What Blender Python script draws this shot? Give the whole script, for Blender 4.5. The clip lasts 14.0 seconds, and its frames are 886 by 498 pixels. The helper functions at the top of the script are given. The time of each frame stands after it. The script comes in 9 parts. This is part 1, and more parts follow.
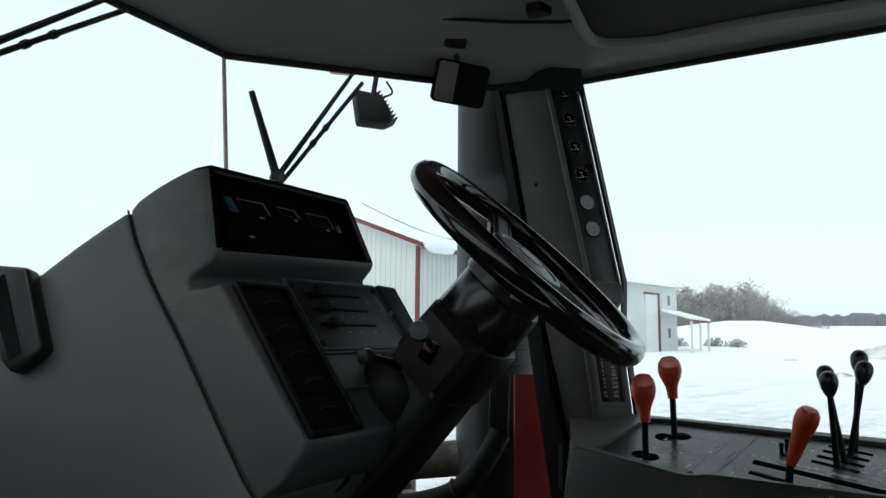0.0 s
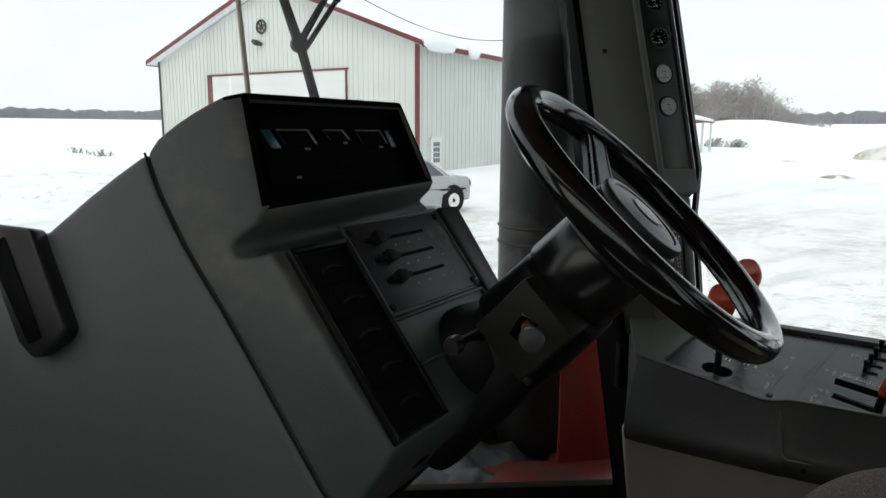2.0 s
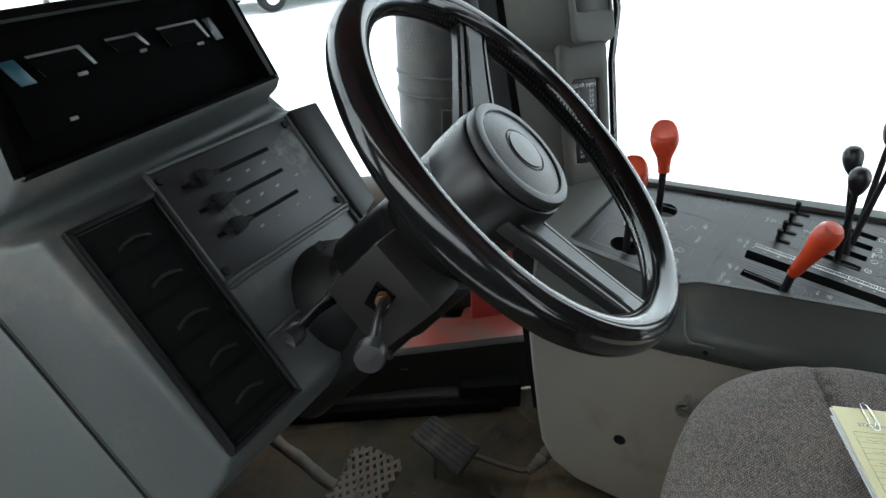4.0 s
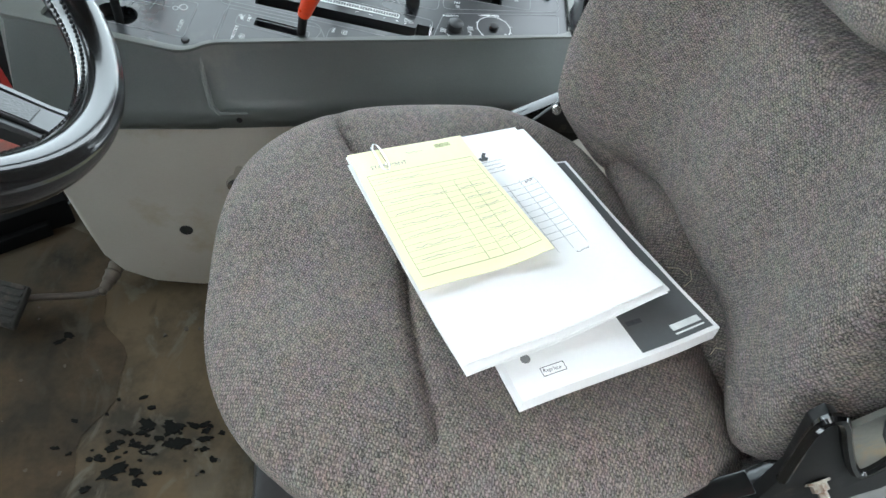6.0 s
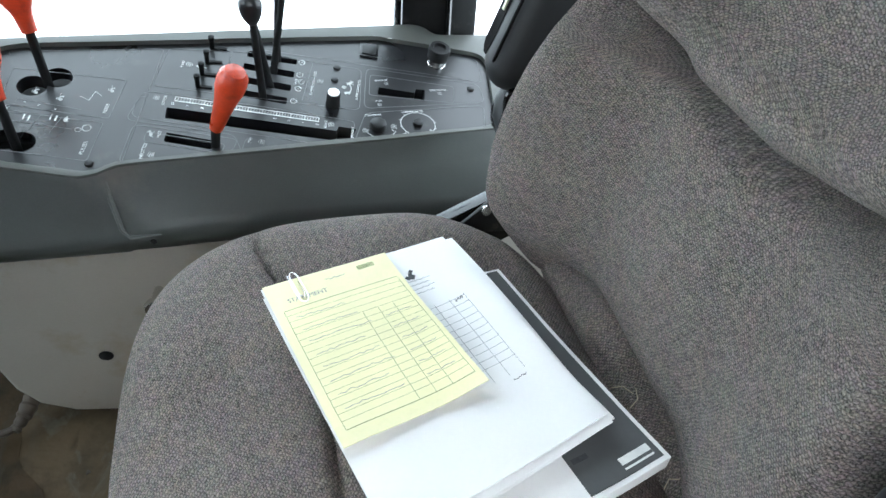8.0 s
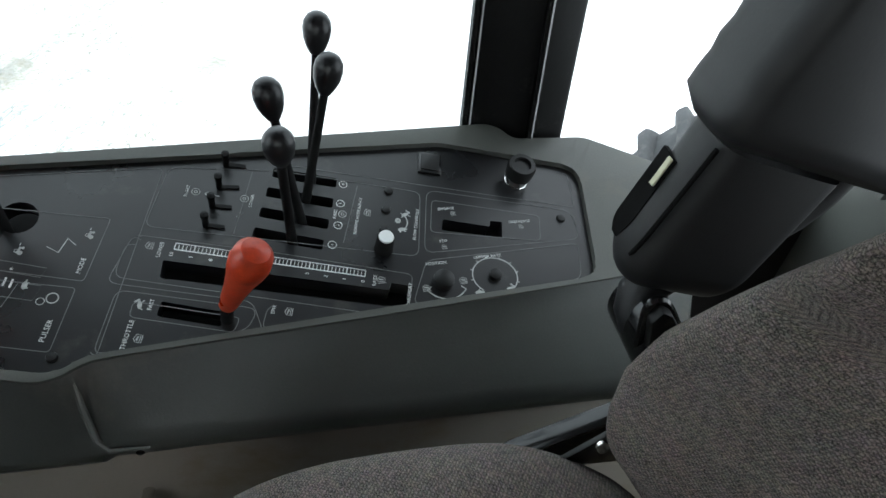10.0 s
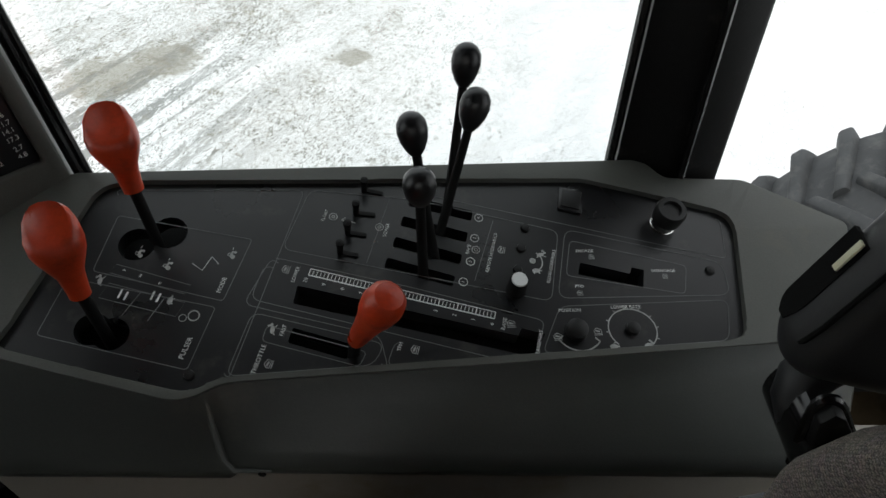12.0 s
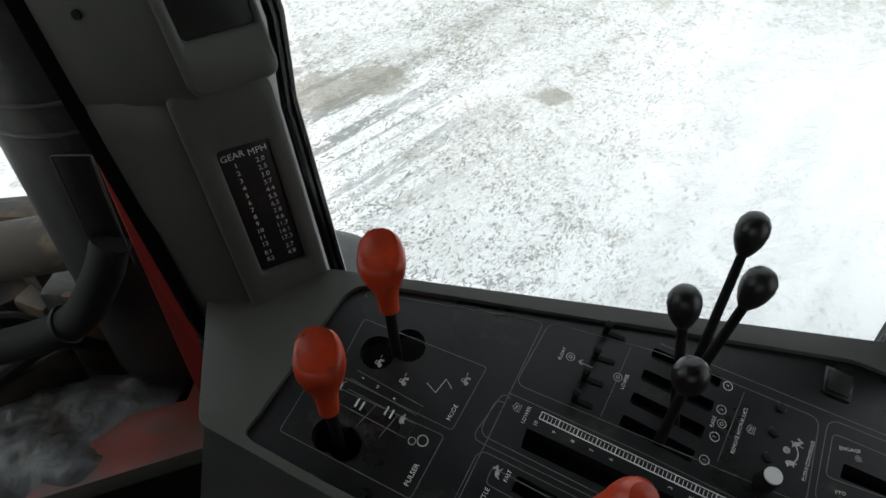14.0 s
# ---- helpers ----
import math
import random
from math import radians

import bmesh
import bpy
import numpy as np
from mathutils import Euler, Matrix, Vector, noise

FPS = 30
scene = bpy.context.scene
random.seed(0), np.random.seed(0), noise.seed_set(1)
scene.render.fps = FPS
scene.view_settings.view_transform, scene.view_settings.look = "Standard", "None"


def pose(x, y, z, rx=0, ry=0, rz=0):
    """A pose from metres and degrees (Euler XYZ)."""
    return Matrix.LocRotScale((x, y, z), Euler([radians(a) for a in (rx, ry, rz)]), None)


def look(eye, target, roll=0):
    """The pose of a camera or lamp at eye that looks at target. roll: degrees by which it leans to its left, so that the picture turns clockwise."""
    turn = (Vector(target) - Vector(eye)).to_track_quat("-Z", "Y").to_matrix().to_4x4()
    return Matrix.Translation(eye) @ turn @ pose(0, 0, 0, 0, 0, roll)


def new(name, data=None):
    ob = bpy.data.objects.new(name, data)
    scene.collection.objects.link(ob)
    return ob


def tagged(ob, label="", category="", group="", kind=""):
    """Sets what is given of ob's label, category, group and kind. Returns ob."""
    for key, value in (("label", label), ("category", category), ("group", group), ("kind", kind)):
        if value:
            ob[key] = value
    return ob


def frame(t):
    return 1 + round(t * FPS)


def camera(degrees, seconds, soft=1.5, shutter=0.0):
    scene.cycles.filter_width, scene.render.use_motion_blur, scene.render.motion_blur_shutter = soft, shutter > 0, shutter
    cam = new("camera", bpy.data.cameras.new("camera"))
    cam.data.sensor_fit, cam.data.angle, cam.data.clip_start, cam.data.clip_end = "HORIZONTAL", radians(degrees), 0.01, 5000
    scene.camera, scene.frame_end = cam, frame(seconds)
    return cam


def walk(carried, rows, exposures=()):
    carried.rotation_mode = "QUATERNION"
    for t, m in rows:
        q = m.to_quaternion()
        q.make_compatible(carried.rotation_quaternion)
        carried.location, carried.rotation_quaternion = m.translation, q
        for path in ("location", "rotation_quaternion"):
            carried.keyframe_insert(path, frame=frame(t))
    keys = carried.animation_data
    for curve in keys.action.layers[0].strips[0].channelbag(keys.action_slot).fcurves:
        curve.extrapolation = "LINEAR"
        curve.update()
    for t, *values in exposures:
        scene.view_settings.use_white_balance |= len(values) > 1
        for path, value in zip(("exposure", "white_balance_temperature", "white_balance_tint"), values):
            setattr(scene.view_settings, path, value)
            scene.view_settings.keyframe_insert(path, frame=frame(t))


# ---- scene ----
cam = camera(65.4, 14.0)
PATH = [
    (0, (0.189, 0.054, 0.698), (-0.873, 1.732, 0.938), 0.5),
    (0.3, (0.148, 0.053, 0.677), (-0.932, 1.73, 0.816), 1.0),
    (0.5, (0.156, 0.065, 0.686), (-0.898, 1.76, 0.807), -0.5),
    (1, (0.099, 0.1, 0.708), (-0.986, 1.78, 0.772), -0.3),
    (1.5, (0.033, 0.139, 0.789), (-1.063, 1.806, 0.656), 2.2),
    (2, (0.011, 0.138, 0.88), (-1.035, 1.808, 0.543), 0.4),
    (4.3, (-0.002, 0.368, 0.992), (-0.701, 1.929, -0.043), -0.3),
    (4.5, (0.006, 0.379, 0.99), (-0.553, 1.944, -0.123), 0.2),
    (5, (0.031, 0.425, 0.99), (-0.144, 1.976, -0.261), 1.3),
    (5.5, (0.062, 0.444, 0.99), (0.177, 1.908, -0.368), 4.4),
    (6, (0.087, 0.467, 0.966), (0.389, 1.808, -0.487), 7.7),
    (6.5, (0.115, 0.464, 0.965), (0.566, 1.761, -0.489), 9.7),
    (7, (0.124, 0.454, 0.966), (0.619, 1.758, -0.467), 9.5),
    (7.5, (0.116, 0.471, 0.991), (0.567, 1.88, -0.355), 6.7),
    (8, (0.13, 0.543, 0.986), (0.559, 1.973, -0.345), 6.0),
    (8.5, (0.13, 0.649, 0.97), (0.512, 2.059, -0.395), 5.5),
    (9, (0.126, 0.755, 0.974), (0.508, 2.168, -0.388), 6.8),
    (9.2, (0.123, 0.788, 0.977), (0.524, 2.201, -0.381), 7.2),
    (11.3, (0.139, 0.961, 0.995), (0.33, 2.347, -0.434), 3.6),
    (11.5, (0.136, 0.959, 0.995), (0.274, 2.35, -0.436), 2.9),
    (12, (0.117, 0.95, 1.002), (0.157, 2.365, -0.411), 2.0),
    (12.5, (0.103, 0.962, 1.013), (-0.005, 2.375, -0.399), -0.7),
    (13, (0.1, 0.995, 1.031), (-0.162, 2.363, -0.405), -2.5),
    (13.5, (0.071, 1.008, 1.054), (-0.282, 2.418, -0.32), -2.6),
    (14, (0.016, 1.041, 1.072), (-0.403, 2.435, -0.3), -1.3),
]
EXPOSURES = [
    (0.0, 0.25, 6000, 2.0), (1.0, 0.25, 6300, 5.0), (1.6, 0.25, 6500, 8.0), (2.2, 0.35, 6500, 8.0), (3.4, 1.5, 6200, 6.0), (4.5, 2.3, 6000, 4.0), (6.5, 3.18, 5850, 4.0), (7.2, 3.24, 5750, 4.5), (8.0, 2.85, 5750, 4.0), (9.2, 2.35, 5800, 4.0),
    (10.3, 1.1, 6200, 6.0), (11.3, 0.45, 6550, 9.0), (14.0, 0.42, 6450, 8.5),
]
walk(cam, [(t, look(eye, target, roll)) for t, eye, target, roll in PATH], EXPOSURES)

# ---- light ----
world = bpy.data.worlds.new("overcast_sky")
scene.world = world
world.use_nodes = True
wt = world.node_tree
wbg = wt.nodes["Background"]
sky = wt.nodes.new("ShaderNodeTexSky")
sky.sky_type = "NISHITA"
sky.sun_disc = False
sky.sun_elevation, sky.sun_rotation = radians(38), radians(200)
sky.air_density, sky.dust_density, sky.ozone_density = 1.0, 4.0, 1.0
veil = wt.nodes.new("ShaderNodeMix")
veil.data_type = "RGBA"
veil.inputs["Factor"].default_value = 0.82
wt.links.new(sky.outputs["Color"], veil.inputs[6])
veil.inputs[7].default_value = (10.0, 10.35, 10.5, 1)      # cloud cover
wt.links.new(veil.outputs[2], wbg.inputs["Color"])
wbg.inputs["Strength"].default_value = 0.105
sun = new("sun", bpy.data.lights.new("sun", "SUN"))
sun.data.energy, sun.data.angle, sun.data.color = 0.8, radians(30), (1.0, 0.97, 0.93)
sun.matrix_world = look((4, -9, 12), (0, 0, 0))

# ---- tools ----
V = Vector
ORIGIN = {}


def thing(name, at, label, category, group="", kind=""):
    ob = new(name)
    ob.empty_display_size = 0.05
    ob.location = at
    ORIGIN[ob.name] = V(at)
    return tagged(ob, label, category, group, kind)


def mesh_object(name, bm, material, parent=None, angle=38):
    o = ORIGIN.get(parent.name, V((0, 0, 0))) if parent else V((0, 0, 0))
    bmesh.ops.recalc_face_normals(bm, faces=bm.faces)
    bm.transform(Matrix.Translation(-o))
    me = bpy.data.meshes.new(name)
    bm.to_mesh(me)
    bm.free()
    me.polygons.foreach_set("use_smooth", [True] * len(me.polygons))
    me.set_sharp_from_angle(angle=radians(angle))
    me.materials.append(material)
    ob = new(name, me)
    if parent:
        ob.parent = parent
        ORIGIN[ob.name] = o
    return ob


def part(name, bm, material, parent, label="", angle=38):
    ob = mesh_object(name, bm, material, parent, angle)
    return tagged(ob, label)


def solid(name, bm, material, label, category, group="", kind="", angle=38, at=None):
    """A thing that is one mesh."""
    if at is not None:
        bm.transform(Matrix.Translation(-V(at)))
    ob = mesh_object(name, bm, material, None, angle)
    if at is not None:
        ob.location = at
    ORIGIN[ob.name] = V(at) if at is not None else V((0, 0, 0))
    return tagged(ob, label, category, group, kind)


def B():
    return bmesh.new()


def add_box(bm, c, s, m=None, bevel=0.0, seg=2):
    tmp = bmesh.new()
    bmesh.ops.create_cube(tmp, size=1.0, matrix=Matrix.Diagonal((*s, 1)))
    if bevel:
        bmesh.ops.bevel(tmp, geom=list(tmp.edges), offset=bevel, segments=seg, profile=0.5, affect="EDGES")
    tmp.transform(Matrix.Translation(c) @ (m or Matrix()))
    merge(bm, tmp)
    return bm


def merge(bm, tmp):
    new_verts = [bm.verts.new(v.co) for v in tmp.verts]
    tmp.verts.index_update()
    for f in tmp.faces:
        bm.faces.new([new_verts[v.index] for v in f.verts])
    tmp.free()


def prism(bm, pts, d, bevel=0.0, seg=2):
    tmp = bmesh.new()
    lo = [tmp.verts.new(V(p)) for p in pts]
    hi = [tmp.verts.new(V(p) + V(d)) for p in pts]
    n = len(pts)
    tmp.faces.new(lo)
    tmp.faces.new(hi[::-1])
    for i in range(n):
        tmp.faces.new((lo[i], hi[i], hi[(i + 1) % n], lo[(i + 1) % n]))
    if bevel:
        bmesh.ops.recalc_face_normals(tmp, faces=tmp.faces)
        edges = [e for e in tmp.edges if e.calc_face_angle(0) > 0.4]
        bmesh.ops.bevel(tmp, geom=edges, offset=bevel, segments=seg, profile=0.5, affect="EDGES", clamp_overlap=True)
    merge(bm, tmp)
    return bm


def loft(bm, rings, closed=True, caps=True):
    rows = [[bm.verts.new(V(p)) for p in ring] for ring in rings]
    n = len(rows[0])
    for a, b in zip(rows, rows[1:]):
        for i in range(n if closed else n - 1):
            j = (i + 1) % n
            bm.faces.new((a[i], a[j], b[j], b[i]))
    if caps and closed:
        bm.faces.new(rows[0][::-1])
        bm.faces.new(rows[-1])
    return bm


def frame_of(d):
    d = V(d).normalized()
    a = d.orthogonal().normalized()
    return a, d.cross(a)


def tube(bm, path, r, seg=12):
    path = [V(p) for p in path]
    radii = r if isinstance(r, (list, tuple)) else [r] * len(path)
    a = None
    rings = []
    for i, p in enumerate(path):
        d = (path[min(i + 1, len(path) - 1)] - path[max(i - 1, 0)]).normalized()
        a = frame_of(d)[0] if a is None else (a - d * a.dot(d)).normalized()
        b = d.cross(a)
        rings.append([p + radii[i] * (math.cos(q) * a + math.sin(q) * b) for q in (2 * math.pi * k / seg for k in range(seg))])
    return loft(bm, rings)


def lathe(bm, profile, base, axis, seg=32):
    """profile: (radius, height along the axis) pairs."""
    d = V(axis).normalized()
    a, b = frame_of(d)
    base = V(base)
    rings = [[base + d * h + max(r, 1e-4) * (math.cos(q) * a + math.sin(q) * b) for q in (2 * math.pi * k / seg for k in range(seg))] for r, h in profile]
    return loft(bm, rings)


def ring(bm, centre, axis, radius, r, seg=64, sides=14, flat=1.0):
    d = V(axis).normalized()
    a, b = frame_of(d)
    rows = []
    for k in range(seg):
        q = 2 * math.pi * k / seg
        out = math.cos(q) * a + math.sin(q) * b
        rows.append([bm.verts.new(V(centre) + out * (radius + r * math.cos(s)) + d * r * flat * math.sin(s)) for s in (2 * math.pi * j / sides for j in range(sides))])
    for k in range(seg):
        A, C = rows[k], rows[(k + 1) % seg]
        for j in range(sides):
            bm.faces.new((A[j], A[(j + 1) % sides], C[(j + 1) % sides], C[j]))
    return bm


def spline(pts, n=8):
    """A smooth path through the points."""
    pts = [V(p) for p in pts]
    ext = [2 * pts[0] - pts[1]] + pts + [2 * pts[-1] - pts[-2]]
    out = []
    for i in range(1, len(ext) - 2):
        p0, p1, p2, p3 = ext[i - 1 : i + 3]
        for k in range(n):
            t = k / n
            out.append(0.5 * (2 * p1 + (p2 - p0) * t + (2 * p0 - 5 * p1 + 4 * p2 - p3) * t * t + (3 * p1 - p0 - 3 * p2 + p3) * t**3))
    return out + [pts[-1]]


def ribbon(bm, pts, width, n, lift=0.0, closed=False):
    """A thin flat line on a surface with normal n."""
    n = V(n).normalized()
    pts = [V(p) + n * lift for p in pts]
    m = len(pts)
    pairs = []
    for i, p in enumerate(pts):
        a = pts[(i - 1) % m] if closed or i else pts[0]
        b = pts[(i + 1) % m] if closed or i < m - 1 else pts[-1]
        side = n.cross((b - a).normalized()) * width / 2
        pairs.append((bm.verts.new(p - side), bm.verts.new(p + side)))
    for i in range(m if closed else m - 1):
        (a, b), (c, d) = pairs[i], pairs[(i + 1) % m]
        bm.faces.new((a, c, d, b))
    return bm


def text_into(bm, words, size, at, right, n, align="CENTER"):
    """Flat lettering: right is the reading direction, n faces the reader."""
    cu = bpy.data.curves.new("lettering", "FONT")
    cu.body, cu.size, cu.align_x, cu.align_y = words, size, align, "CENTER"
    cu.resolution_u = 2
    ob = bpy.data.objects.new("lettering", cu)
    scene.collection.objects.link(ob)
    me = bpy.data.meshes.new_from_object(ob.evaluated_get(bpy.context.evaluated_depsgraph_get()))
    x, z = V(right).normalized(), V(n).normalized()
    y = z.cross(x)
    m = Matrix((x, y, z)).transposed().to_4x4()
    m.translation = V(at)
    vs = [bm.verts.new(m @ v.co) for v in me.vertices]
    for f in me.polygons:
        try:
            bm.faces.new([vs[i] for i in f.vertices])
        except ValueError:
            pass
    bpy.data.objects.remove(ob)
    bpy.data.curves.remove(cu)
    bpy.data.meshes.remove(me)
    return bm


def smooth_step(a, b, x):
    t = min(max((x - a) / (b - a), 0), 1)
    return t * t * (3 - 2 * t)


# ---- materials ----
def mat(name, color, rough=0.5, metal=0.0, vary=0.12, big=6.0, fine=220.0, bump=0.15, depth=0.0006, dirt=None, dirt_amount=0.0, dirt_scale=5.0, spec=0.5, dots=None, random_tint=0.0):
    """A surface with large blotches, fine grain with relief, and optional dirt."""
    m = bpy.data.materials.new(name)
    m.use_nodes = True
    nt = m.node_tree
    p = nt.nodes["Principled BSDF"]
    co = nt.nodes.new("ShaderNodeTexCoord")
    n1 = nt.nodes.new("ShaderNodeTexNoise")
    n1.inputs["Scale"].default_value, n1.inputs["Detail"].default_value = big, 5
    n2 = nt.nodes.new("ShaderNodeTexNoise")
    n2.inputs["Scale"].default_value, n2.inputs["Detail"].default_value = fine, 3
    for n in (n1, n2):
        nt.links.new(co.outputs["Object"], n.inputs["Vector"])
    def ramp(src, lo, hi, a, b):
        r = nt.nodes.new("ShaderNodeMapRange")
        r.inputs[1].default_value, r.inputs[2].default_value, r.inputs[3].default_value, r.inputs[4].default_value = lo, hi, a, b
        nt.links.new(src, r.inputs[0])
        return r.outputs[0]
    def mix(fac, a, b):
        x = nt.nodes.new("ShaderNodeMix")
        x.data_type = "RGBA"
        nt.links.new(fac, x.inputs["Factor"])
        for i, v in ((6, a), (7, b)):
            if isinstance(v, tuple):
                x.inputs[i].default_value = (*v, 1)
            else:
                nt.links.new(v, x.inputs[i])
        return x.outputs[2]
    lo = tuple(c * (1 - vary) for c in color)
    hi = tuple(min(c * (1 + vary), 0.95) for c in color)
    col = mix(ramp(n1.outputs["Fac"], 0.3, 0.7, 0, 1), lo, hi)
    lo2 = mix(ramp(n2.outputs["Fac"], 0.3, 0.7, 0, 0.5 * min(1, vary * 3)), col, tuple(c * 0.6 for c in color))
    col = lo2
    if dirt:
        n3 = nt.nodes.new("ShaderNodeTexNoise")
        n3.inputs["Scale"].default_value, n3.inputs["Detail"].default_value, n3.inputs["Roughness"].default_value = dirt_scale, 8, 0.65
        nt.links.new(co.outputs["Object"], n3.inputs["Vector"])
        col = mix(ramp(n3.outputs["Fac"], 0.62 - 0.3 * dirt_amount, 0.78 - 0.3 * dirt_amount, 0, 1), col, dirt)
    if dots:
        vo = nt.nodes.new("ShaderNodeTexVoronoi")
        vo.inputs["Scale"].default_value = dots[1]
        nt.links.new(co.outputs["Object"], vo.inputs["Vector"])
        col = mix(ramp(vo.outputs["Distance"], 0.05, 0.12, 1, 0), col, dots[0])
    nt.links.new(col, p.inputs["Base Color"])
    nt.links.new(ramp(n1.outputs["Fac"], 0.3, 0.7, max(rough - 0.08, 0.02), min(rough + 0.08, 1)), p.inputs["Roughness"])
    p.inputs["Metallic"].default_value = metal
    p.inputs["Specular IOR Level"].default_value = spec
    if bump:
        bp = nt.nodes.new("ShaderNodeBump")
        bp.inputs["Strength"].default_value, bp.inputs["Distance"].default_value = bump, depth
        nt.links.new(n2.outputs["Fac"], bp.inputs["Height"])
        nt.links.new(bp.outputs["Normal"], p.inputs["Normal"])
    return m


def fabric(name, dark, light):
    """Woven upholstery: staggered rows of short thick yarns, each of its own lightness."""
    m = bpy.data.materials.new(name)
    m.use_nodes = True
    nt = m.node_tree
    p = nt.nodes["Principled BSDF"]
    co = nt.nodes.new("ShaderNodeTexCoord")
    def op(kind, a, b=0.0):
        x = nt.nodes.new("ShaderNodeMath")
        x.operation = kind
        for i, v in enumerate((a, b)):
            if isinstance(v, float):
                x.inputs[i].default_value = v
            else:
                nt.links.new(v, x.inputs[i])
        return x.outputs[0]
    def noise_of(scale, detail):
        n = nt.nodes.new("ShaderNodeTexNoise")
        n.inputs["Scale"].default_value, n.inputs["Detail"].default_value = scale, detail
        nt.links.new(co.outputs["Object"], n.inputs["Vector"])
        return n.outputs["Fac"]
    xyz = nt.nodes.new("ShaderNodeSeparateXYZ")
    nt.links.new(co.outputs["UV"], xyz.inputs[0])
    sag = op("MULTIPLY", op("SUBTRACT", noise_of(9, 2), 0.5), 0.010)
    loose = op("MULTIPLY", op("SUBTRACT", noise_of(330, 2), 0.5), 0.0052)
    along = op("ADD", op("ADD", xyz.outputs[0], op("MULTIPLY", xyz.outputs[1], 0.22)), op("ADD", sag, loose))
    across = op("ADD", xyz.outputs[1], op("ADD", sag, loose))
    row = op("DIVIDE", along, 0.0023)
    rowi = op("FLOOR", row)
    colm = op("ADD", op("DIVIDE", across, 0.0040), op("MULTIPLY", rowi, 0.37))
    coli = op("FLOOR", colm)
    bead = op("MULTIPLY", op("SINE", op("MULTIPLY", op("FRACT", row), math.pi)), op("SINE", op("MULTIPLY", op("FRACT", colm), math.pi)))
    cell = nt.nodes.new("ShaderNodeCombineXYZ")
    nt.links.new(rowi, cell.inputs[0])
    nt.links.new(coli, cell.inputs[1])
    wn = nt.nodes.new("ShaderNodeTexWhiteNoise")
    wn.noise_dimensions = "2D"
    nt.links.new(cell.outputs[0], wn.inputs["Vector"])
    fuzz = op("SUBTRACT", noise_of(1150, 3), 0.5)
    wear = op("SUBTRACT", noise_of(7, 4), 0.5)
    height = op("ADD", op("MULTIPLY", op("POWER", bead, 1.4), 0.75), op("MULTIPLY", fuzz, 1.9))
    fleck = op("MULTIPLY", op("SUBTRACT", wn.outputs["Value"], 0.5), 0.30)
    r = nt.nodes.new("ShaderNodeMapRange")
    r.inputs[1].default_value, r.inputs[2].default_value = -0.32, 1.12
    nt.links.new(op("ADD", op("ADD", height, fleck), op("MULTIPLY", wear, 0.35)), r.inputs[0])
    x = nt.nodes.new("ShaderNodeMix")
    x.data_type = "RGBA"
    nt.links.new(r.outputs[0], x.inputs["Factor"])
    x.inputs[6].default_value, x.inputs[7].default_value = (*dark, 1), (*light, 1)
    tint = nt.nodes.new("ShaderNodeMix")
    tint.data_type = "RGBA"
    tint.blend_type = "SOFT_LIGHT"
    tint.inputs["Factor"].default_value = 0.07
    nt.links.new(x.outputs[2], tint.inputs[6])
    nt.links.new(wn.outputs["Color"], tint.inputs[7])
    worn = nt.nodes.new("ShaderNodeTexNoise")
    worn.inputs["Scale"].default_value, worn.inputs["Detail"].default_value = 34, 6
    nt.links.new(co.outputs["Object"], worn.inputs["Vector"])
    hue = nt.nodes.new("ShaderNodeMix")
    hue.data_type = "RGBA"
    hue.blend_type = "OVERLAY"
    hue.inputs["Factor"].default_value = 0.13
    nt.links.new(tint.outputs[2], hue.inputs[6])
    nt.links.new(worn.outputs["Color"], hue.inputs[7])
    nt.links.new(hue.outputs[2], p.inputs["Base Color"])
    p.inputs["Roughness"].default_value = 0.9
    p.inputs["Specular IOR Level"].default_value = 0.25
    p.inputs["Sheen Weight"].default_value = 0.04
    b = nt.nodes.new("ShaderNodeBump")
    b.inputs["Strength"].default_value, b.inputs["Distance"].default_value = 0.7, 0.0014
    nt.links.new(height, b.inputs["Height"])
    nt.links.new(b.outputs["Normal"], p.inputs["Normal"])
    return m


def glass_mat(name, tint=(0.955, 0.97, 0.967)):
    m = bpy.data.materials.new(name)
    m.use_nodes = True
    nt = m.node_tree
    nt.nodes.remove(nt.nodes["Principled BSDF"])
    t, g = nt.nodes.new("ShaderNodeBsdfTransparent"), nt.nodes.new("ShaderNodeBsdfGlossy")
    t.inputs["Color"].default_value = (*tint, 1)
    g.inputs["Roughness"].default_value = 0.02
    lw = nt.nodes.new("ShaderNodeLayerWeight")
    lw.inputs["Blend"].default_value = 0.5
    pw = nt.nodes.new("ShaderNodeMath")
    pw.operation = "POWER"
    nt.links.new(lw.outputs["Facing"], pw.inputs[0])
    pw.inputs[1].default_value = 5.0
    f = nt.nodes.new("ShaderNodeMapRange")
    f.inputs[3].default_value, f.inputs[4].default_value = 0.02, 0.75
    nt.links.new(pw.outputs[0], f.inputs[0])
    x = nt.nodes.new("ShaderNodeMixShader")
    nt.links.new(f.outputs[0], x.inputs[0])
    nt.links.new(t.outputs[0], x.inputs[1])
    nt.links.new(g.outputs[0], x.inputs[2])
    nt.links.new(x.outputs[0], nt.nodes["Material Output"].inputs["Surface"])
    return m


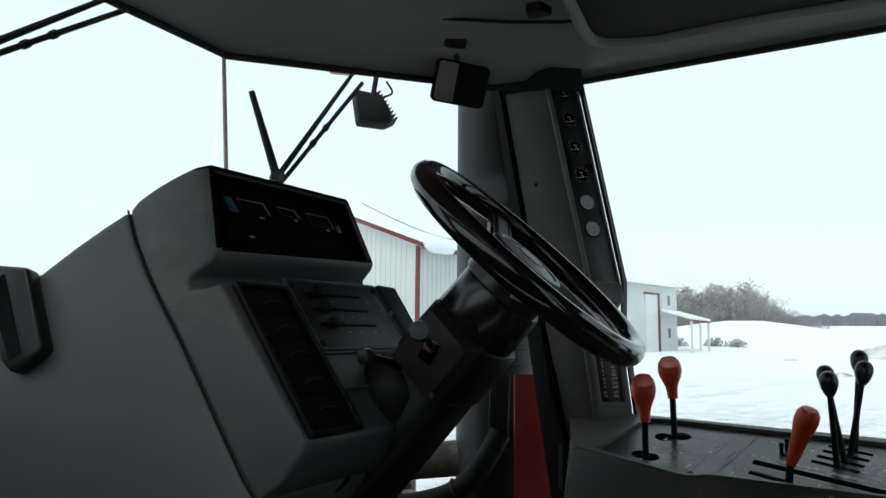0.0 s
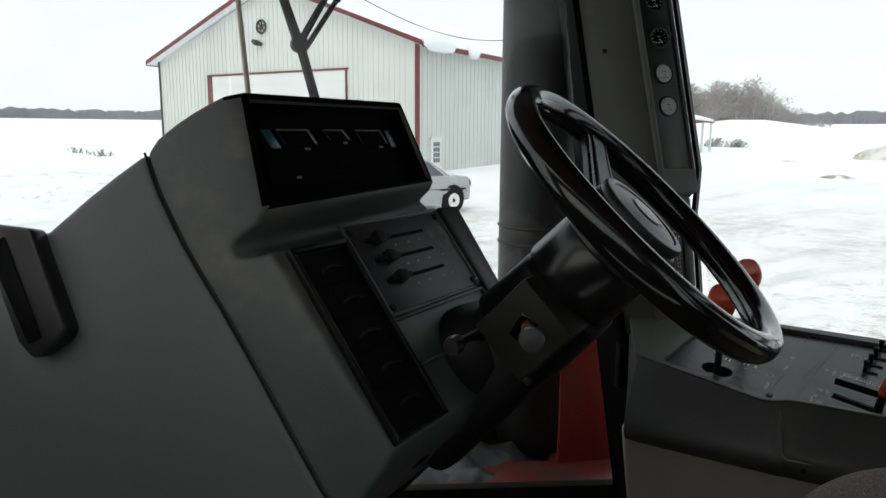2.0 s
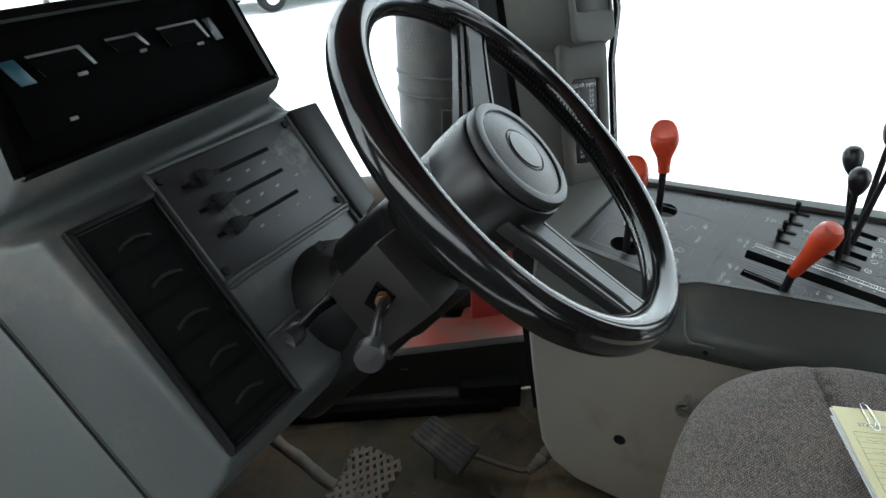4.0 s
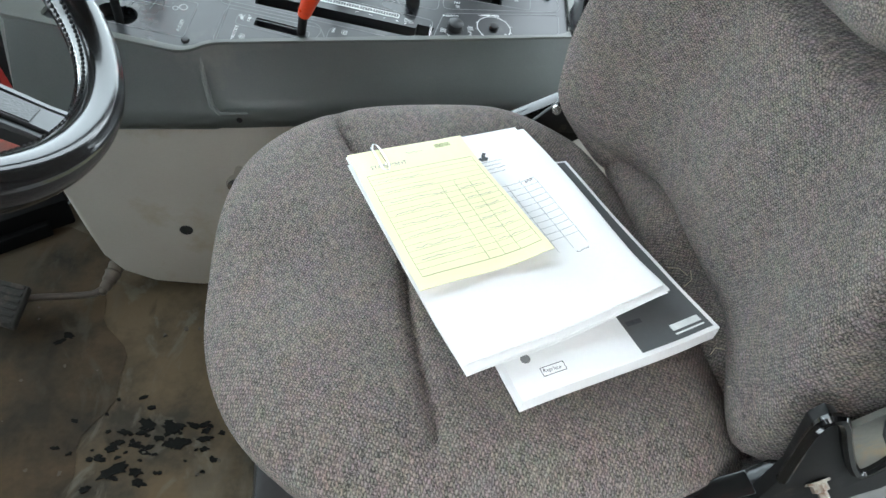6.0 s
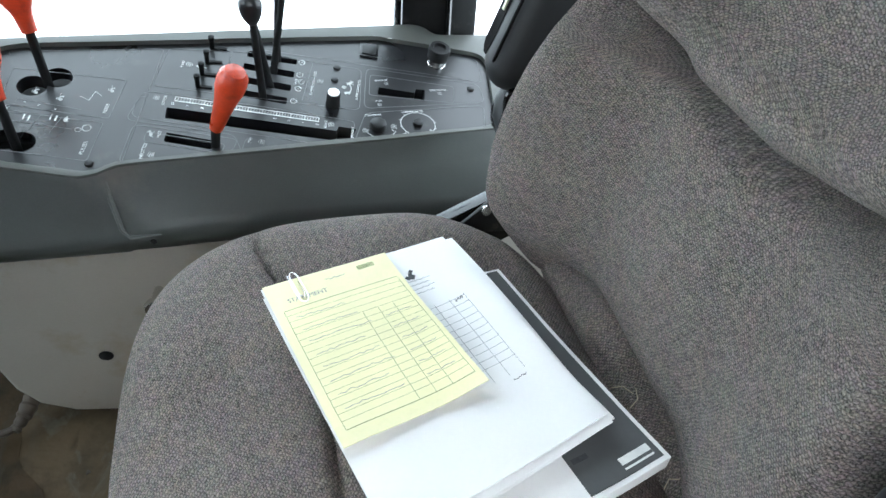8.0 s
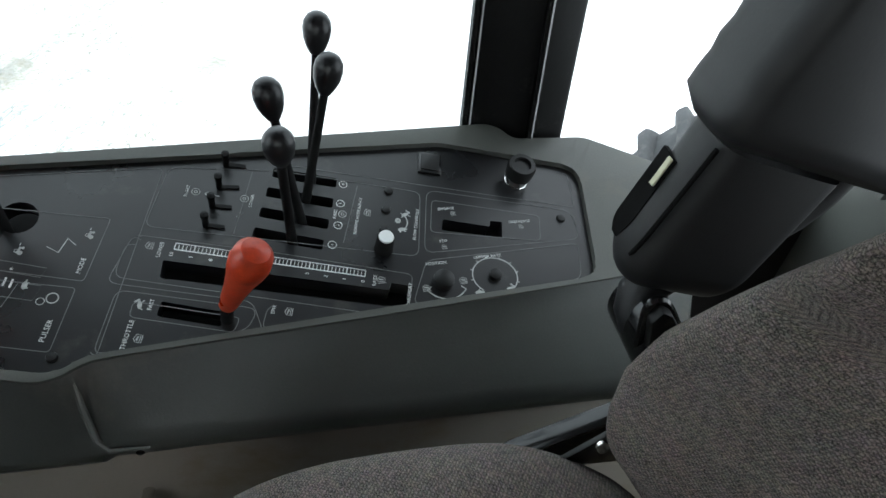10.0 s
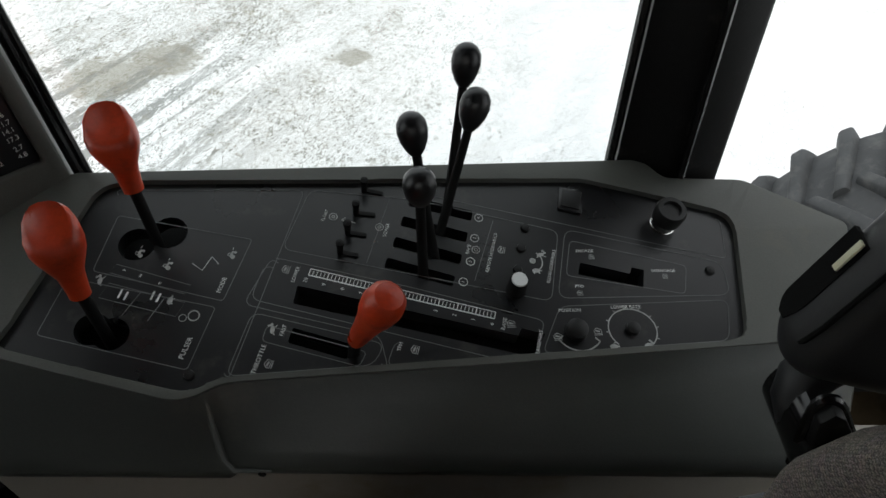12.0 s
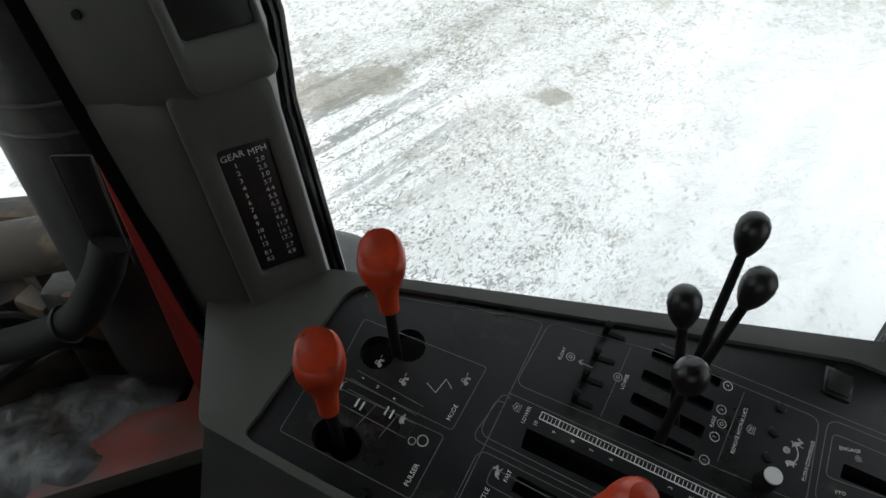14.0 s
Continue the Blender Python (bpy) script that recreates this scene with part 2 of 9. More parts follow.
M_DASH = mat("grained_dash_plastic", (0.052, 0.058, 0.057), 0.5, vary=0.22, big=6, fine=520, bump=0.25, depth=0.0005, dots=((0.045, 0.045, 0.042), 900), dirt=(0.095, 0.090, 0.076), dirt_amount=0.24, dirt_scale=9)
M_GREY = mat("grey_moulded_plastic", (0.088, 0.091, 0.082), 0.42, spec=0.36, vary=0.16, fine=520, bump=0.3, depth=0.0006, dots=((0.06, 0.06, 0.055), 900), dirt=(0.11, 0.105, 0.085), dirt_amount=0.16, dirt_scale=10)
M_SEAL = mat("dull_black_seal", (0.0045, 0.0045, 0.0045), 0.85, vary=0.2, fine=200, bump=0.1, spec=0.06)
M_GREY_DUSTY = mat("dusty_grey_plastic", (0.108, 0.115, 0.105), 0.38, vary=0.12, fine=420, bump=0.25, dirt=(0.19, 0.175, 0.145), dirt_amount=0.25, dirt_scale=4)
M_SIDE = mat("pale_grey_side_panel", (0.285, 0.262, 0.226), 0.6, vary=0.07, fine=300, bump=0.1, dirt=(0.22, 0.185, 0.13), dirt_amount=0.3, dirt_scale=7)
M_BLACK = mat("black_plastic", (0.011, 0.011, 0.011), 0.42, vary=0.2, fine=400, bump=0.15, spec=0.3)
M_MATT = mat("matt_black_rubber", (0.008, 0.008, 0.008), 0.7, vary=0.25, fine=150, bump=0.3, spec=0.2)
M_PANEL = mat("black_control_panel", (0.0115, 0.012, 0.0132), 0.33, vary=0.25, big=9, fine=600, bump=0.06, dirt=(0.05, 0.048, 0.043), dirt_amount=0.13, dirt_scale=16)
M_GLOSS = mat("glossy_black_rim", (0.007, 0.007, 0.007), 0.14, vary=0.25, fine=90, bump=0.05)
M_LEATHER = mat("grained_black_pad", (0.011, 0.011, 0.011), 0.38, vary=0.2, fine=520, bump=0.5, depth=0.0006)
M_KNOB = mat("satin_black_knob", (0.010, 0.010, 0.011), 0.36, vary=0.2, fine=150, bump=0.08)
M_RED = mat("orange_red_plastic", (0.52, 0.048, 0.013), 0.34, vary=0.2, big=30, fine=300, bump=0.12, dirt=(0.22, 0.026, 0.012), dirt_amount=0.38, dirt_scale=22)
M_REDPAINT = mat("worn_red_paint", (0.17, 0.030, 0.021), 0.4, vary=0.3, fine=60, bump=0.15, dirt=(0.075, 0.050, 0.038), dirt_amount=0.5, dirt_scale=9)
M_REDPOST = mat("red_paint", (0.26, 0.020, 0.016), 0.4, vary=0.2, fine=80, bump=0.1, dirt=(0.18, 0.03, 0.02), dirt_amount=0.2, dirt_scale=8)
M_ALU = mat("turned_aluminium", (0.80, 0.81, 0.80), 0.45, 0.6, vary=0.1, fine=400, bump=0.1)
M_CHROME = mat("bright_metal", (0.72, 0.72, 0.70), 0.2, 1.0, vary=0.06, fine=150, bump=0.05)
M_DARKSTEEL = mat("black_painted_steel", (0.025, 0.025, 0.025), 0.4, 0.3, vary=0.3, fine=120, bump=0.15, dirt=(0.12, 0.1, 0.08), dirt_amount=0.15, dirt_scale=25)
M_WHITE = mat("white_print", (0.80, 0.82, 0.80), 0.6, vary=0.15, big=60, bump=0)
M_SYMBOL = mat("worn_white_print", (0.46, 0.47, 0.46), 0.6, vary=0.4, big=150, bump=0)
M_LINE = mat("grey_print_line", (0.15, 0.155, 0.155), 0.6, vary=0.2, big=60, bump=0)
M_PRINTDIM = mat("dim_gauge_print", (0.40, 0.41, 0.40), 0.6, vary=0.2, big=60, bump=0)
def muddy_floor(name, base, brown, smear):
    """Trodden rubber: packed brown earth, wiped grey-green smears and darker damp spots."""
    m = mat(name, base, 0.82, spec=0.15, vary=0.45, big=6, fine=70, bump=0.5, depth=0.002, dirt=brown, dirt_amount=0.75, dirt_scale=4.5)
    nt = m.node_tree
    p = nt.nodes["Principled BSDF"]
    col = p.inputs["Base Color"].links[0].from_socket
    co = nt.nodes.new("ShaderNodeTexCoord")
    for size, warp, lo, hi, shade, amount in ((3.2, 1.2, 0.50, 0.66, smear, 0.85), (11.0, 2.2, 0.56, 0.66, tuple(c * 1.25 for c in smear), 0.6), (9.0, 0.6, 0.60, 0.70, tuple(c * 0.35 for c in base), 0.8)):
        mp = nt.nodes.new("ShaderNodeMapping")
        mp.inputs["Rotation"].default_value = (0, 0, 0.7 + size * 0.2)
        mp.inputs["Location"].default_value = (size * 1.7, size * 0.6, 0)
        mp.inputs["Scale"].default_value = (1.0, 0.45, 1.0)
        nt.links.new(co.outputs["Object"], mp.inputs["Vector"])
        n = nt.nodes.new("ShaderNodeTexNoise")
        n.inputs["Scale"].default_value, n.inputs["Detail"].default_value, n.inputs["Roughness"].default_value, n.inputs["Distortion"].default_value = size, 7, 0.62, warp
        nt.links.new(mp.outputs["Vector"], n.inputs["Vector"])
        r = nt.nodes.new("ShaderNodeMapRange")
        r.inputs[1].default_value, r.inputs[2].default_value, r.inputs[4].default_value = lo, hi, amount
        nt.links.new(n.outputs["Fac"], r.inputs[0])
        x = nt.nodes.new("ShaderNodeMix")
        x.data_type = "RGBA"
        x.inputs[7].default_value = (*shade, 1)
        nt.links.new(r.outputs[0], x.inputs["Factor"])
        nt.links.new(col, x.inputs[6])
        col = x.outputs[2]
    nt.links.new(col, p.inputs["Base Color"])
    return m
M_FLOOR = muddy_floor("muddy_floor_mat", (0.024, 0.020, 0.014), (0.060, 0.044, 0.025), (0.060, 0.057, 0.045))
M_FLOORFRONT = muddy_floor("dark_brown_floor_front", (0.015, 0.012, 0.008), (0.038, 0.0255, 0.0135), (0.028, 0.026, 0.019))
M_WET = mat("wet_black_mud", (0.0040, 0.0040, 0.0035), 0.85, spec=0.08, vary=0.3, big=60, fine=200, bump=0.5, depth=0.001)
M_SLOT = mat("unlit_black_plastic", (0.005, 0.005, 0.005), 0.9, spec=0.1)
M_VENT = mat("black_vent_plastic", (0.0045, 0.0045, 0.0047), 0.5, vary=0.2, bump=0.05, spec=0.2)
M_HOOD = mat("dull_black_hood_recess", (0.0016, 0.0016, 0.0017), 0.85, vary=0.2, bump=0.05, spec=0.05)
M_TAB = mat("dusty_black_tab", (0.013, 0.013, 0.0125), 0.7, spec=0.2, vary=0.4, big=60, fine=300, bump=0.2)
M_HUB = mat("smooth_black_hub", (0.0085, 0.0085, 0.0082), 0.30, vary=0.2, fine=200, bump=0.05)
M_COLUMN = mat("black_column_plastic", (0.005, 0.005, 0.0052), 0.42, vary=0.2, fine=300, bump=0.1, spec=0.22)
M_PEDAL = mat("worn_muddy_pedal", (0.105, 0.086, 0.064), 0.65, 0.1, vary=0.35, big=30, fine=120, bump=0.3, dirt=(0.10, 0.060, 0.032), dirt_amount=0.3, dirt_scale=28)
M_LINER = mat("grey_headliner", (0.115, 0.115, 0.105), 0.85, vary=0.1, big=4, fine=260, bump=0.4)
M_LINER_DARK = mat("dark_roof_trim", (0.0095, 0.008, 0.0058), 0.85, spec=0.1, vary=0.15, fine=260, bump=0.4)
M_SEAT = fabric("grey_woven_upholstery", (0.015, 0.0125, 0.0112), (0.330, 0.284, 0.255))
M_PAPER = mat("white_paper", (0.81, 0.81, 0.805), 0.8, vary=0.03, big=12, fine=300, bump=0.05)
M_YELLOW = mat("yellow_carbon_paper", (0.84, 0.80, 0.49), 0.8, vary=0.07, big=12, fine=300, bump=0.05)
M_COVER = mat("dark_grey_booklet_cover", (0.085, 0.09, 0.092), 0.4, vary=0.1, bump=0.03)
M_INK = mat("grey_ink", (0.22, 0.23, 0.25), 0.8, vary=0.3, big=150, bump=0)
M_INKGREEN = mat("green_grey_ink", (0.30, 0.34, 0.16), 0.8, vary=0.3, big=150, bump=0)
M_PENCIL = mat("dark_ink", (0.07, 0.075, 0.08), 0.8, vary=0.3, big=150, bump=0)
M_EXHAUST = mat("black_exhaust_paint", (0.012, 0.012, 0.012), 0.5, 0.1, vary=0.35, big=4, fine=70, bump=0.2, dirt=(0.05, 0.045, 0.04), dirt_amount=0.25, dirt_scale=6)
# dark grey tyre colour with paler blue-grey blotches
M_LUGGED = mat("grey_tractor_tyre", (0.044, 0.047, 0.049), 0.65, vary=0.3, big=7, fine=45, bump=0.4, depth=0.003, dirt=(0.080, 0.082, 0.080), dirt_amount=0.35, dirt_scale=18)
M_GLASS = glass_mat("window_glass")
M_SCREEN = mat("dark_lens", (0.004, 0.004, 0.0045), 0.15, vary=0.2, bump=0, spec=0.25)
M_LCD = mat("grey_display", (0.12, 0.125, 0.12), 0.25, vary=0.1, bump=0)
M_LCDBLUE = mat("blue_indicator", (0.012, 0.055, 0.075), 0.25, vary=0.1, bump=0)
M_GAUGEW = mat("pale_gauge_face", (0.36, 0.37, 0.365), 0.5, vary=0.08, bump=0)

# ---- structure of the cab ----
GROUND = -1.5
FRONT_SEAM_TOP, FRONT_SEAM_LOW = V((-0.915, 0.955, 1.255)), V((-0.83, 0.92, 0.80))
DIAG_TOP, DIAG_LOW = V((-0.535, 1.40, 1.27)), V((-0.42, 1.49, 0.09))
DIAG_LOW_L = V((-0.93, 1.12, 0.09))

bm = B()
prism(bm, [(-0.93, 0.1, -0.06), (-0.93, 1.10, -0.06), (-0.40, 1.52, -0.06), (-0.30, 1.62, -0.06), (0.95, 1.62, -0.06), (0.95, 0.1, -0.06)], (0, 0, 0.058))
solid("floor", bm, M_FLOOR, "dark rubber cab floor caked with brown mud", "floor", kind="structure")

# thin darker sheet over the front of the floor, under the pedals
bm = B()
edge = [(-0.30 + 0.035 * math.sin(7.3 * y) + 0.018 * math.sin(23 * y + 1) + 0.006 * math.sin(61 * y), y, -0.001) for y in [0.2 + 1.18 * k / 60 for k in range(61)]]
prism(bm, [(-0.92, 0.2, -0.001)] + edge + [(-0.40, 1.44, -0.001), (-0.45, 1.44, -0.001), (-0.92, 1.07, -0.001)], (0, 0, 0.0007))
solid("floor_front_sheet", bm, M_FLOORFRONT, "thin dark brown muddy sheet on the floor under the pedals", "mat", kind="structure")
# loose crumbs of dried mud, and trodden wet spots before the seat
rnd = random.Random(4)
bm = B()
for k in range(60):
    x, y = rnd.uniform(-0.75, -0.02), rnd.uniform(0.75, 1.3)
    r = rnd.uniform(0.0012, 0.0038)
    pts = [(x + r * rnd.uniform(0.5, 1.3) * math.cos(q), y + r * rnd.uniform(0.5, 1.3) * math.sin(q), -0.003) for q in (2 * math.pi * j / 6 for j in range(6))]
    prism(bm, pts, (0, 0, rnd.uniform(0.003, 0.005)))
solid("mud_crumbs", bm, mat("dried_mud", (0.034, 0.028, 0.020), 0.9, vary=0.3), "crumbs of dried brown mud on the floor", "mud", kind="stuff")
rnd = random.Random(19)
bm = B()
spots = [(rnd.gauss(-0.19, 0.055), rnd.gauss(0.985, 0.030), rnd.uniform(0.0015, 0.0055)) for k in range(80)]
spots += [(-0.200, 1.022, 0.008), (-0.165, 1.010, 0.009), (-0.240, 0.990, 0.006), (-0.150, 0.985, 0.008), (-0.235, 0.950, 0.010), (-0.205, 0.945, 0.008), (-0.360, 1.178, 0.005), (-0.348, 1.190, 0.006)]
for x, y, r in spots:
    turn, long = rnd.uniform(-0.5, 0.6), rnd.uniform(1.2, 2.4)
    pts = []
    for j in range(14):
        q = 2 * math.pi * j / 14
        f = r * rnd.uniform(0.55, 1.15)
        u, v = f * long * math.cos(q), f * math.sin(q)
        pts.append((x + u * math.cos(turn) - v * math.sin(turn), y + u * math.sin(turn) + v * math.cos(turn), -0.0012))
    prism(bm, pts, (0, 0, 0.0016 + 0.0012 * rnd.random()))
solid("wet_mud", bm, M_WET, "trodden spots of wet black mud on the floor", "mud", kind="stuff")

# headliner: rim round the glass, rising to a flat middle
def roof_ring(inset, z):
    plan = [(-0.915, 0.958), (-0.535, 1.405), (-0.47, 1.55), (-0.40, 1.60), (0.45, 1.64), (0.97, 1.60), (0.97, 0.12), (-0.40, 0.12), (-0.86, 0.40), (-0.895, 0.68)]
    cx, cy = 0.05, 0.88
    out = []
    for x, y in plan:
        d = math.hypot(x - cx, y - cy)
        k = (d - inset) / d
        out.append(V((cx + (x - cx) * k, cy + (y - cy) * k, z + 0.05 * (y > 1.5 and inset < 0.1))))
    return out
bm = B()
rings = [roof_ring(-0.02, 1.30), roof_ring(-0.015, 1.265), roof_ring(0.0, 1.258), roof_ring(0.03, 1.272), roof_ring(0.10, 1.315), roof_ring(0.20, 1.36), roof_ring(0.34, 1.395), roof_ring(0.55, 1.41)]
rows = [[bm.verts.new(p) for p in r] for r in rings]
n = len(rows[0])
for a, b in zip(rows, rows[1:]):
    for i in range(n):
        bm.faces.new((a[i], a[(i + 1) % n], b[(i + 1) % n], b[i]))
bm.faces.new(rows[-1])
solid("ceiling", bm, M_LINER, "grey moulded cab headliner with dark edge seal", "ceiling", kind="structure")
bm = B()
lo, hi = roof_ring(-0.07, 1.305), roof_ring(-0.07, 1.46)
for i, p in enumerate(lo):
    p.z = 1.335 + 0.05 * (p.y > 1.5)
prism(bm, lo, (0, 0, 0.14), 0.02)
solid("roof", bm, M_REDPAINT, "red painted cab roof shell", "roof", kind="structure")
bm = B()
seal = roof_ring(0.006, 1.254)
tube(bm, seal[8:] + seal[:6], 0.0075, 8)
solid("trim_header", bm, M_MATT, "black rubber seal along the window header", "seal", kind="structure")

# overhead trim along the right side, with two clips
tr = thing("overhead_trim", (0, 1.4, 1.33), "dark brown overhead trim panel under the headliner", "trim panel")
bm = B()
prism(bm, [(-0.262, 1.15, 1.312), (-0.279, 1.283, 1.312), (-0.288, 1.371, 1.312), (-0.268, 1.416, 1.314), (-0.176, 1.462, 1.317), (-0.027, 1.470, 1.318), (0.107, 1.486, 1.318), (0.206, 1.500, 1.318), (0.7, 1.54, 1.318), (0.7, 0.8, 1.318), (-0.262, 0.8, 1.312)], (0, 0, 0.09), 0.012)
part("panel", bm, M_LINER_DARK, tr)
bm = B()
lip = spline([(-0.255, 1.10, 1.318), (-0.275, 1.25, 1.314), (-0.292, 1.36, 1.313), (-0.274, 1.42, 1.314), (-0.180, 1.468, 1.316), (-0.027, 1.477, 1.318), (0.107, 1.493, 1.318), (0.206, 1.507, 1.318), (0.7, 1.547, 1.318)], 8)
tube(bm, lip, 0.013, 10)
part("lip", bm, M_LINER, tr, "rounded grey lip round the overhead panel", angle=80)
for x, y in ((-0.272, 1.509), (0.100, 1.541), (0.35, 1.57)):
    bm = B()
    ring(bm, (x, y, 1.335), (0.1, 0.4, 1), 0.009, 0.0025, 20, 8)
    part("grommet", bm, M_MATT, tr, "small black ring clip")
bm = B()
tube(bm, [(-0.66, 1.10, 1.345), (-0.536, 1.192, 1.338), (-0.425, 1.268, 1.334), (-0.329, 1.317, 1.330), (-0.288, 1.321, 1.325)], 0.004, 6)
part("joint_seam", bm, M_MATT, tr)
bm = B()
prism(bm, [(-0.375, 1.245, 1.332), (-0.345, 1.250, 1.332), (-0.335, 1.285, 1.332), (-0.385, 1.280, 1.332)], (0, 0, 0.02), 0.003)
part("cover_cap", bm, M_MATT, tr, "small black cover plate")

# rear wall with its window opening, left sill, right lower wall
bm = B()
add_box(bm, (0.985, 0.86, 0.20), (0.05, 1.56, 0.5))
add_box(bm, (0.985, 0.86, 1.33), (0.05, 1.56, 0.14))
for y in (0.13, 1.58):
    add_box(bm, (0.985, y, 0.85), (0.07, 0.1, 0.9))
solid("wall_rear", bm, M_GREY_DUSTY, "grey rear cab wall with a wide window opening", "wall", kind="structure")
bm = B()
add_box(bm, (0.62, 0.12, 0.65), (0.09, 0.08, 1.4), bevel=0.01)
solid("post_left", bm, M_BLACK, "black door post of the cab", "post", kind="structure")
bm = B()
add_box(bm, (0.35, 1.645, 0.13), (1.4, 0.03, 0.36))
solid("wall_right", bm, M_BLACK, "black lower cab wall under the window", "wall", kind="structure")
bm = B()
add_box(bm, (-0.93, 0.55, 0.33), (0.03, 1.05, 0.74))
solid("wall_front", bm, M_BLACK, "black front cab wall below the windscreen", "wall", kind="structure")

# unseen screen behind the camera, added to limit light from the door side
bm = B()
add_box(bm, (0.45, -0.17, 0.38), (1.1, 0.05, 0.96))
add_box(bm, (-0.52, -0.17, 0.36), (0.84, 0.05, 0.92))
add_box(bm, (0.02, -0.17, 1.32), (1.95, 0.05, 0.22))
add_box(bm, (0.80, -0.17, 0.9), (0.4, 0.05, 0.7))
for x in (-0.93, 0.97):
    add_box(bm, (x, -0.03, 0.6), (0.05, 0.30, 1.5))
solid("light_block_left", bm, M_BLACK, "unseen black screen with an opening, added to limit light from the left", "wall", kind="structure")

# black lower frame of the slanting window, with a step ledge inside
bm = B()
d = (DIAG_LOW - DIAG_LOW_L).normalized()
nrm = V((d.y, -d.x, 0))
prism(bm, [(p + nrm * o).to_tuple()[:2] + (-0.003,) for p, o in ((DIAG_LOW_L, -0.018), (DIAG_LOW + d * 0.06, -0.018), (DIAG_LOW + d * 0.06, -0.046), (DIAG_LOW_L, -0.046))], (0, 0, 0.127), 0.005)
solid("frame_low", bm, mat("dusty_window_rubber", (0.022, 0.020, 0.017), 0.85, vary=0.3, big=9, spec=0.15), "black rubber-edged lower window frame", "window frame", kind="structure")
bm = B()
a, b = V((-0.90, 1.225)), V((-0.530, 1.425))
n2 = V((0.475, -0.88))
prism(bm, [a.to_tuple() + (-0.003,), b.to_tuple() + (-0.003,), (b + n2 * 0.035).to_tuple() + (-0.003,), (a + n2 * 0.035).to_tuple() + (-0.003,)], (0, 0, 0.036), 0.006)
solid("step_ledge", bm, mat("dusty_dark_ledge", (0.02, 0.018, 0.016), 0.85, vary=0.3, dirt=(0.05, 0.042, 0.032), dirt_amount=0.4), "low dusty dark ledge along the window frame", "ledge", kind="structure")

# near-black strip along the ledge's foot, with a taller block at its right end
bm = B()
a, b = V((-0.86, 1.195)), V((-0.435, 1.440))
prism(bm, [a.to_tuple() + (-0.003,), b.to_tuple() + (-0.003,), (b + n2 * 0.022).to_tuple() + (-0.003,), (a + n2 * 0.026).to_tuple() + (-0.003,)], (0, 0, 0.030), 0.004)
prism(bm, [(-0.528, 1.424, -0.003), (-0.415, 1.490, -0.003), (-0.395, 1.455, -0.003), (-0.508, 1.389, -0.003)], (0, 0, 0.060), 0.004)
solid("ledge_foot_strip", bm, M_SEAL, "black strip along the foot of the ledge", "strip", kind="structure")

# glass
def pane(name, pts, label):
    bm = B()
    pts = [V(p) for p in pts]
    nn = (pts[1] - pts[0]).cross(pts[2] - pts[0]).normalized()
    prism(bm, pts, nn * 0.005)
    ob = solid(name, bm, M_GLASS, label, "window", kind="structure")
    ob.visible_shadow = False
    return ob
pane("window_1", [FRONT_SEAM_TOP + V((-0.01, -0.006, 0.02)), (-0.885, 0.35, 1.275), (-0.90, 0.35, 0.70), (-0.895, 0.92, 0.70)], "clear front windscreen pane")
pane("window_2", [FRONT_SEAM_TOP + V((-0.01, 0.004, 0.02)), (-0.895, 0.93, 0.70), DIAG_LOW_L + V((-0.02, 0.02, 0.03)), DIAG_LOW + V((-0.01, 0.02, 0.03)), DIAG_TOP + V((-0.01, 0.01, 0.02))], "clear slanting front corner pane")
pane("window_3", [(-0.40, 1.612, 1.34), (-0.245, 1.612, 0.46), (0.335, 1.632, 0.46), (0.32, 1.642, 1.34)], "clear side window pane")
bm = B()
tube(bm, [FRONT_SEAM_LOW, FRONT_SEAM_LOW.lerp(FRONT_SEAM_TOP, 0.5), FRONT_SEAM_TOP], 0.0042, 8)
solid("seam_1", bm, mat("tan_glass_sealant", (0.42, 0.36, 0.30), 0.6, vary=0.2, big=30), "thin tan sealant joint between the windscreen panes", "seal", kind="structure")

# rear side post and its rubber
bm = B()
loft(bm, [[(0.341, 1.61, 0.40), (0.344, 1.606, 0.40), (0.406, 1.587, 0.40), (0.414, 1.586, 0.40), (0.460, 1.598, 0.40), (0.466, 1.604, 0.40), (0.47, 1.66, 0.40), (0.346, 1.66, 0.40)],
          [(0.339, 1.64, 1.40), (0.342, 1.636, 1.40), (0.386, 1.617, 1.40), (0.394, 1.616, 1.40), (0.440, 1.628, 1.40), (0.446, 1.634, 1.40), (0.45, 1.69, 1.40), (0.344, 1.69, 1.40)]])
solid("post_right", bm, mat("black_post_paint", (0.0055, 0.0055, 0.0055), 0.5, vary=0.4, big=14, fine=160, bump=0.15, spec=0.2, dirt=(0.035, 0.033, 0.030), dirt_amount=0.15, dirt_scale=22), "black rear side post of the cab", "post", kind="structure")
bm = B()
tube(bm, [(0.412, 1.580, 0.42), (0.393, 1.610, 1.38)], 0.005, 6)
tube(bm, [(0.333, 1.612, 0.42), (0.331, 1.642, 1.38)], 0.006, 6)
solid("trim_post", bm, M_GLOSS, "shiny black rubber beading on the post", "trim", kind="structure")

# ---- right front pillar with gauges and speed plate ----
pl = thing("corner_pillar", (-0.35, 1.5, 0.5), "dark grey moulded pillar cover with a strip of round gauges", "pillar")
E_L = lambda z: V((-0.323 - 0.158 * (z - 0.51), 1.461 + 0.058 * (z - 0.51), z))      # left edge of the lower face
E_R = lambda z: V((-0.260 - 0.140 * (z - 0.51), 1.524 + 0.066 * (z - 0.51), z))      # right edge of the lower face
U_L = lambda z: V((-0.332 - 0.2255 * (z - 0.77), 1.475 + 0.0588 * (z - 0.77), z))    # edges of the gauge face above
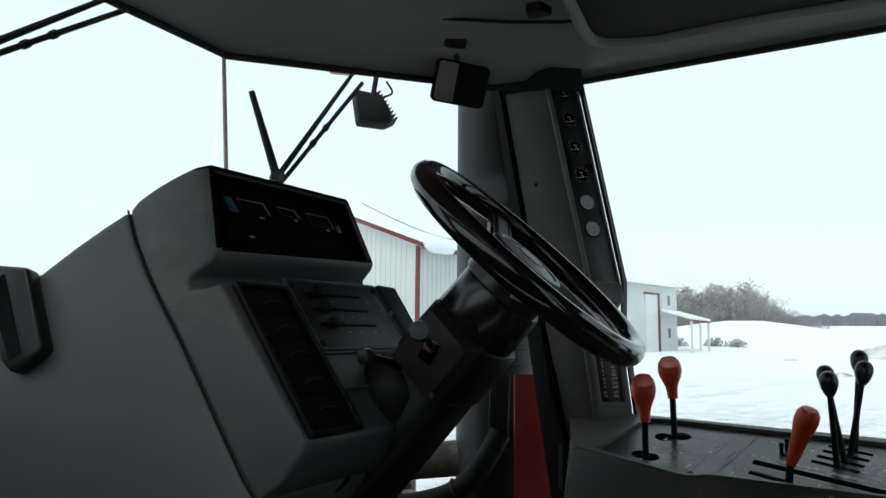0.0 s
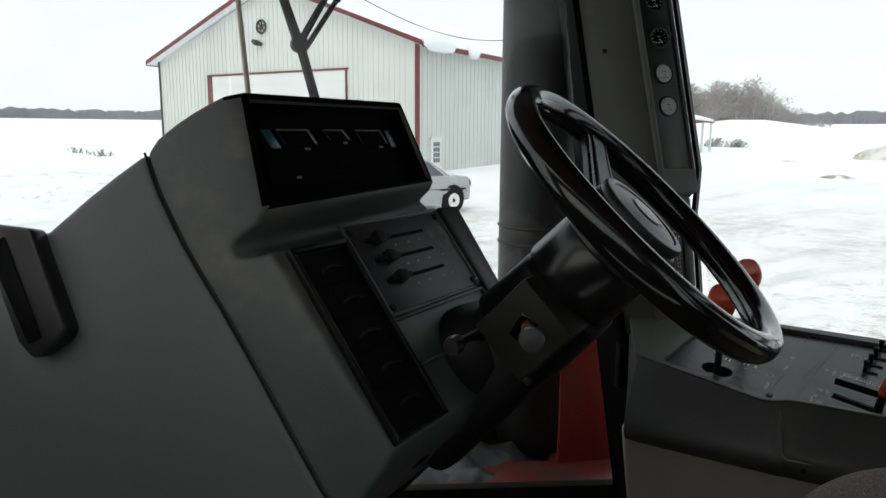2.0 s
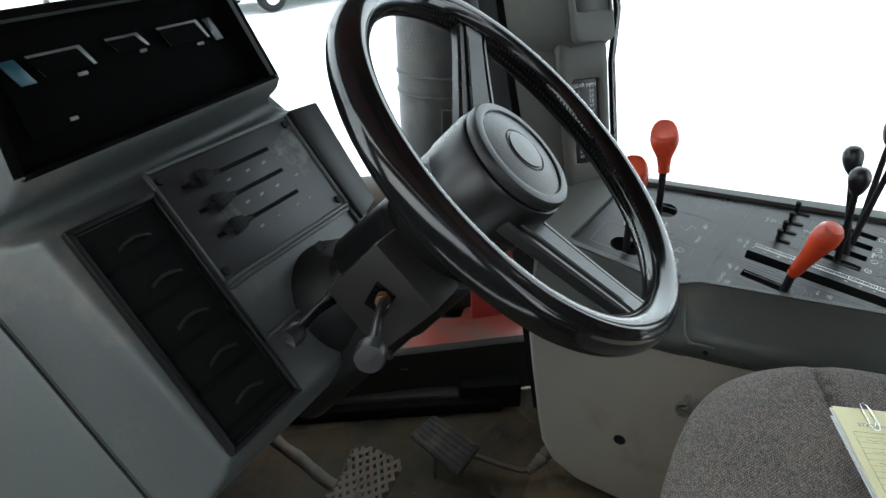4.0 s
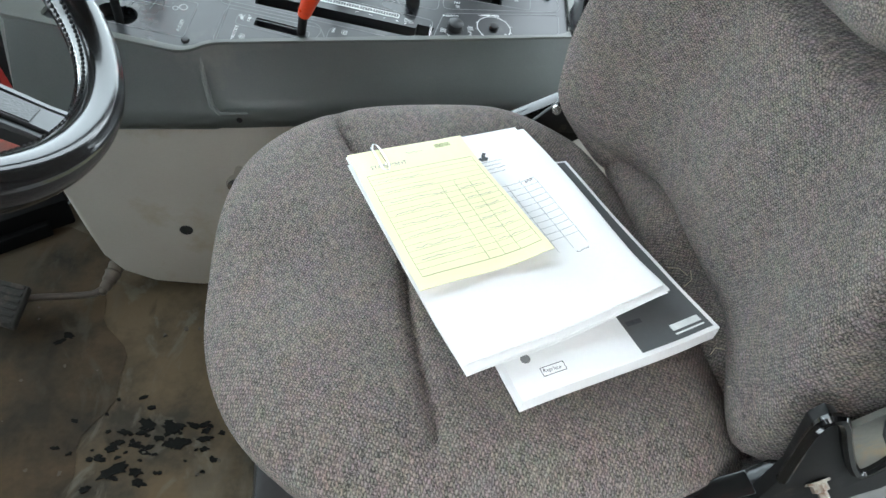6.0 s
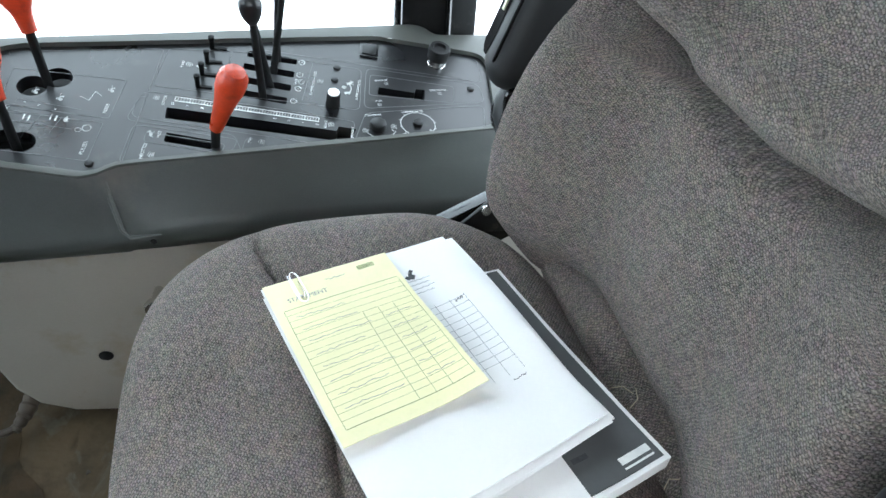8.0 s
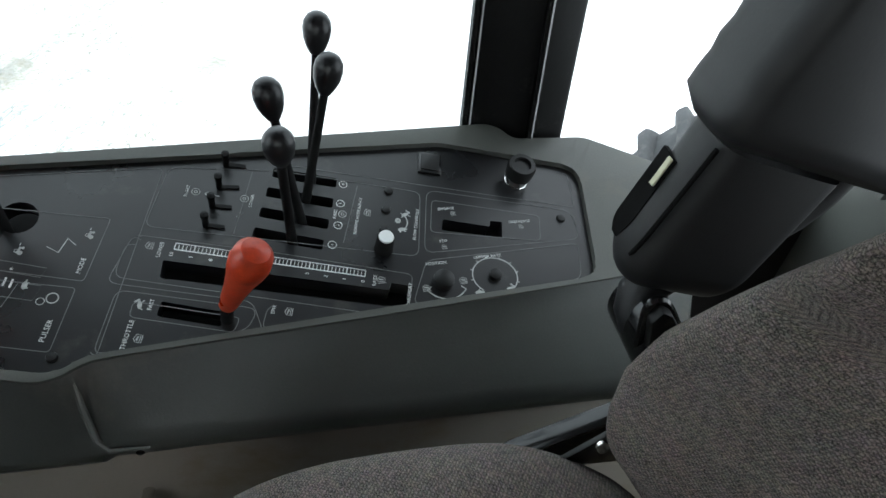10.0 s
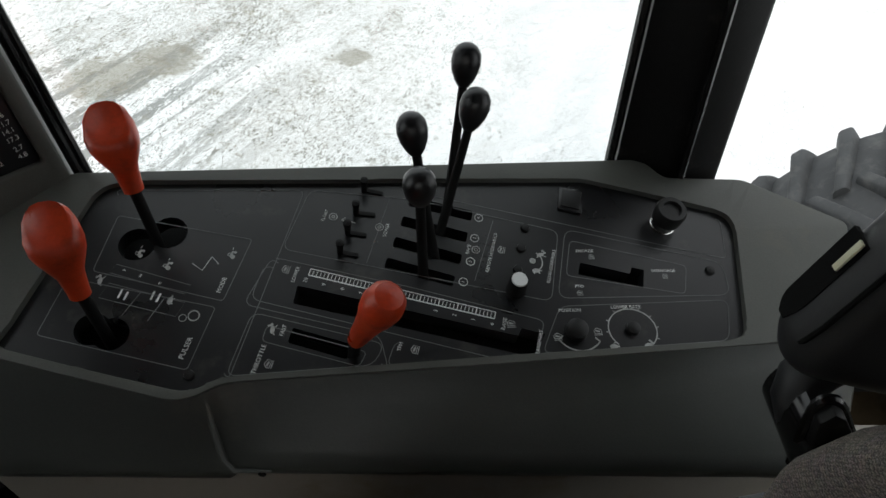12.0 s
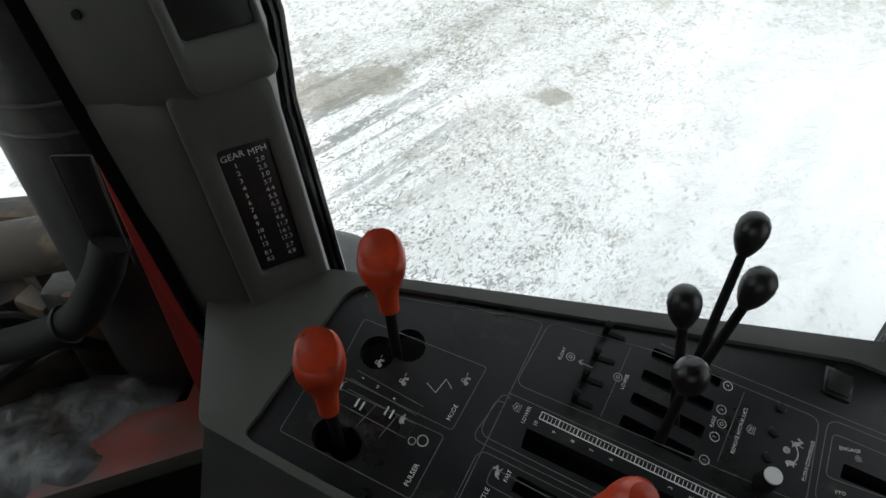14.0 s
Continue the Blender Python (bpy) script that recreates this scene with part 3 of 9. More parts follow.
U_R = lambda z: V((-0.280 - 0.2118 * (z - 0.77), 1.539 + 0.0451 * (z - 0.77), z))
E_S = lambda z: V((-0.395 - 0.205 * (z - 0.51), 1.452 + 0.05 * (z - 0.51), z))       # far edge of the side face
def face_normal(l, r, z):
    n = (r(z) - l(z)).cross(l(z + 0.1) - l(z)).normalized()
    return n if n.x > 0 else -n
FACE_N = face_normal(E_L, E_R, 0.6)
UP_N = face_normal(U_L, U_R, 1.0)
def pillar_piece(l, r, zs, sink, bevel, round_end):
    """A length of the cover: side face, front face and return to the glass; sink sets the front face back."""
    rings = []
    n = face_normal(l, r, 0.7)
    for k, z in enumerate(zs):
        e = round_end[k] if k < len(round_end) else 0.0
        a, b, c = l(z) - n * (sink + e), r(z) - n * (sink + e), E_S(z)
        side = (b - a).normalized()
        a, b = a + side * e * 0.3, b - side * e * 0.5
        rings.append([c, c.lerp(a, 0.5) + V((0.0, -0.004, 0)), a, b, b + V((-0.012, 0.030, 0)), c + V((-0.02, 0.11, 0))])
    bm = B()
    loft(bm, rings)
    edges = [e for e in bm.edges if e.is_manifold and e.calc_face_angle(0) > 0.5]
    bmesh.ops.bevel(bm, geom=edges, offset=bevel, segments=4, profile=0.5, affect="EDGES", clamp_overlap=True)
    return bm
def bezel(l, r, outer, inner, sink, n, radius):
    """A moulded frame that stands round a sunken plate: outer and inner are (z0, z1, u0, u1)."""
    def ring_of(box, rad, out, steps=5):
        z0, z1, u0, u1 = box
        pts = [(u0, z0), (u1, z0), (u1, z1), (u0, z1)]
        w = (r(z0) - l(z0)).length
        res = []
        for i in range(4):
            p, a, b = V(pts[i]), V(pts[i - 1]), V(pts[(i + 1) % 4])
            for j in range(steps + 1):
                t = j / steps
                da, db = (a - p), (b - p)
                da = da.normalized() * (rad / w if abs(da.x) > 1e-6 else rad)
                db = db.normalized() * (rad / w if abs(db.x) > 1e-6 else rad)
                q = (1 - t) ** 2 * (p + da) + 2 * t * (1 - t) * p + t * t * (p + db)
                res.append(l(q.y).lerp(r(q.y), q.x) + n * out)
        return res
    grow = lambda box, d: (box[0] - d, box[1] + d, box[2] - d * 11, box[3] + d * 11)
    bm = B()
    loft(bm, [ring_of(outer, radius, -sink - 0.004), ring_of(outer, radius, -0.005), ring_of(grow(outer, -0.0015), radius, -0.0015), ring_of(grow(outer, -0.004), radius, 0.0),
              ring_of(grow(inner, 0.0035), 0.008, 0.0), ring_of(grow(inner, 0.001), 0.006, -0.0012), ring_of(inner, 0.005, -0.004), ring_of(inner, 0.005, -sink - 0.004)], caps=False)
    return bm
part("lower_cover", pillar_piece(E_L, E_R, (0.485, 0.60, 0.70, 0.742, 0.760), 0.0085, 0.006, (0.0, 0.0, 0.0, 0.0, 0.012)), M_GREY, pl)
part("plate_frame", bezel(E_L, E_R, (0.490, 0.764, 0.0, 1.0), (0.556, 0.700, 0.25, 0.80), 0.0085, FACE_N, 0.016), M_GREY, pl, angle=50)
part("upper_cover", pillar_piece(U_L, U_R, (0.752, 0.766, 0.80, 1.0, 1.32), 0.0085, 0.008, (0.022, 0.006)), M_GREY, pl)
part("gauge_frame", bezel(U_L, U_R, (0.764, 1.318, 0.0, 1.0), (0.812, 1.306, 0.13, 0.92), 0.0085, UP_N, 0.014), M_GREY, pl, angle=50)
# flared matt black piece round the top of the pillar
bm = B()
rings = []
for z, g in ((1.268, 0.004), (1.285, 0.012), (1.345, 0.020)):
    a, b, c = U_L(z), U_R(z), E_S(z)
    rings.append([c + V((-g, -g, 0)), a + UP_N * g, b + UP_N * g + V((g * 0.4, 0, 0)), b + V((-0.005, 0.035, 0)), c + V((-0.03, 0.11, 0))])
loft(bm, rings)
part("top_cap", bm, M_MATT, pl, "dark cap at the pillar's top")
def on_face(z, u, proud):
    return U_L(z).lerp(U_R(z), u) + UP_N * proud
bm = B()
pts = [on_face(0.808, 0.10, -0.0086), on_face(0.808, 0.95, -0.0086), on_face(1.310, 0.95, -0.0086), on_face(1.310, 0.10, -0.0086)]
prism(bm, pts, UP_N * 0.004, 0.0005)
strip = part("gauge_strip", bm, M_PANEL, pl, "black gauge strip")
for k, z in enumerate((0.931, 0.993, 1.060, 1.128, 1.198, 1.262)):
    c = on_face(z, 0.52, -0.0044)
    bm = B()
    ring(bm, c + UP_N * 0.001, UP_N, 0.0190, 0.0021, 36, 8)
    g = part("gauge_bezel", bm, M_BLACK, pl)
    bm = B()
    lathe(bm, [(0.0, 0.0), (0.0186, 0.0), (0.0186, 0.0012), (0.0, 0.0012)], c, UP_N, 36)
    part("gauge_face", bm, M_GAUGEW if k < 2 else M_SCREEN, g, "pale round gauge face" if k < 2 else "dark round gauge face")
    bm = B()
    up = (U_L(1.2) - U_L(0.8)).normalized()
    rt = up.cross(UP_N)
    rt = rt if rt.dot(U_R(1) - U_L(1)) > 0 else -rt
    for j in range(9):
        q = math.radians(-30 + 30 * j)
        d = rt * math.cos(q) + up * math.sin(q)
        ribbon(bm, [c + d * 0.0125, c + d * 0.016], 0.0011, UP_N, 0.0016)
    ribbon(bm, [c - up * 0.002, c + (rt * 0.4 - up * 0.9 + rt * 0.1 * k) * 0.010], 0.0013, UP_N, 0.0018)
    ribbon(bm, [c + rt * -0.004 + up * 0.003, c + rt * 0.004 + up * 0.003], 0.0016, UP_N, 0.0016)
    for j in range(3):
        ribbon(bm, [c + rt * (-0.009 + 0.006 * j) - up * 0.0085, c + rt * (-0.006 + 0.006 * j) - up * 0.0085], 0.0018, UP_N, 0.0016)
    part("gauge_marks", bm, M_PENCIL if k < 2 else M_PRINTDIM, g)
# speed plate
def on_low(z, u, proud):
    return E_L(z).lerp(E_R(z), u) + FACE_N * (proud - 0.0085)
bm = B()
pts = [on_low(0.554, 0.22, -0.0002), on_low(0.554, 0.83, -0.0002), on_low(0.702, 0.83, -0.0002), on_low(0.702, 0.22, -0.0002)]
prism(bm, pts, FACE_N * 0.0022, 0.0004)
plate = part("speed_plate", bm, M_PANEL, pl, "black gear and speed chart plate")
up = (E_L(0.7) - E_L(0.55)).normalized()
rt = up.cross(FACE_N).normalized()
if rt.dot(E_R(0.6) - E_L(0.6)) < 0:
    rt = -rt
bm = B()
col = lambda z, u: on_low(z, u, 0.0026)
text_into(bm, "GEAR", 0.0095, col(0.690, 0.395), rt, FACE_N)
text_into(bm, "MPH", 0.0095, col(0.690, 0.66), rt, FACE_N)
chart = "1 2.0;2 2.5;3 3.0;4 3.7;5 4.4;6 5.5;7 6.5;8 7.8;9 9.6;10 11.7;11 14.1;12 17.3;R1 2.7;R2 4.8"
for k, row in enumerate(chart.split(";")):
    g, sp = row.split()
    z = 0.680 - 0.0085 * k - (0.002 if k > 11 else 0)
    text_into(bm, g, 0.0074, col(z, 0.40), rt, FACE_N)
    text_into(bm, sp, 0.0074, col(z, 0.66), rt, FACE_N)
tagged(part("chart_lettering", bm, M_WHITE, plate, "white chart lettering"), kind="stuff")
SIDE_N = (E_L(0.9) - E_S(0.9)).cross(V((-0.19, 0.055, 1))).normalized()
if SIDE_N.y > 0:
    SIDE_N = -SIDE_N
for z, u in ((1.035, 0.42), (1.27, 0.35), (0.835, 0.55)):
    bm = B()
    lathe(bm, [(0.0, 0.0), (0.0045, 0.0), (0.004, 0.0022), (0.0, 0.0026)], E_S(z).lerp(E_L(z), u) + SIDE_N * (0.006 if z > 0.8 else 0.002), SIDE_N, 12)
    part("screw", bm, M_MATT, pl, "small dark screw head")
# black seal along the pillar's edge
bm = B()
rings = []
for z in (-0.003, 0.25, 0.5, 0.7, 0.9, 1.275):
    k = 0.10 * (1 - smooth_step(0.42, 0.60, z))
    a = E_S(z).lerp(E_L(z), k) + V((0.03 if z < 0.4 else 0.0, 0.012 - 0.020 * min(1.0, k / 0.1), 0))
    e = V((-0.480 - 0.215 * (z - 0.51), 1.526 + 0.120 * (z - 0.51), z))
    es = E_S(z) + V((0.03 if z < 0.4 else 0.0, 0, 0))
    rings.append([a, a + V((0.0, 0.10, 0)), e + V((0.012, 0.035, 0)), e, es + V((-0.030, 0.014, 0)), es + V((-0.006, -0.010, 0)), es.lerp(a, 0.5) + V((0, -0.012, 0)), a + V((0.006, -0.006, 0))])
loft(bm, rings)
solid("trim_pillar", bm, M_SEAL, "black rubber seal beside the pillar", "seal", kind="structure")
bm = B()
zs = [0.47 + 0.85 * k / 10 for k in range(11)]
edge_r = lambda z: E_R(z) if z < 0.76 else U_R(z)
tube(bm, [edge_r(z) + V((0.001, 0.010, 0)) for z in zs], 0.005, 8)
tube(bm, [edge_r(z) + V((0.0, 0.024, 0)) for z in zs], 0.006, 8)
solid("trim_glass", bm, M_GLOSS, "narrow black glass seal", "seal", kind="structure")

# ---- right control console ----
PZ = lambda x, y: 0.1251 - 0.0703 * x + 0.2483 * y
PN = V((0.0703, -0.2483, 1.0)).normalized()
pan = lambda x, y, h=0.0: V((x, y, PZ(x, y))) + PN * h
PX = (V((1, 0, -0.0703))).normalized()
con = thing("control_console", (0.1, 1.45, 0.0), "grey moulded side console with a black control panel", "console")
OUT = [(-0.383, 1.470), (-0.262, 1.530), (0.10, 1.572), (0.355, 1.603), (0.372, 1.598), (0.388, 1.580), (0.485, 1.586), (0.60, 1.535), (0.545, 1.41), (0.50, 1.388), (0.455, 1.381), (0.2, 1.3475), (-0.05, 1.3165), (-0.074, 1.312), (-0.094, 1.299), (-0.113, 1.2945), (-0.22, 1.315), (-0.328, 1.336)]
INS = [(-0.281, 1.341), (-0.274, 1.36), (-0.236, 1.506), (-0.226, 1.518), (-0.205, 1.525), (0.05, 1.549), (0.293, 1.571), (0.37, 1.556), (0.447, 1.541), (0.458, 1.534), (0.462, 1.52), (0.447, 1.40), (0.441, 1.388), (0.428, 1.383), (0.2, 1.355), (-0.062, 1.320), (-0.079, 1.316), (-0.092, 1.3065), (-0.108, 1.3035), (-0.2, 1.320), (-0.274, 1.335)]
def loop_edges(bm, pts):
    vs = [bm.verts.new(p) for p in pts]
    return vs, [bm.edges.new((vs[i], vs[(i + 1) % len(vs)])) for i in range(len(vs))]
def sheet(loops, drop):
    """A flat sheet with holes and walls that go down round every loop."""
    bm = B()
    all_edges, rims = [], []
    for pts in loops:
        vs, es = loop_edges(bm, pts)
        all_edges += es
        rims.append(vs)
    bmesh.ops.triangle_fill(bm, use_beauty=True, use_dissolve=False, edges=all_edges, normal=PN)
    for vs in rims:
        lo = [bm.verts.new(v.co - PN * drop) for v in vs]
        for i in range(len(vs)):
            j = (i + 1) % len(vs)
            bm.faces.new((vs[i], vs[j], lo[j], lo[i]))
    return bm
def rounded(pts, r=0.004, n=4):
    """Plan polygon with rounded corners."""
    out = []
    m = len(pts)
    for i in range(m):
        p, a, b = V(pts[i]), V(pts[i - 1]), V(pts[(i + 1) % m])
        ra, rb = (a - p), (b - p)
        k = min(r, ra.length * 0.45, rb.length * 0.45)
        s, e = p + ra.normalized() * k, p + rb.normalized() * k
        for j in range(n + 1):
            t = j / n
            out.append(((1 - t) ** 2 * s + 2 * t * (1 - t) * p + t * t * e).to_tuple())
    return out
RIM = 0.008
bm = sheet([[pan(x, y, RIM) for x, y in rounded(OUT, 0.010, 3)], [pan(x, y, RIM) for x, y in rounded(INS, 0.008, 3)]], 0.012)
sharp = [e for e in bm.edges if e.is_manifold and e.calc_face_angle(0) > 1.0]
bmesh.ops.bevel(bm, geom=sharp, offset=0.0065, segments=4, profile=0.5, affect="EDGES", clamp_overlap=True)
part("top_rim", bm, M_GREY, con)

# slots and holes of the panel
U = V((0.974, -0.228))            # along the slots
W = V((0.228, 0.974))             # across them
def slot(a, b, half):
    a, b = V(a), V(b)
    d = (b - a).normalized()
    w = V((-d.y, d.x)) * half
    return rounded([a - w, b - w, b + w, a + w], 0.003, 3)
def disc(c, r, n=16):
    return [(c[0] + r * math.cos(2 * math.pi * k / n), c[1] + r * math.sin(2 * math.pi * k / n)) for k in range(n)]
REMOTE = [((0.0715, 1.451), (0.1435, 1.434)), ((0.079, 1.4765), (0.151, 1.460)), ((0.0865, 1.503), (0.158, 1.4875)), ((0.094, 1.529), (0.164, 1.515))]
SLOTS = [slot(a, b, 0.0065) for a, b in REMOTE]
SLOTS.append(rounded([(-0.016, 1.419), (-0.018, 1.399), (0.221, 1.357), (0.236, 1.382), (0.211, 1.387), (0.208, 1.3785)], 0.002, 2))
SLOTS.append(slot((-0.017, 1.366), (0.042, 1.352), 0.008))
SLOTS.append(rounded([(0.280, 1.466), (0.276, 1.451), (0.346, 1.441), (0.350, 1.462), (0.336, 1.464), (0.334, 1.456)], 0.002, 2))
def eight(c1, c2, r):
    """Two overlapping discs as one hole."""
    c1, c2 = V(c1), V(c2)
    d = c2 - c1
    base = math.atan2(d.y, d.x)
    half = math.acos(min(d.length / 2 / r, 0.99))
    out = [(c1.x + r * math.cos(base + half + (2 * math.pi - 2 * half) * k / 14), c1.y + r * math.sin(base + half + (2 * math.pi - 2 * half) * k / 14)) for k in range(15)]
    out += [(c2.x + r * math.cos(base + math.pi + half + (2 * math.pi - 2 * half) * k / 14), c2.y + r * math.sin(base + math.pi + half + (2 * math.pi - 2 * half) * k / 14)) for k in range(1, 14)]
    return out
SLOTS.append(eight((-0.182, 1.454), (-0.153, 1.470), 0.0185))
SLOTS.append(eight((-0.202, 1.361), (-0.183, 1.357), 0.0165))
bm = sheet([[pan(x, y, 0.0) for x, y in INS]] + [[pan(x, y, 0.0) for x, y in s] for s in SLOTS], 0.02)
panel = part("control_panel", bm, M_PANEL, con, "black printed control panel with lever slots", angle=25)
bm = B()
prism(bm, [pan(x, y, -0.045) for x, y in INS], -PN * 0.01)
part("slot_well", bm, M_MATT, con)

# printed frames, scale and lettering
def plan_line(bm, pts, w=0.0009, closed=False, r=0.0, lift=0.0005):
    pts = rounded(pts, r) if r else pts
    ribbon(bm, [pan(p[0], p[1]) for p in pts], w, PN, lift, closed)
bm = B()
L = plan_line
L(bm, [(-0.208, 1.486), (-0.068, 1.468), (-0.086, 1.397), (-0.217, 1.421)], closed=True, r=0.004)
L(bm, [(-0.238, 1.412), (-0.092, 1.390), (-0.107, 1.326), (-0.250, 1.352)], closed=True, r=0.004)
L(bm, [(-0.219, 1.517), (-0.021, 1.533), (-0.068, 1.318)], r=0.008)
L(bm, [(-0.015, 1.534), (0.10, 1.531), (0.259, 1.503), (0.245, 1.418), (-0.036, 1.459)], closed=True, r=0.010)
L(bm, [(-0.045, 1.449), (0.10, 1.424), (0.236, 1.396), (0.224, 1.357)], r=0.008)
L(bm, [(-0.045, 1.449), (-0.066, 1.395), (0.07, 1.370), (0.08, 1.335)], r=0.010)
L(bm, [(-0.051, 1.440), (-0.060, 1.401), (0.19, 1.352)], r=0.010)
L(bm, [(-0.056, 1.387), (-0.071, 1.322), (0.065, 1.340), (0.075, 1.362)], closed=True, r=0.010)
L(bm, [(-0.040, 1.374), (-0.043, 1.358), (0.052, 1.338), (0.058, 1.353)], closed=True, r=0.005)
L(bm, [(0.085, 1.365), (0.078, 1.340), (0.215, 1.357)], r=0.008)
L(bm, [(0.267, 1.506), (0.440, 1.477), (0.441, 1.438), (0.252, 1.422)], closed=True, r=0.012)
L(bm, [(0.253, 1.413), (0.437, 1.432), (0.428, 1.386), (0.231, 1.361)], closed=True, r=0.010)
L(bm, [(0.098, 1.541), (0.446, 1.482), (0.450, 1.533)], r=0.006)
L(bm, [(0.271, 1.492), (0.398, 1.470), (0.391, 1.436), (0.263, 1.449)], closed=True, r=0.006)
L(bm, [(0.072, 1.529), (0.052, 1.449)], w=0.0008)
L(bm, [(0.187, 1.511), (0.165, 1.436)], w=0.0008)
L(bm, [(-0.166, 1.401), (-0.178, 1.376)], w=0.0008)
L(bm, [(-0.142, 1.397), (-0.153, 1.372)], w=0.0008)
L(bm, [(-0.196, 1.430), (-0.120, 1.412), (-0.124, 1.402), (-0.200, 1.420)], w=0.0008, closed=True)
L(bm, [(-0.198, 1.409), (-0.122, 1.393), (-0.128, 1.378), (-0.204, 1.393)], w=0.0008, closed=True)
tagged(part("printed_frames", bm, M_LINE, panel, "thin grey printed frames"), kind="stuff")
bm = B()
# the ten-part scale
s0, s1 = V((-0.006, 1.431)), V((0.184, 1.395))
L(bm, [s0, s1], w=0.0014)
L(bm, [s0 + W * 0.0075, s1 + W * 0.0075], w=0.0010)
for k in range(51):
    p = s0.lerp(s1, k / 50)
    L(bm, [p, p + W * (0.0075 if k % 5 == 0 else 0.006)], w=0.0011 if k % 5 == 0 else 0.0007)
up_dir = V((W.x, W.y, PZ(W.x, W.y) - PZ(0, 0))).normalized()
along = V((U.x, U.y, PZ(U.x, U.y) - PZ(0, 0))).normalized()
flat = V((0.995, 0.08, 0)); flat.z = -0.0703 * flat.x + 0.2483 * flat.y
T = lambda words, size, x, y, d: text_into(bm, words, size * 0.74, pan(x, y, 0.0006), d, PN)
for k in range(11):
    if k != 5 and k != 6:
        p = s0.lerp(s1, k / 10) - W * 0.006
        T(str(10 - k), 0.0075, p.x - 0.001, p.y, up_dir)
T("MODE", 0.0085, -0.090, 1.414, up_dir)
T("PULSER", 0.0095, -0.112, 1.347, up_dir)
T("THROTTLE", 0.0085, -0.043, 1.340, up_dir)
T("FAST", 0.0075, -0.024, 1.370, up_dir)
T("LOWER", 0.0075, -0.019, 1.431, up_dir)
T("RAISE", 0.0075, 0.194, 1.390, up_dir)
T("TRANSPORT", 0.0075, 0.2285, 1.371, up_dir)
T("TPH", 0.0072, 0.090, 1.360, up_dir)
T("FLOAT", 0.0068, 0.004, 1.503, up_dir)
T("LOWER", 0.0068, 0.0705, 1.490, up_dir)
T("RAISE", 0.0068, 0.159, 1.473, up_dir)
T("REMOTE HYDRAULICS", 0.0068, 0.184, 1.471, up_dir)
T("FLOW CONTROLS", 0.0068, 0.248, 1.459, up_dir)
T("ENGAGE", 0.0068, 0.286, 1.480, flat)
T("DISENGAGE", 0.0068, 0.371, 1.462, flat)
T("PTO", 0.0068, 0.276, 1.437, flat)
T("POSITION", 0.0072, 0.263, 1.409, flat)
T("LOWER RATE", 0.0072, 0.323, 1.4165, flat)
for n4, (x, y) in zip("1234", ((0.153, 1.434), (0.161, 1.4585), (0.166, 1.487), (0.171, 1.513))):
    T(n4, 0.006, x, y, up_dir)
    L(bm, disc((x, y), 0.0045, 14), w=0.0007, closed=True)
for x0 in (-0.186, -0.155):
    for k in range(2):
        L(bm, [(x0 + 0.006 * k, 1.394 - 0.002 * k), (x0 + 0.002 + 0.006 * k, 1.403 - 0.002 * k)], w=0.0020)
for n4, x, y in (("F", -0.187, 1.424), ("N", -0.170, 1.419), ("R", -0.150, 1.412)):
    T(n4, 0.006, x, y, up_dir)
tagged(part("panel_lettering", bm, M_WHITE, panel, "white panel lettering and scale"), kind="stuff")
bm = B()
# small pictograms as plain marks
L(bm, [(-0.123, 1.436), (-0.112, 1.429), (-0.105, 1.445), (-0.097, 1.437)], w=0.0011)
for c in ((0.013, 1.502), (0.063, 1.493), (0.167, 1.473)):
    L(bm, disc(c, 0.0042, 16), w=0.0009, closed=True)
    L(bm, disc(c, 0.0017, 8), w=0.0009, closed=True)
L(bm, [(0.022, 1.499), (0.037, 1.496)], w=0.0011)
L(bm, [(0.022, 1.499), (0.026, 1.502)], w=0.0011)
L(bm, [(0.022, 1.499), (0.026, 1.496)], w=0.0011)
L(bm, disc((-0.111, 1.380), 0.0052, 18), w=0.0013, closed=True)
L(bm, disc((-0.121, 1.377), 0.0036, 14), w=0.0008, closed=True)
def blob(c, a, b, turn=0.0):
    """A small filled printed oval."""
    out = []
    for k in range(12):
        q = 2 * math.pi * k / 12
        x, y = a * math.cos(q), b * math.sin(q)
        out.append(pan(c[0] + x * math.cos(turn) - y * math.sin(turn), c[1] + x * math.sin(turn) + y * math.cos(turn), 0.0006))
    bm.faces.new([bm.verts.new(p) for p in out])
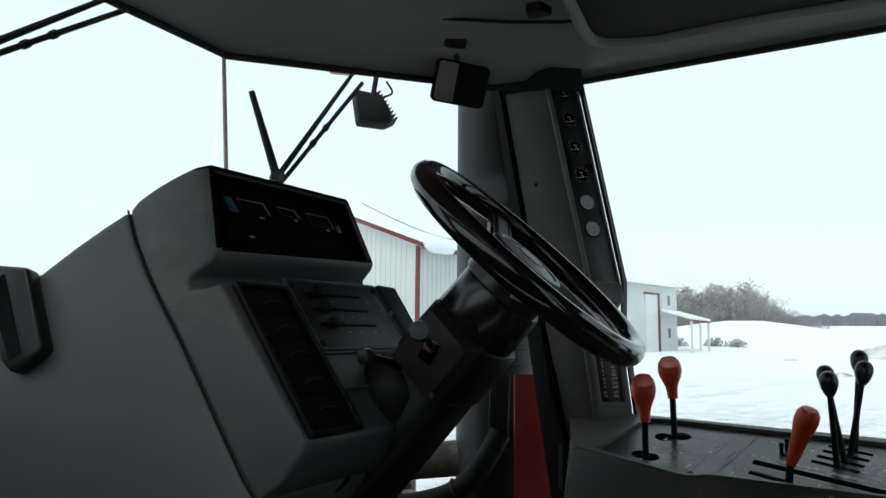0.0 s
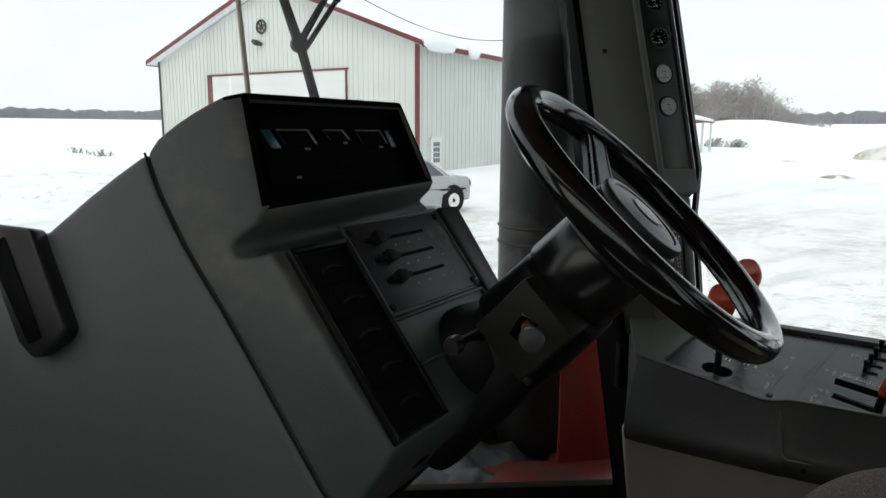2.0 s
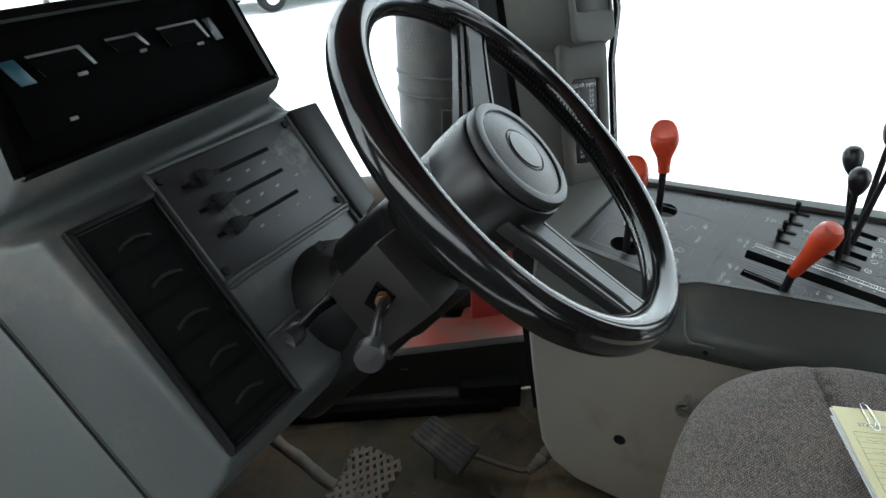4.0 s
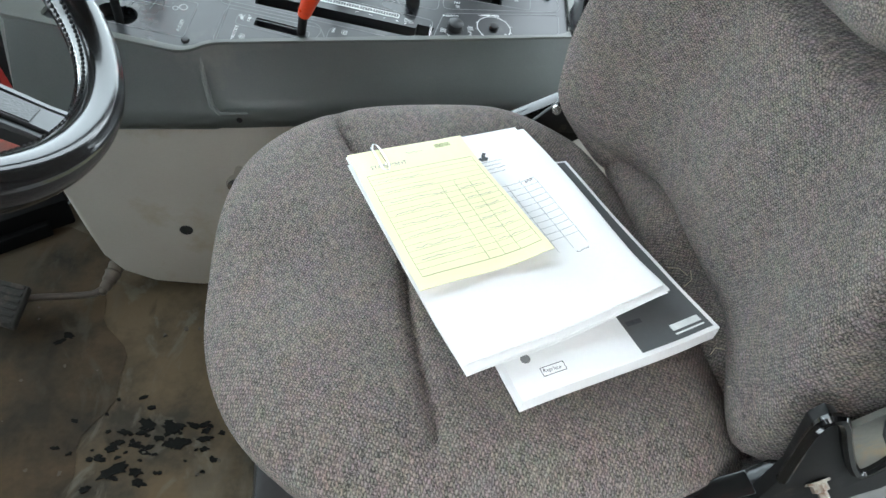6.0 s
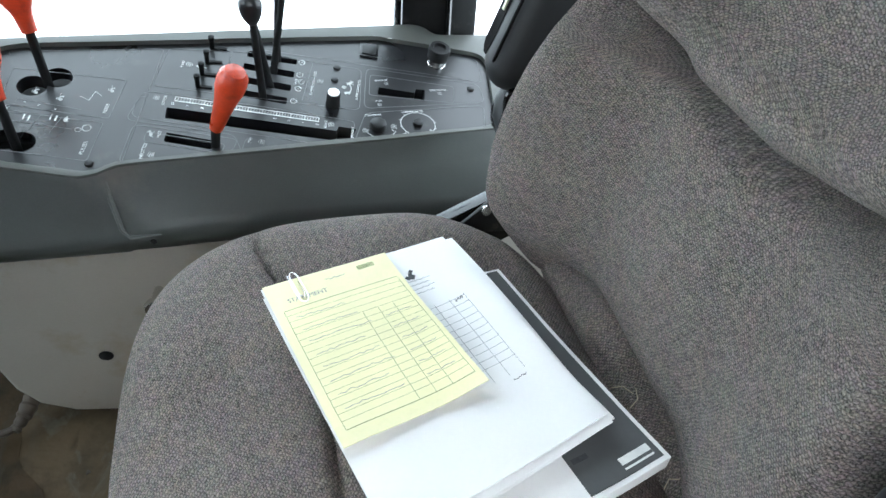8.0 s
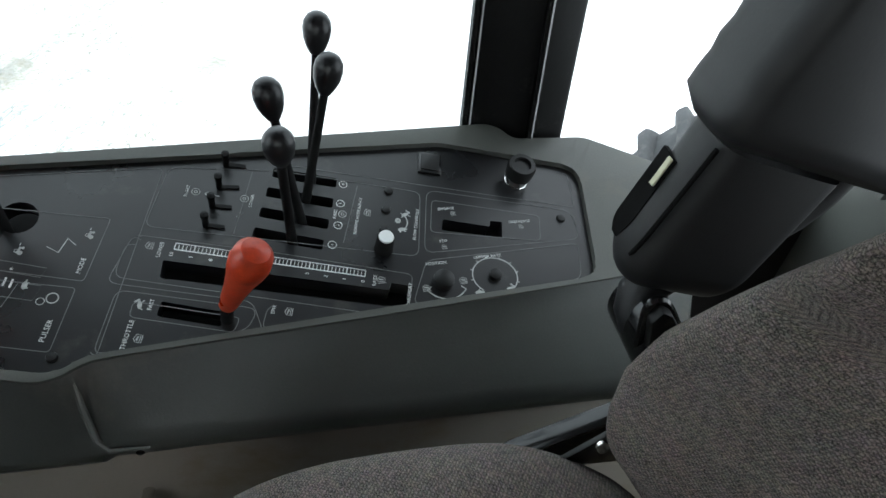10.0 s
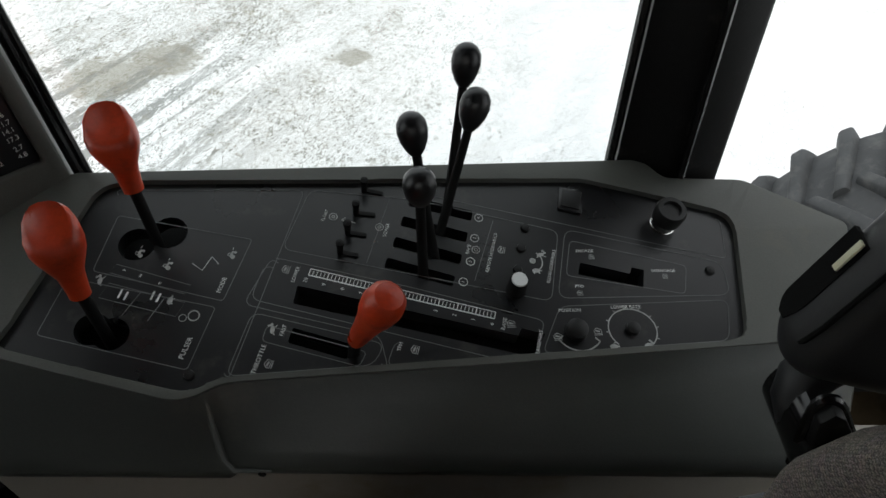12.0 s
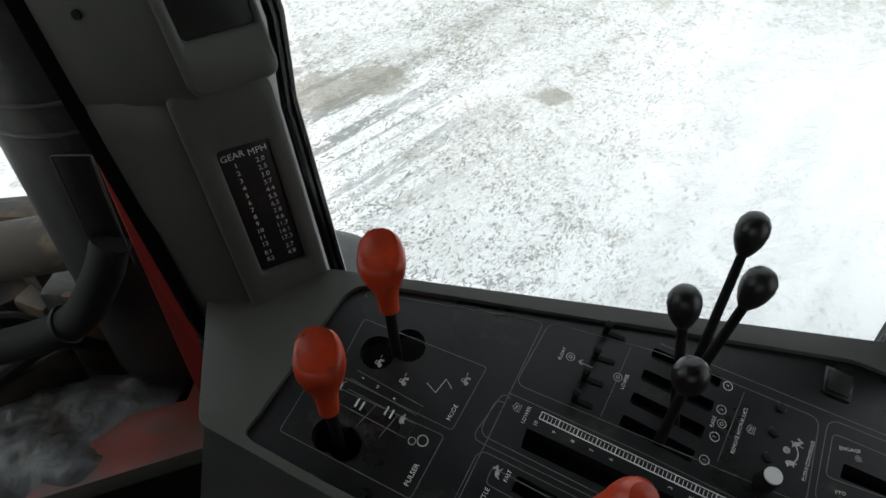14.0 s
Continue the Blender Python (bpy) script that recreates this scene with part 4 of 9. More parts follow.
def symbol(c, u, kind, turn):
    """Printed silhouettes: runner with ears, domed crawler, tractor, implement frame."""
    cs, sn = math.cos(turn), math.sin(turn)
    P = lambda x, y: (c[0] + u * (x * cs - y * sn), c[1] + u * (x * sn + y * cs))
    S = lambda pts, w: L(bm, [P(*p) for p in pts], w=u * w)
    if kind == "hare":
        blob(P(-0.2, 0), u * 0.85, u * 0.45, turn + 0.2)
        blob(P(0.75, 0.45), u * 0.36, u * 0.28, turn)
        S([(0.6, 0.6), (0.1, 1.05)], 0.2)
        S([(0.7, 0.7), (0.35, 1.2)], 0.2)
        S([(0.4, -0.3), (1.0, -0.6)], 0.22)
        S([(-0.7, -0.2), (-1.1, -0.7)], 0.25)
    elif kind == "tortoise":
        blob(P(0, 0.1), u * 0.95, u * 0.55, turn)
        blob(P(1.1, 0.05), u * 0.28, u * 0.2, turn)
        for x in (-0.6, 0.55):
            S([(x, -0.2), (x + 0.15, -0.7)], 0.28)
    elif kind == "tractor":
        blob(P(-0.55, -0.2), u * 0.5, u * 0.5)
        blob(P(0.65, -0.4), u * 0.3, u * 0.3)
        S([(-0.6, 0.3), (0.8, 0.1)], 0.5)
        S([(-0.6, 0.3), (-0.5, 0.95), (0.05, 0.95), (0.1, 0.2)], 0.18)
        S([(1.1, 0.4), (1.7, 0.4)], 0.18)
    else:
        S([(-0.8, -0.5), (0.8, -0.5), (0.8, 0.3), (-0.2, 0.7), (-0.8, 0.2), (-0.8, -0.5)], 0.16)
        S([(-0.5, 0.1), (0.5, -0.1)], 0.35)
        S([(-0.9, -0.85), (0.9, -0.85)], 0.16)
TU = 1.35
for kind, size, marks in (
        ("hare", 0.0050, ((-0.034, 1.371), (-0.207, 1.412), (0.238, 1.472), (0.342, 1.376))),
        ("tortoise", 0.0046, ((-0.136, 1.394), (0.231, 1.452), (0.305, 1.372))),
        ("tractor", 0.0048, ((-0.176, 1.444), (-0.146, 1.432), (-0.085, 1.449))),
        ("frame", 0.0048, ((-0.034, 1.336), (-0.030, 1.436), (0.201, 1.391), (0.104, 1.358), (0.248, 1.380), (0.290, 1.388), (0.194, 1.475))),
        ("frame", 0.0034, ((0.293, 1.474), (0.372, 1.456), (0.276, 1.430)))):
    for c in marks:
        symbol(c, size, kind, TU if c[0] < 0.2 else 0.1)
q0 = [math.radians(a) for a in range(215, 326, 10)]
L(bm, [(0.270 + 0.026 * math.cos(a), 1.392 + 0.026 * math.sin(a)) for a in q0], w=0.0015)
for e, s in ((q0[0], 1), (q0[-1], -1)):
    p = V((0.270 + 0.026 * math.cos(e), 1.392 + 0.026 * math.sin(e)))
    L(bm, [p + V((0.004 * s, -0.0045)), p, p + V((0.005 * s, 0.004))], w=0.0015)
q1 = [math.radians(a) for a in range(-50, 231, 10)]
L(bm, [(0.327 + 0.0255 * math.cos(a), 1.392 + 0.0225 * math.sin(a)) for a in q1], w=0.0013)
for a in q1[::3]:
    L(bm, [(0.327 + r * math.cos(a), 1.392 + (r - 0.003) * math.sin(a)) for r in (0.0255, 0.0285)], w=0.0010)
q2 = [math.radians(a) for a in range(-60, 61, 12)]
L(bm, [(0.226 + 0.0125 * math.cos(a), 1.463 + 0.0125 * math.sin(a)) for a in q2], w=0.0015)
L(bm, disc((0.228, 1.464), 0.002, 10), w=0.003, closed=True)
L(bm, disc((0.424, 1.466), 0.004, 12), w=0.001, closed=True)
tagged(part("symbol_print", bm, M_SYMBOL, panel, "small white printed symbols"), kind="stuff")

# raised bits of the panel
for c in ((0.222, 1.504), (0.216, 1.478), (0.211, 1.452), (0.424, 1.466), (-0.104, 1.321)):
    bm = B()
    lathe(bm, [(0.0, 0.0005), (0.0055, 0.0005), (0.0045, 0.003), (0.0, 0.0038)], pan(*c), PN, 14)
    part("blanking_plug", bm, M_BLACK, panel, "small black blanking plug")
sq = [(0.265, 1.560), (0.294, 1.557), (0.287, 1.526), (0.260, 1.531)]
bm = B()
prism(bm, [pan(x, y, 0.0003) for x, y in sq], PN * 0.003, 0.001)
c = V((0.2765, 1.5435))
sw = part("rocker_frame", bm, M_PANEL, panel, "square black rocker switch")
bm = B()
prism(bm, [pan(*(c + (V(p) - c) * 0.78), 0.0034) for p in sq], PN * 0.002, 0.0008)
part("rocker", bm, M_BLACK, sw)
def knob(name, at, r, h, material, top=None, seg=28, label=""):
    bm = B()
    base = pan(*at)
    prof = [(r * 1.06, 0.0005), (r * 1.06, h * 0.12), (r, h * 0.16), (r * 0.97, h * 0.93), (r * 0.88, h), (0.0, h)]
    lathe(bm, prof, base, PN, seg)
    k = part(name, bm, material, panel, label)
    if top:
        bm = B()
        lathe(bm, [(0.0, h), (r * 0.86, h), (r * 0.80, h + 0.0016), (0.0, h + 0.0016)], base, PN, seg)
        part("cap", bm, top, k, "shiny metal cap")
    return k
knob("flow_knob", (0.2075, 1.428), 0.0098, 0.024, M_MATT, M_ALU, label="black knob with a bright metal cap")
knob("position_knob", (0.267, 1.386), 0.0115, 0.010, M_BLACK, label="low black knob")
knob("rate_knob", (0.327, 1.392), 0.0070, 0.006, M_BLACK, label="small black knob")
k3 = knob("cigar_lighter", (0.380, 1.521), 0.0135, 0.012, M_CHROME, label="black lighter knob on a chrome collar")
bm = B()
lathe(bm, [(0.0125, 0.012), (0.0165, 0.0135), (0.0175, 0.028), (0.0155, 0.032), (0.0105, 0.032), (0.0095, 0.028), (0.0, 0.028)], pan(0.380, 1.521), PN, 28)
part("lighter_knob", bm, M_BLACK, k3)
# four small stop tabs beside the lever slots
for (x, y), (x2, y2) in zip(((0.024, 1.459), (0.030, 1.483), (0.037, 1.508), (0.044, 1.538)), ((0.043, 1.456), (0.050, 1.481), (0.058, 1.507), (0.065, 1.535))):
    bm = B()
    prism(bm, [pan(*p, 0.0008) for p in slot((x, y), (x2, y2), 0.0022)], PN * 0.0016)
    lathe(bm, [(0.0034, 0.0), (0.0034, 0.015), (0.0042, 0.016), (0.0042, 0.021), (0.0, 0.0225)], pan(x, y), PN, 12)
    part("stop_tab", bm, M_MATT, panel, "small black stop tab")

# console sides
def side_ring(x, yt, kind):
    zt = PZ(x, yt) + 0.004
    if kind == 0:
        return [V((x, yt - 0.001, zt)), V((x, yt - 0.006, zt - 0.008)), V((x, 1.283 + max(0, yt - 1.33) * 0.3, 0.40)), V((x, 1.275, 0.384)), V((x, 1.2715, 0.374)), V((x, 1.2705, 0.365)), V((x, 1.273, 0.355)), V((x, 1.282, 0.345))]
    return [V((x, yt - 0.001, zt)), V((x, yt - 0.008, zt - 0.010)), V((x, yt - 0.030, 0.414)), V((x, 1.280, 0.399)), V((x, 1.2725, 0.390)), V((x, 1.2705, 0.378)), V((x, 1.274, 0.364)), V((x, 1.284, 0.346 + 0.10 * max(0, x - 0.05)))]
bm = B()
secs = [(-0.328, 1.336, 0), (-0.30, 1.331, 0), (-0.22, 1.315, 0), (-0.113, 1.2945, 0), (-0.094, 1.299, 0), (-0.076, 1.311, 0), (-0.070, 1.3125, 1), (-0.03, 1.319, 1), (0.10, 1.3345, 1), (0.2, 1.3475, 1), (0.33, 1.365, 1), (0.455, 1.381, 1), (0.52, 1.396, 1)]
rings = [side_ring(*s) for s in secs]
rings[0] = [p + V((0.004, 0.004, 0)) for p in rings[0]]
front = [V((-0.379, 1.472, PZ(-0.379, 1.472) + 0.004)), V((-0.381, 1.470, 0.49)), V((-0.375, 1.46, 0.42)), V((-0.373, 1.457, 0.40)), V((-0.372, 1.455, 0.385)), V((-0.371, 1.453, 0.37)), V((-0.371, 1.452, 0.355)), V((-0.366, 1.452, 0.345))]
back = [p + V((0.09, 0.16, 0)) for p in rings[-1]]
loft(bm, [front] + rings + [back], closed=False)
bmesh.ops.solidify(bm, geom=list(bm.faces), thickness=0.004)
part("side_shell", bm, M_GREY_DUSTY, con)
# pale lower panel with rounded front foot
bm = B()
poly = [(-0.335, 0.37), (-0.320, 0.25), (-0.304, 0.14), (-0.294, 0.085), (-0.272, 0.045), (-0.225, 0.016), (-0.15, 0.002), (-0.05, 0.0), (0.62, 0.0), (0.62, 0.37)]
prism(bm, [(x, 1.286, z - 0.002) for x, z in poly], (0, 0.05, 0), 0.010, 3)
lower = part("lower_panel", bm, M_SIDE, con, "pale grey lower panel with stains")
for x, z, r in ((-0.153, 0.141, 0.0105), (-0.042, 0.369, 0.0042)):
    bm = B()
    y = 1.2855 if z < 0.3 else 1.2705
    lathe(bm, [(0.0, 0.0), (r, 0.0), (r * 0.8, 0.0012), (0.0, 0.0012)], (x, y, z), (0, -1, 0), 18)
    part("plug_hole", bm, M_MATT, lower, "dark plugged hole")
bm = B()
lathe(bm, [(0.0, 0.0), (0.006, 0.0), (0.006, 0.035), (0.011, 0.038), (0.0125, 0.046), (0.010, 0.052), (0.0, 0.053)], (-0.055, 1.287, 0.268), (-0.05, -1, 0.2), 20)
part("release_knob", bm, M_CHROME, lower, "chrome pull knob")
bm = B()
tube(bm, [(-0.0865, 1.303, 0.455), (-0.083, 1.29, 0.425), (-0.076, 1.2745, 0.390), (-0.066, 1.268, 0.381), (-0.03, 1.2665, 0.383)], [0.002, 0.0035, 0.0035, 0.003, 0.001], 8)
part("moulding_crease", bm, M_GREY_DUSTY, con)
bm = B()
add_box(bm, (-0.386, 1.452, 0.42), (0.014, 0.03, 0.09), Matrix.Rotation(radians(-25), 4, "Z"), 0.003)
add_box(bm, (-0.393, 1.447, 0.44), (0.010, 0.008, 0.06), Matrix.Rotation(radians(-25), 4, "Z"), 0.002)
part("clip", bm, M_MATT, con, "black clip on the console's end")

# ---- levers on the console ----
def red_lever(base, low, top, label):
    base, low, top = V(base), V(low), V(top)
    lv = thing("gear_lever", base, label, "lever", "red levers of the console")
    bm = B()
    tube(bm, [base - (low - base).normalized() * 0.03, low.lerp(base, 0.02) + (top - low).normalized() * 0.01], 0.0058, 12)
    part("shaft", bm, M_MATT, lv, "black steel shaft")
    d = (top - low).normalized()
    side = V((1, 0.25, 0)); side = (side - d * side.dot(d)).normalized()
    dep = d.cross(side)
    L0 = (top - low).length
    prof = [(0.0095, 0.0090, -0.02), (0.0100, 0.0094, 0.10), (0.0116, 0.0104, 0.27), (0.0128, 0.0116, 0.34), (0.0166, 0.0146, 0.45), (0.0206, 0.0172, 0.57), (0.0228, 0.0184, 0.70), (0.0226, 0.0180, 0.83), (0.0202, 0.0158, 0.935), (0.0166, 0.0126, 0.972)]
    rings = []
    for a, b, h in prof:
        rg = []
        for k in range(16):
            q = 2 * math.pi * (k + 0.5) / 16
            sq = 1.0 if h < 0.3 else 0.80
            c, s = math.copysign(abs(math.cos(q)) ** sq, math.cos(q)), math.copysign(abs(math.sin(q)) ** sq, math.sin(q))
            slant = 0.014 * max(0.0, h - 0.6) / 0.4 * s
            rg.append(low + d * (h * L0 + slant) + side * a * c + dep * b * s)
        rings.append(rg)
    bm = B()
    loft(bm, rings)
    bmesh.ops.bevel(bm, geom=[e for e in bm.edges if e.is_manifold and e.calc_face_angle(0) > 0.6], offset=0.0028, segments=3, profile=0.5, affect="EDGES", clamp_overlap=True)
    part("knob", bm, M_RED, lv, "faceted orange-red plastic knob", angle=50)
    return lv
red_lever(pan(-0.192, 1.361), (-0.189, 1.352, 0.5385), (-0.1945, 1.363, 0.6155), "tall lever with an orange-red knob, in the pulser gate")
red_lever(pan(-0.164, 1.461), (-0.1624, 1.4514, 0.5755), (-0.1715, 1.463, 0.6465), "tall lever with an orange-red knob, in the mode gate")
tl = thing("throttle_lever", pan(0.045, 1.353), "short leaning throttle lever with a round orange-red grip", "lever", "red levers of the console")
bm = B()
tube(bm, [pan(0.044, 1.354, -0.03), pan(0.047, 1.351, 0.02), (0.052, 1.343, 0.498)], 0.0062, 12)
part("shaft", bm, M_MATT, tl)
bm = B()
a, b = V((0.0505, 1.3425, 0.489)), V((0.0845, 1.3175, 0.579))
d = b - a
lathe(bm, [(0.0, 0.0), (0.0082, 0.0), (0.0092, 0.006), (0.0112, 0.03), (0.0142, 0.055), (0.0175, 0.071), (0.0187, 0.083), (0.0172, 0.095), (0.0125, 0.102), (0.0, 0.105)], a, d, 28)
part("grip", bm, M_RED, tl, "worn orange-red plastic grip")
for base, top in (((0.111, 1.443), (0.108, 1.410, 0.615)), ((0.122, 1.4655), (0.1005, 1.479, 0.622)), ((0.129, 1.494), (0.157, 1.508, 0.631)), ((0.136, 1.521), (0.150, 1.558, 0.649))):
    p0, p1 = pan(*base), V(top)
    lv = thing("hydraulic_lever", p0, "slim black lever with an egg-shaped black knob", "lever", "hydraulic levers of the console")
    d = (p1 - p0).normalized()
    bm = B()
    tube(bm, [p0 - d * 0.03, p0 + d * 0.02, p1], [0.006, 0.0052, 0.0045], 10)
    part("shaft", bm, M_MATT, lv)
    bm = B()
    lathe(bm, [(0.0, -0.020), (0.006, -0.0195), (0.010, -0.013), (0.0135, -0.004), (0.0150, 0.006), (0.0140, 0.014), (0.010, 0.0205), (0.005, 0.0235), (0.0, 0.0242)], p1, d, 24)
    part("knob", bm, M_KNOB, lv, "satin black egg-shaped knob")

# ---- dashboard ----
dash = thing("dashboard", (-0.62, 0.82, 0.0), "dark grey moulded dashboard with instrument hood, vents and heater sliders", "dashboard")
LEFT = lambda x, z: 0.647 + (0.372 * (x + 0.558) + 0.230 * (z - 0.918)) / 0.899       # flared left side
RIGHT = lambda x, z: float(np.interp(z, (0.745, 0.760, 0.775, 0.797, 0.807, 0.918), (0.998, 0.990, 0.966, 0.956, 0.957, 0.932))) - 0.28 * max(0.0, 0.74 - z)
def wedge(poly, bevel, grow=0.0):
    """A body whose outline lies in x-z and whose two sides flare towards the front."""
    bm = B()
    lo = [bm.verts.new((x, max(LEFT(x, z), 0.40) - grow, z)) for x, z in poly]
    hi = [bm.verts.new((x, RIGHT(x, z) + grow, z)) for x, z in poly]
    n = len(poly)
    bm.faces.new(lo)
    bm.faces.new(hi[::-1])
    for i in range(n):
        bm.faces.new((lo[i], hi[i], hi[(i + 1) % n], lo[(i + 1) % n]))
    bmesh.ops.recalc_face_normals(bm, faces=bm.faces)
    return bm
SEAM = [(-0.647, 0.855), (-0.637, 0.834), (-0.6245, 0.811), (-0.609, 0.7875), (-0.592, 0.762), (-0.570, 0.733), (-0.545, 0.702), (-0.520, 0.669), (-0.4985, 0.640), (-0.479, 0.613), (-0.460, 0.587), (-0.440, 0.560), (-0.420, 0.533), (-0.400, 0.511)]
fascia = [(-0.558, 0.918), (-0.518, 0.807), (-0.523, 0.797), (-0.542, 0.783), (-0.546, 0.772), (-0.540, 0.763), (-0.522, 0.760), (-0.502, 0.757), (-0.360, 0.575), (-0.363, 0.560), (-0.380, 0.53)] + [(x + 0.0009, z) for x, z in SEAM[::-1]] + [(-0.638, 0.870), (-0.621, 0.8855), (-0.605, 0.8975), (-0.5915, 0.906), (-0.576, 0.9145)]
bm = wedge(fascia, 0)
# the overhang under the hood droops towards the left
for v in bm.verts:
    if v.co.y < 0.75 and 0.758 < v.co.z < 0.81 and v.co.x > -0.56:
        v.co.z -= float(np.interp(v.co.z, (0.758, 0.763, 0.783, 0.807), (0.006, 0.014, 0.015, 0.012)))
hood_face = max((f for f in bm.faces if len(f.verts) == 4), key=lambda f: (abs(f.calc_center_median().z - 0.8625) < 0.004) * f.calc_area())
bmesh.ops.bevel(bm, geom=[e for e in bm.edges if e.is_manifold and e.calc_face_angle(0) > 0.7 and hood_face not in e.link_faces], offset=0.006, segments=3, profile=0.5, affect="EDGES", clamp_overlap=True)
hood_face = max((f for f in bm.faces if len(f.verts) >= 4 and abs(f.calc_center_median().z - 0.8625) < 0.006 and f.normal.x > 0.7), key=lambda f: f.calc_area())
bmesh.ops.inset_region(bm, faces=[hood_face], thickness=0.0035, depth=0.002)
bmesh.ops.inset_region(bm, faces=[hood_face], thickness=0.0045, depth=0.0005)
bmesh.ops.inset_region(bm, faces=[hood_face], thickness=0.002, depth=-0.004)
bmesh.ops.inset_region(bm, faces=[hood_face], thickness=0.002, depth=-0.018)
fas = part("fascia", bm, M_DASH, dash, "grained grey fascia with an instrument hood")
# fascia faces in the hood recess, picked by depth, get a near-black colour
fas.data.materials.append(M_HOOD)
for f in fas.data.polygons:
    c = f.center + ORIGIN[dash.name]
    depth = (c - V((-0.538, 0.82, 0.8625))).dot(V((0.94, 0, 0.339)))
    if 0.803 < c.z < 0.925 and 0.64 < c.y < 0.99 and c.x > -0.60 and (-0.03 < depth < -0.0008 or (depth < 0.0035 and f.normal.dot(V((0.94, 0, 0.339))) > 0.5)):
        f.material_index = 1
cowl = [(x - 0.0009, z) for x, z in SEAM] + [(-0.44, 0.46), (-0.50, 0.40), (-0.60, 0.36), (-0.90, 0.34), (-0.90, 0.70), (-0.83, 0.735), (-0.785, 0.759), (-0.741, 0.769), (-0.7044, 0.806), (-0.6763, 0.8315)]
bm = wedge(cowl, 0, 0.001)
bmesh.ops.bevel(bm, geom=[e for e in bm.edges if e.is_manifold and e.calc_face_angle(0) > 0.9], offset=0.008, segments=3, profile=0.5, affect="EDGES", clamp_overlap=True)
part("cowl", bm, mat("smooth_grey_cowl", (0.066, 0.073, 0.072), 0.5, vary=0.16, big=5, fine=500, bump=0.15), dash, "smooth grey dashboard cowl")
bm = B()
tube(bm, [V((x, LEFT(x, z) - 0.0006, z)) for x, z in SEAM], 0.0014, 6)
part("joint", bm, M_MATT, dash)
# vent grip on the flank
def flank(x, z, out=0.0):
    return V((x, LEFT(x, z), z)) + V((0.372, -0.899, 0.230)) * out
bm = B()
outer = [(-0.742, 0.772), (-0.686, 0.672), (-0.690, 0.661), (-0.716, 0.640), (-0.735, 0.655), (-0.80, 0.765), (-0.79, 0.776)]
prism(bm, [flank(x, z, -0.004) for x, z in outer], V((0.372, -0.899, 0.230)) * 0.026, 0.005, 3)
grip = part("side_vent", bm, M_BLACK, dash, "black slotted vent grip on the flank")
bm = B()
inner = [(-0.768, 0.762), (-0.710, 0.664), (-0.722, 0.655), (-0.786, 0.752)]
prism(bm, [flank(x, z, 0.0222) for x, z in inner], V((0.372, -0.899, 0.230)) * 0.0012)
part("vent_slot", bm, M_SCREEN, grip)

# instrument cluster inside the hood
HN = V((0.94, 0, 0.339))
HU = V((-0.339, 0, 0.94))
HC = V((-0.538, 0.8225, 0.8625)) - HN * 0.0182
hood = lambda y, s, out=0.0: V((HC.x, y, HC.z)) + HU * s + HN * out
bm = B()
prism(bm, [hood(0.672, -0.040), hood(0.946, -0.040), hood(0.922, 0.042), hood(0.672, 0.042)], HN * 0.001)
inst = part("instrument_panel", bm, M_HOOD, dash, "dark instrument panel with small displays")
def lens(name, y0, y1, s0, s1, m, label="", skew=0.008):
    bm = B()
    prism(bm, [hood(y0 + skew, s0, 0.0035), hood(y1 + skew, s0, 0.0035), hood(y1, s1, 0.0035), hood(y0, s1, 0.0035)], HN * 0.0018, 0.0004)
    return part(name, bm, m, inst, label)
lens("indicator", 0.673, 0.687, 0.0025, 0.0237, M_LCDBLUE, "blue indicator strip", 0.010)
lens("indicator", 0.893, 0.905, 0.0005, 0.0237, mat("unlit_indicator", (0.012, 0.018, 0.022), 0.3, bump=0), "small unlit indicator strip", 0.008)
for y0, y1, s0 in ((0.697, 0.748, 0.006), (0.774, 0.810, 0.011), (0.834, 0.886, 0.005)):
    d0 = lens("display", y0, y1, s0, 0.0245, M_LCD, "small grey-edged display", 0.009)
    bm = B()
    prism(bm, [hood(y0 + 0.0085, s0 - 0.0002, 0.0055), hood(y1 + 0.0050, s0 - 0.0002, 0.0055), hood(y1 - 0.0045, 0.0220, 0.0055), hood(y0 - 0.0005, 0.0220, 0.0055)], HN * 0.0005)
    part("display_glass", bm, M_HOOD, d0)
bm = B()
for y, s, w in ((0.735, 0.001, 0.010), (0.806, 0.0075, 0.008), (0.876, 0.001, 0.009), (0.709, -0.032, 0.008)):
    ribbon(bm, [hood(y, s, 0.0036), hood(y + w, s, 0.0036)], 0.003, HN)
tagged(part("legend_bars", bm, M_LINE, inst, "tiny unreadable legends"), kind="stuff")

# lower face: vents, heater sliders, steering column recess
FN = V((0.788, 0, 0.615))
FU = V((-0.615, 0, 0.788))
face = lambda y, s, out=0.0: V((-0.360, y, 0.575)) + FU * s + FN * out
def face_frame(bm, y0, y1, s0, s1, w, h, lift=0.0):
    o = [(y0, s0), (y1, s0), (y1, s1), (y0, s1)]
    i = [(y0 + w, s0 + w), (y1 - w, s0 + w), (y1 - w, s1 - w), (y0 + w, s1 - w)]
    for k in range(4):
        j = (k + 1) % 4
        prism(bm, [face(*o[k], lift), face(*o[j], lift), face(*i[j], lift), face(*i[k], lift)], FN * h, 0.0015)
    return bm
bm = face_frame(B(), 0.645, 0.738, 0.002, 0.228, 0.006, 0.009)
vent = part("vent_frame", bm, M_VENT, dash, "black frame of a tall louvred air vent")
bm = B()
prism(bm, [face(0.652, 0.009, 0.0004), face(0.731, 0.009, 0.0004), face(0.731, 0.221, 0.0004), face(0.652, 0.221, 0.0004)], FN * 0.001)
part("vent_backing", bm, M_SLOT, vent)
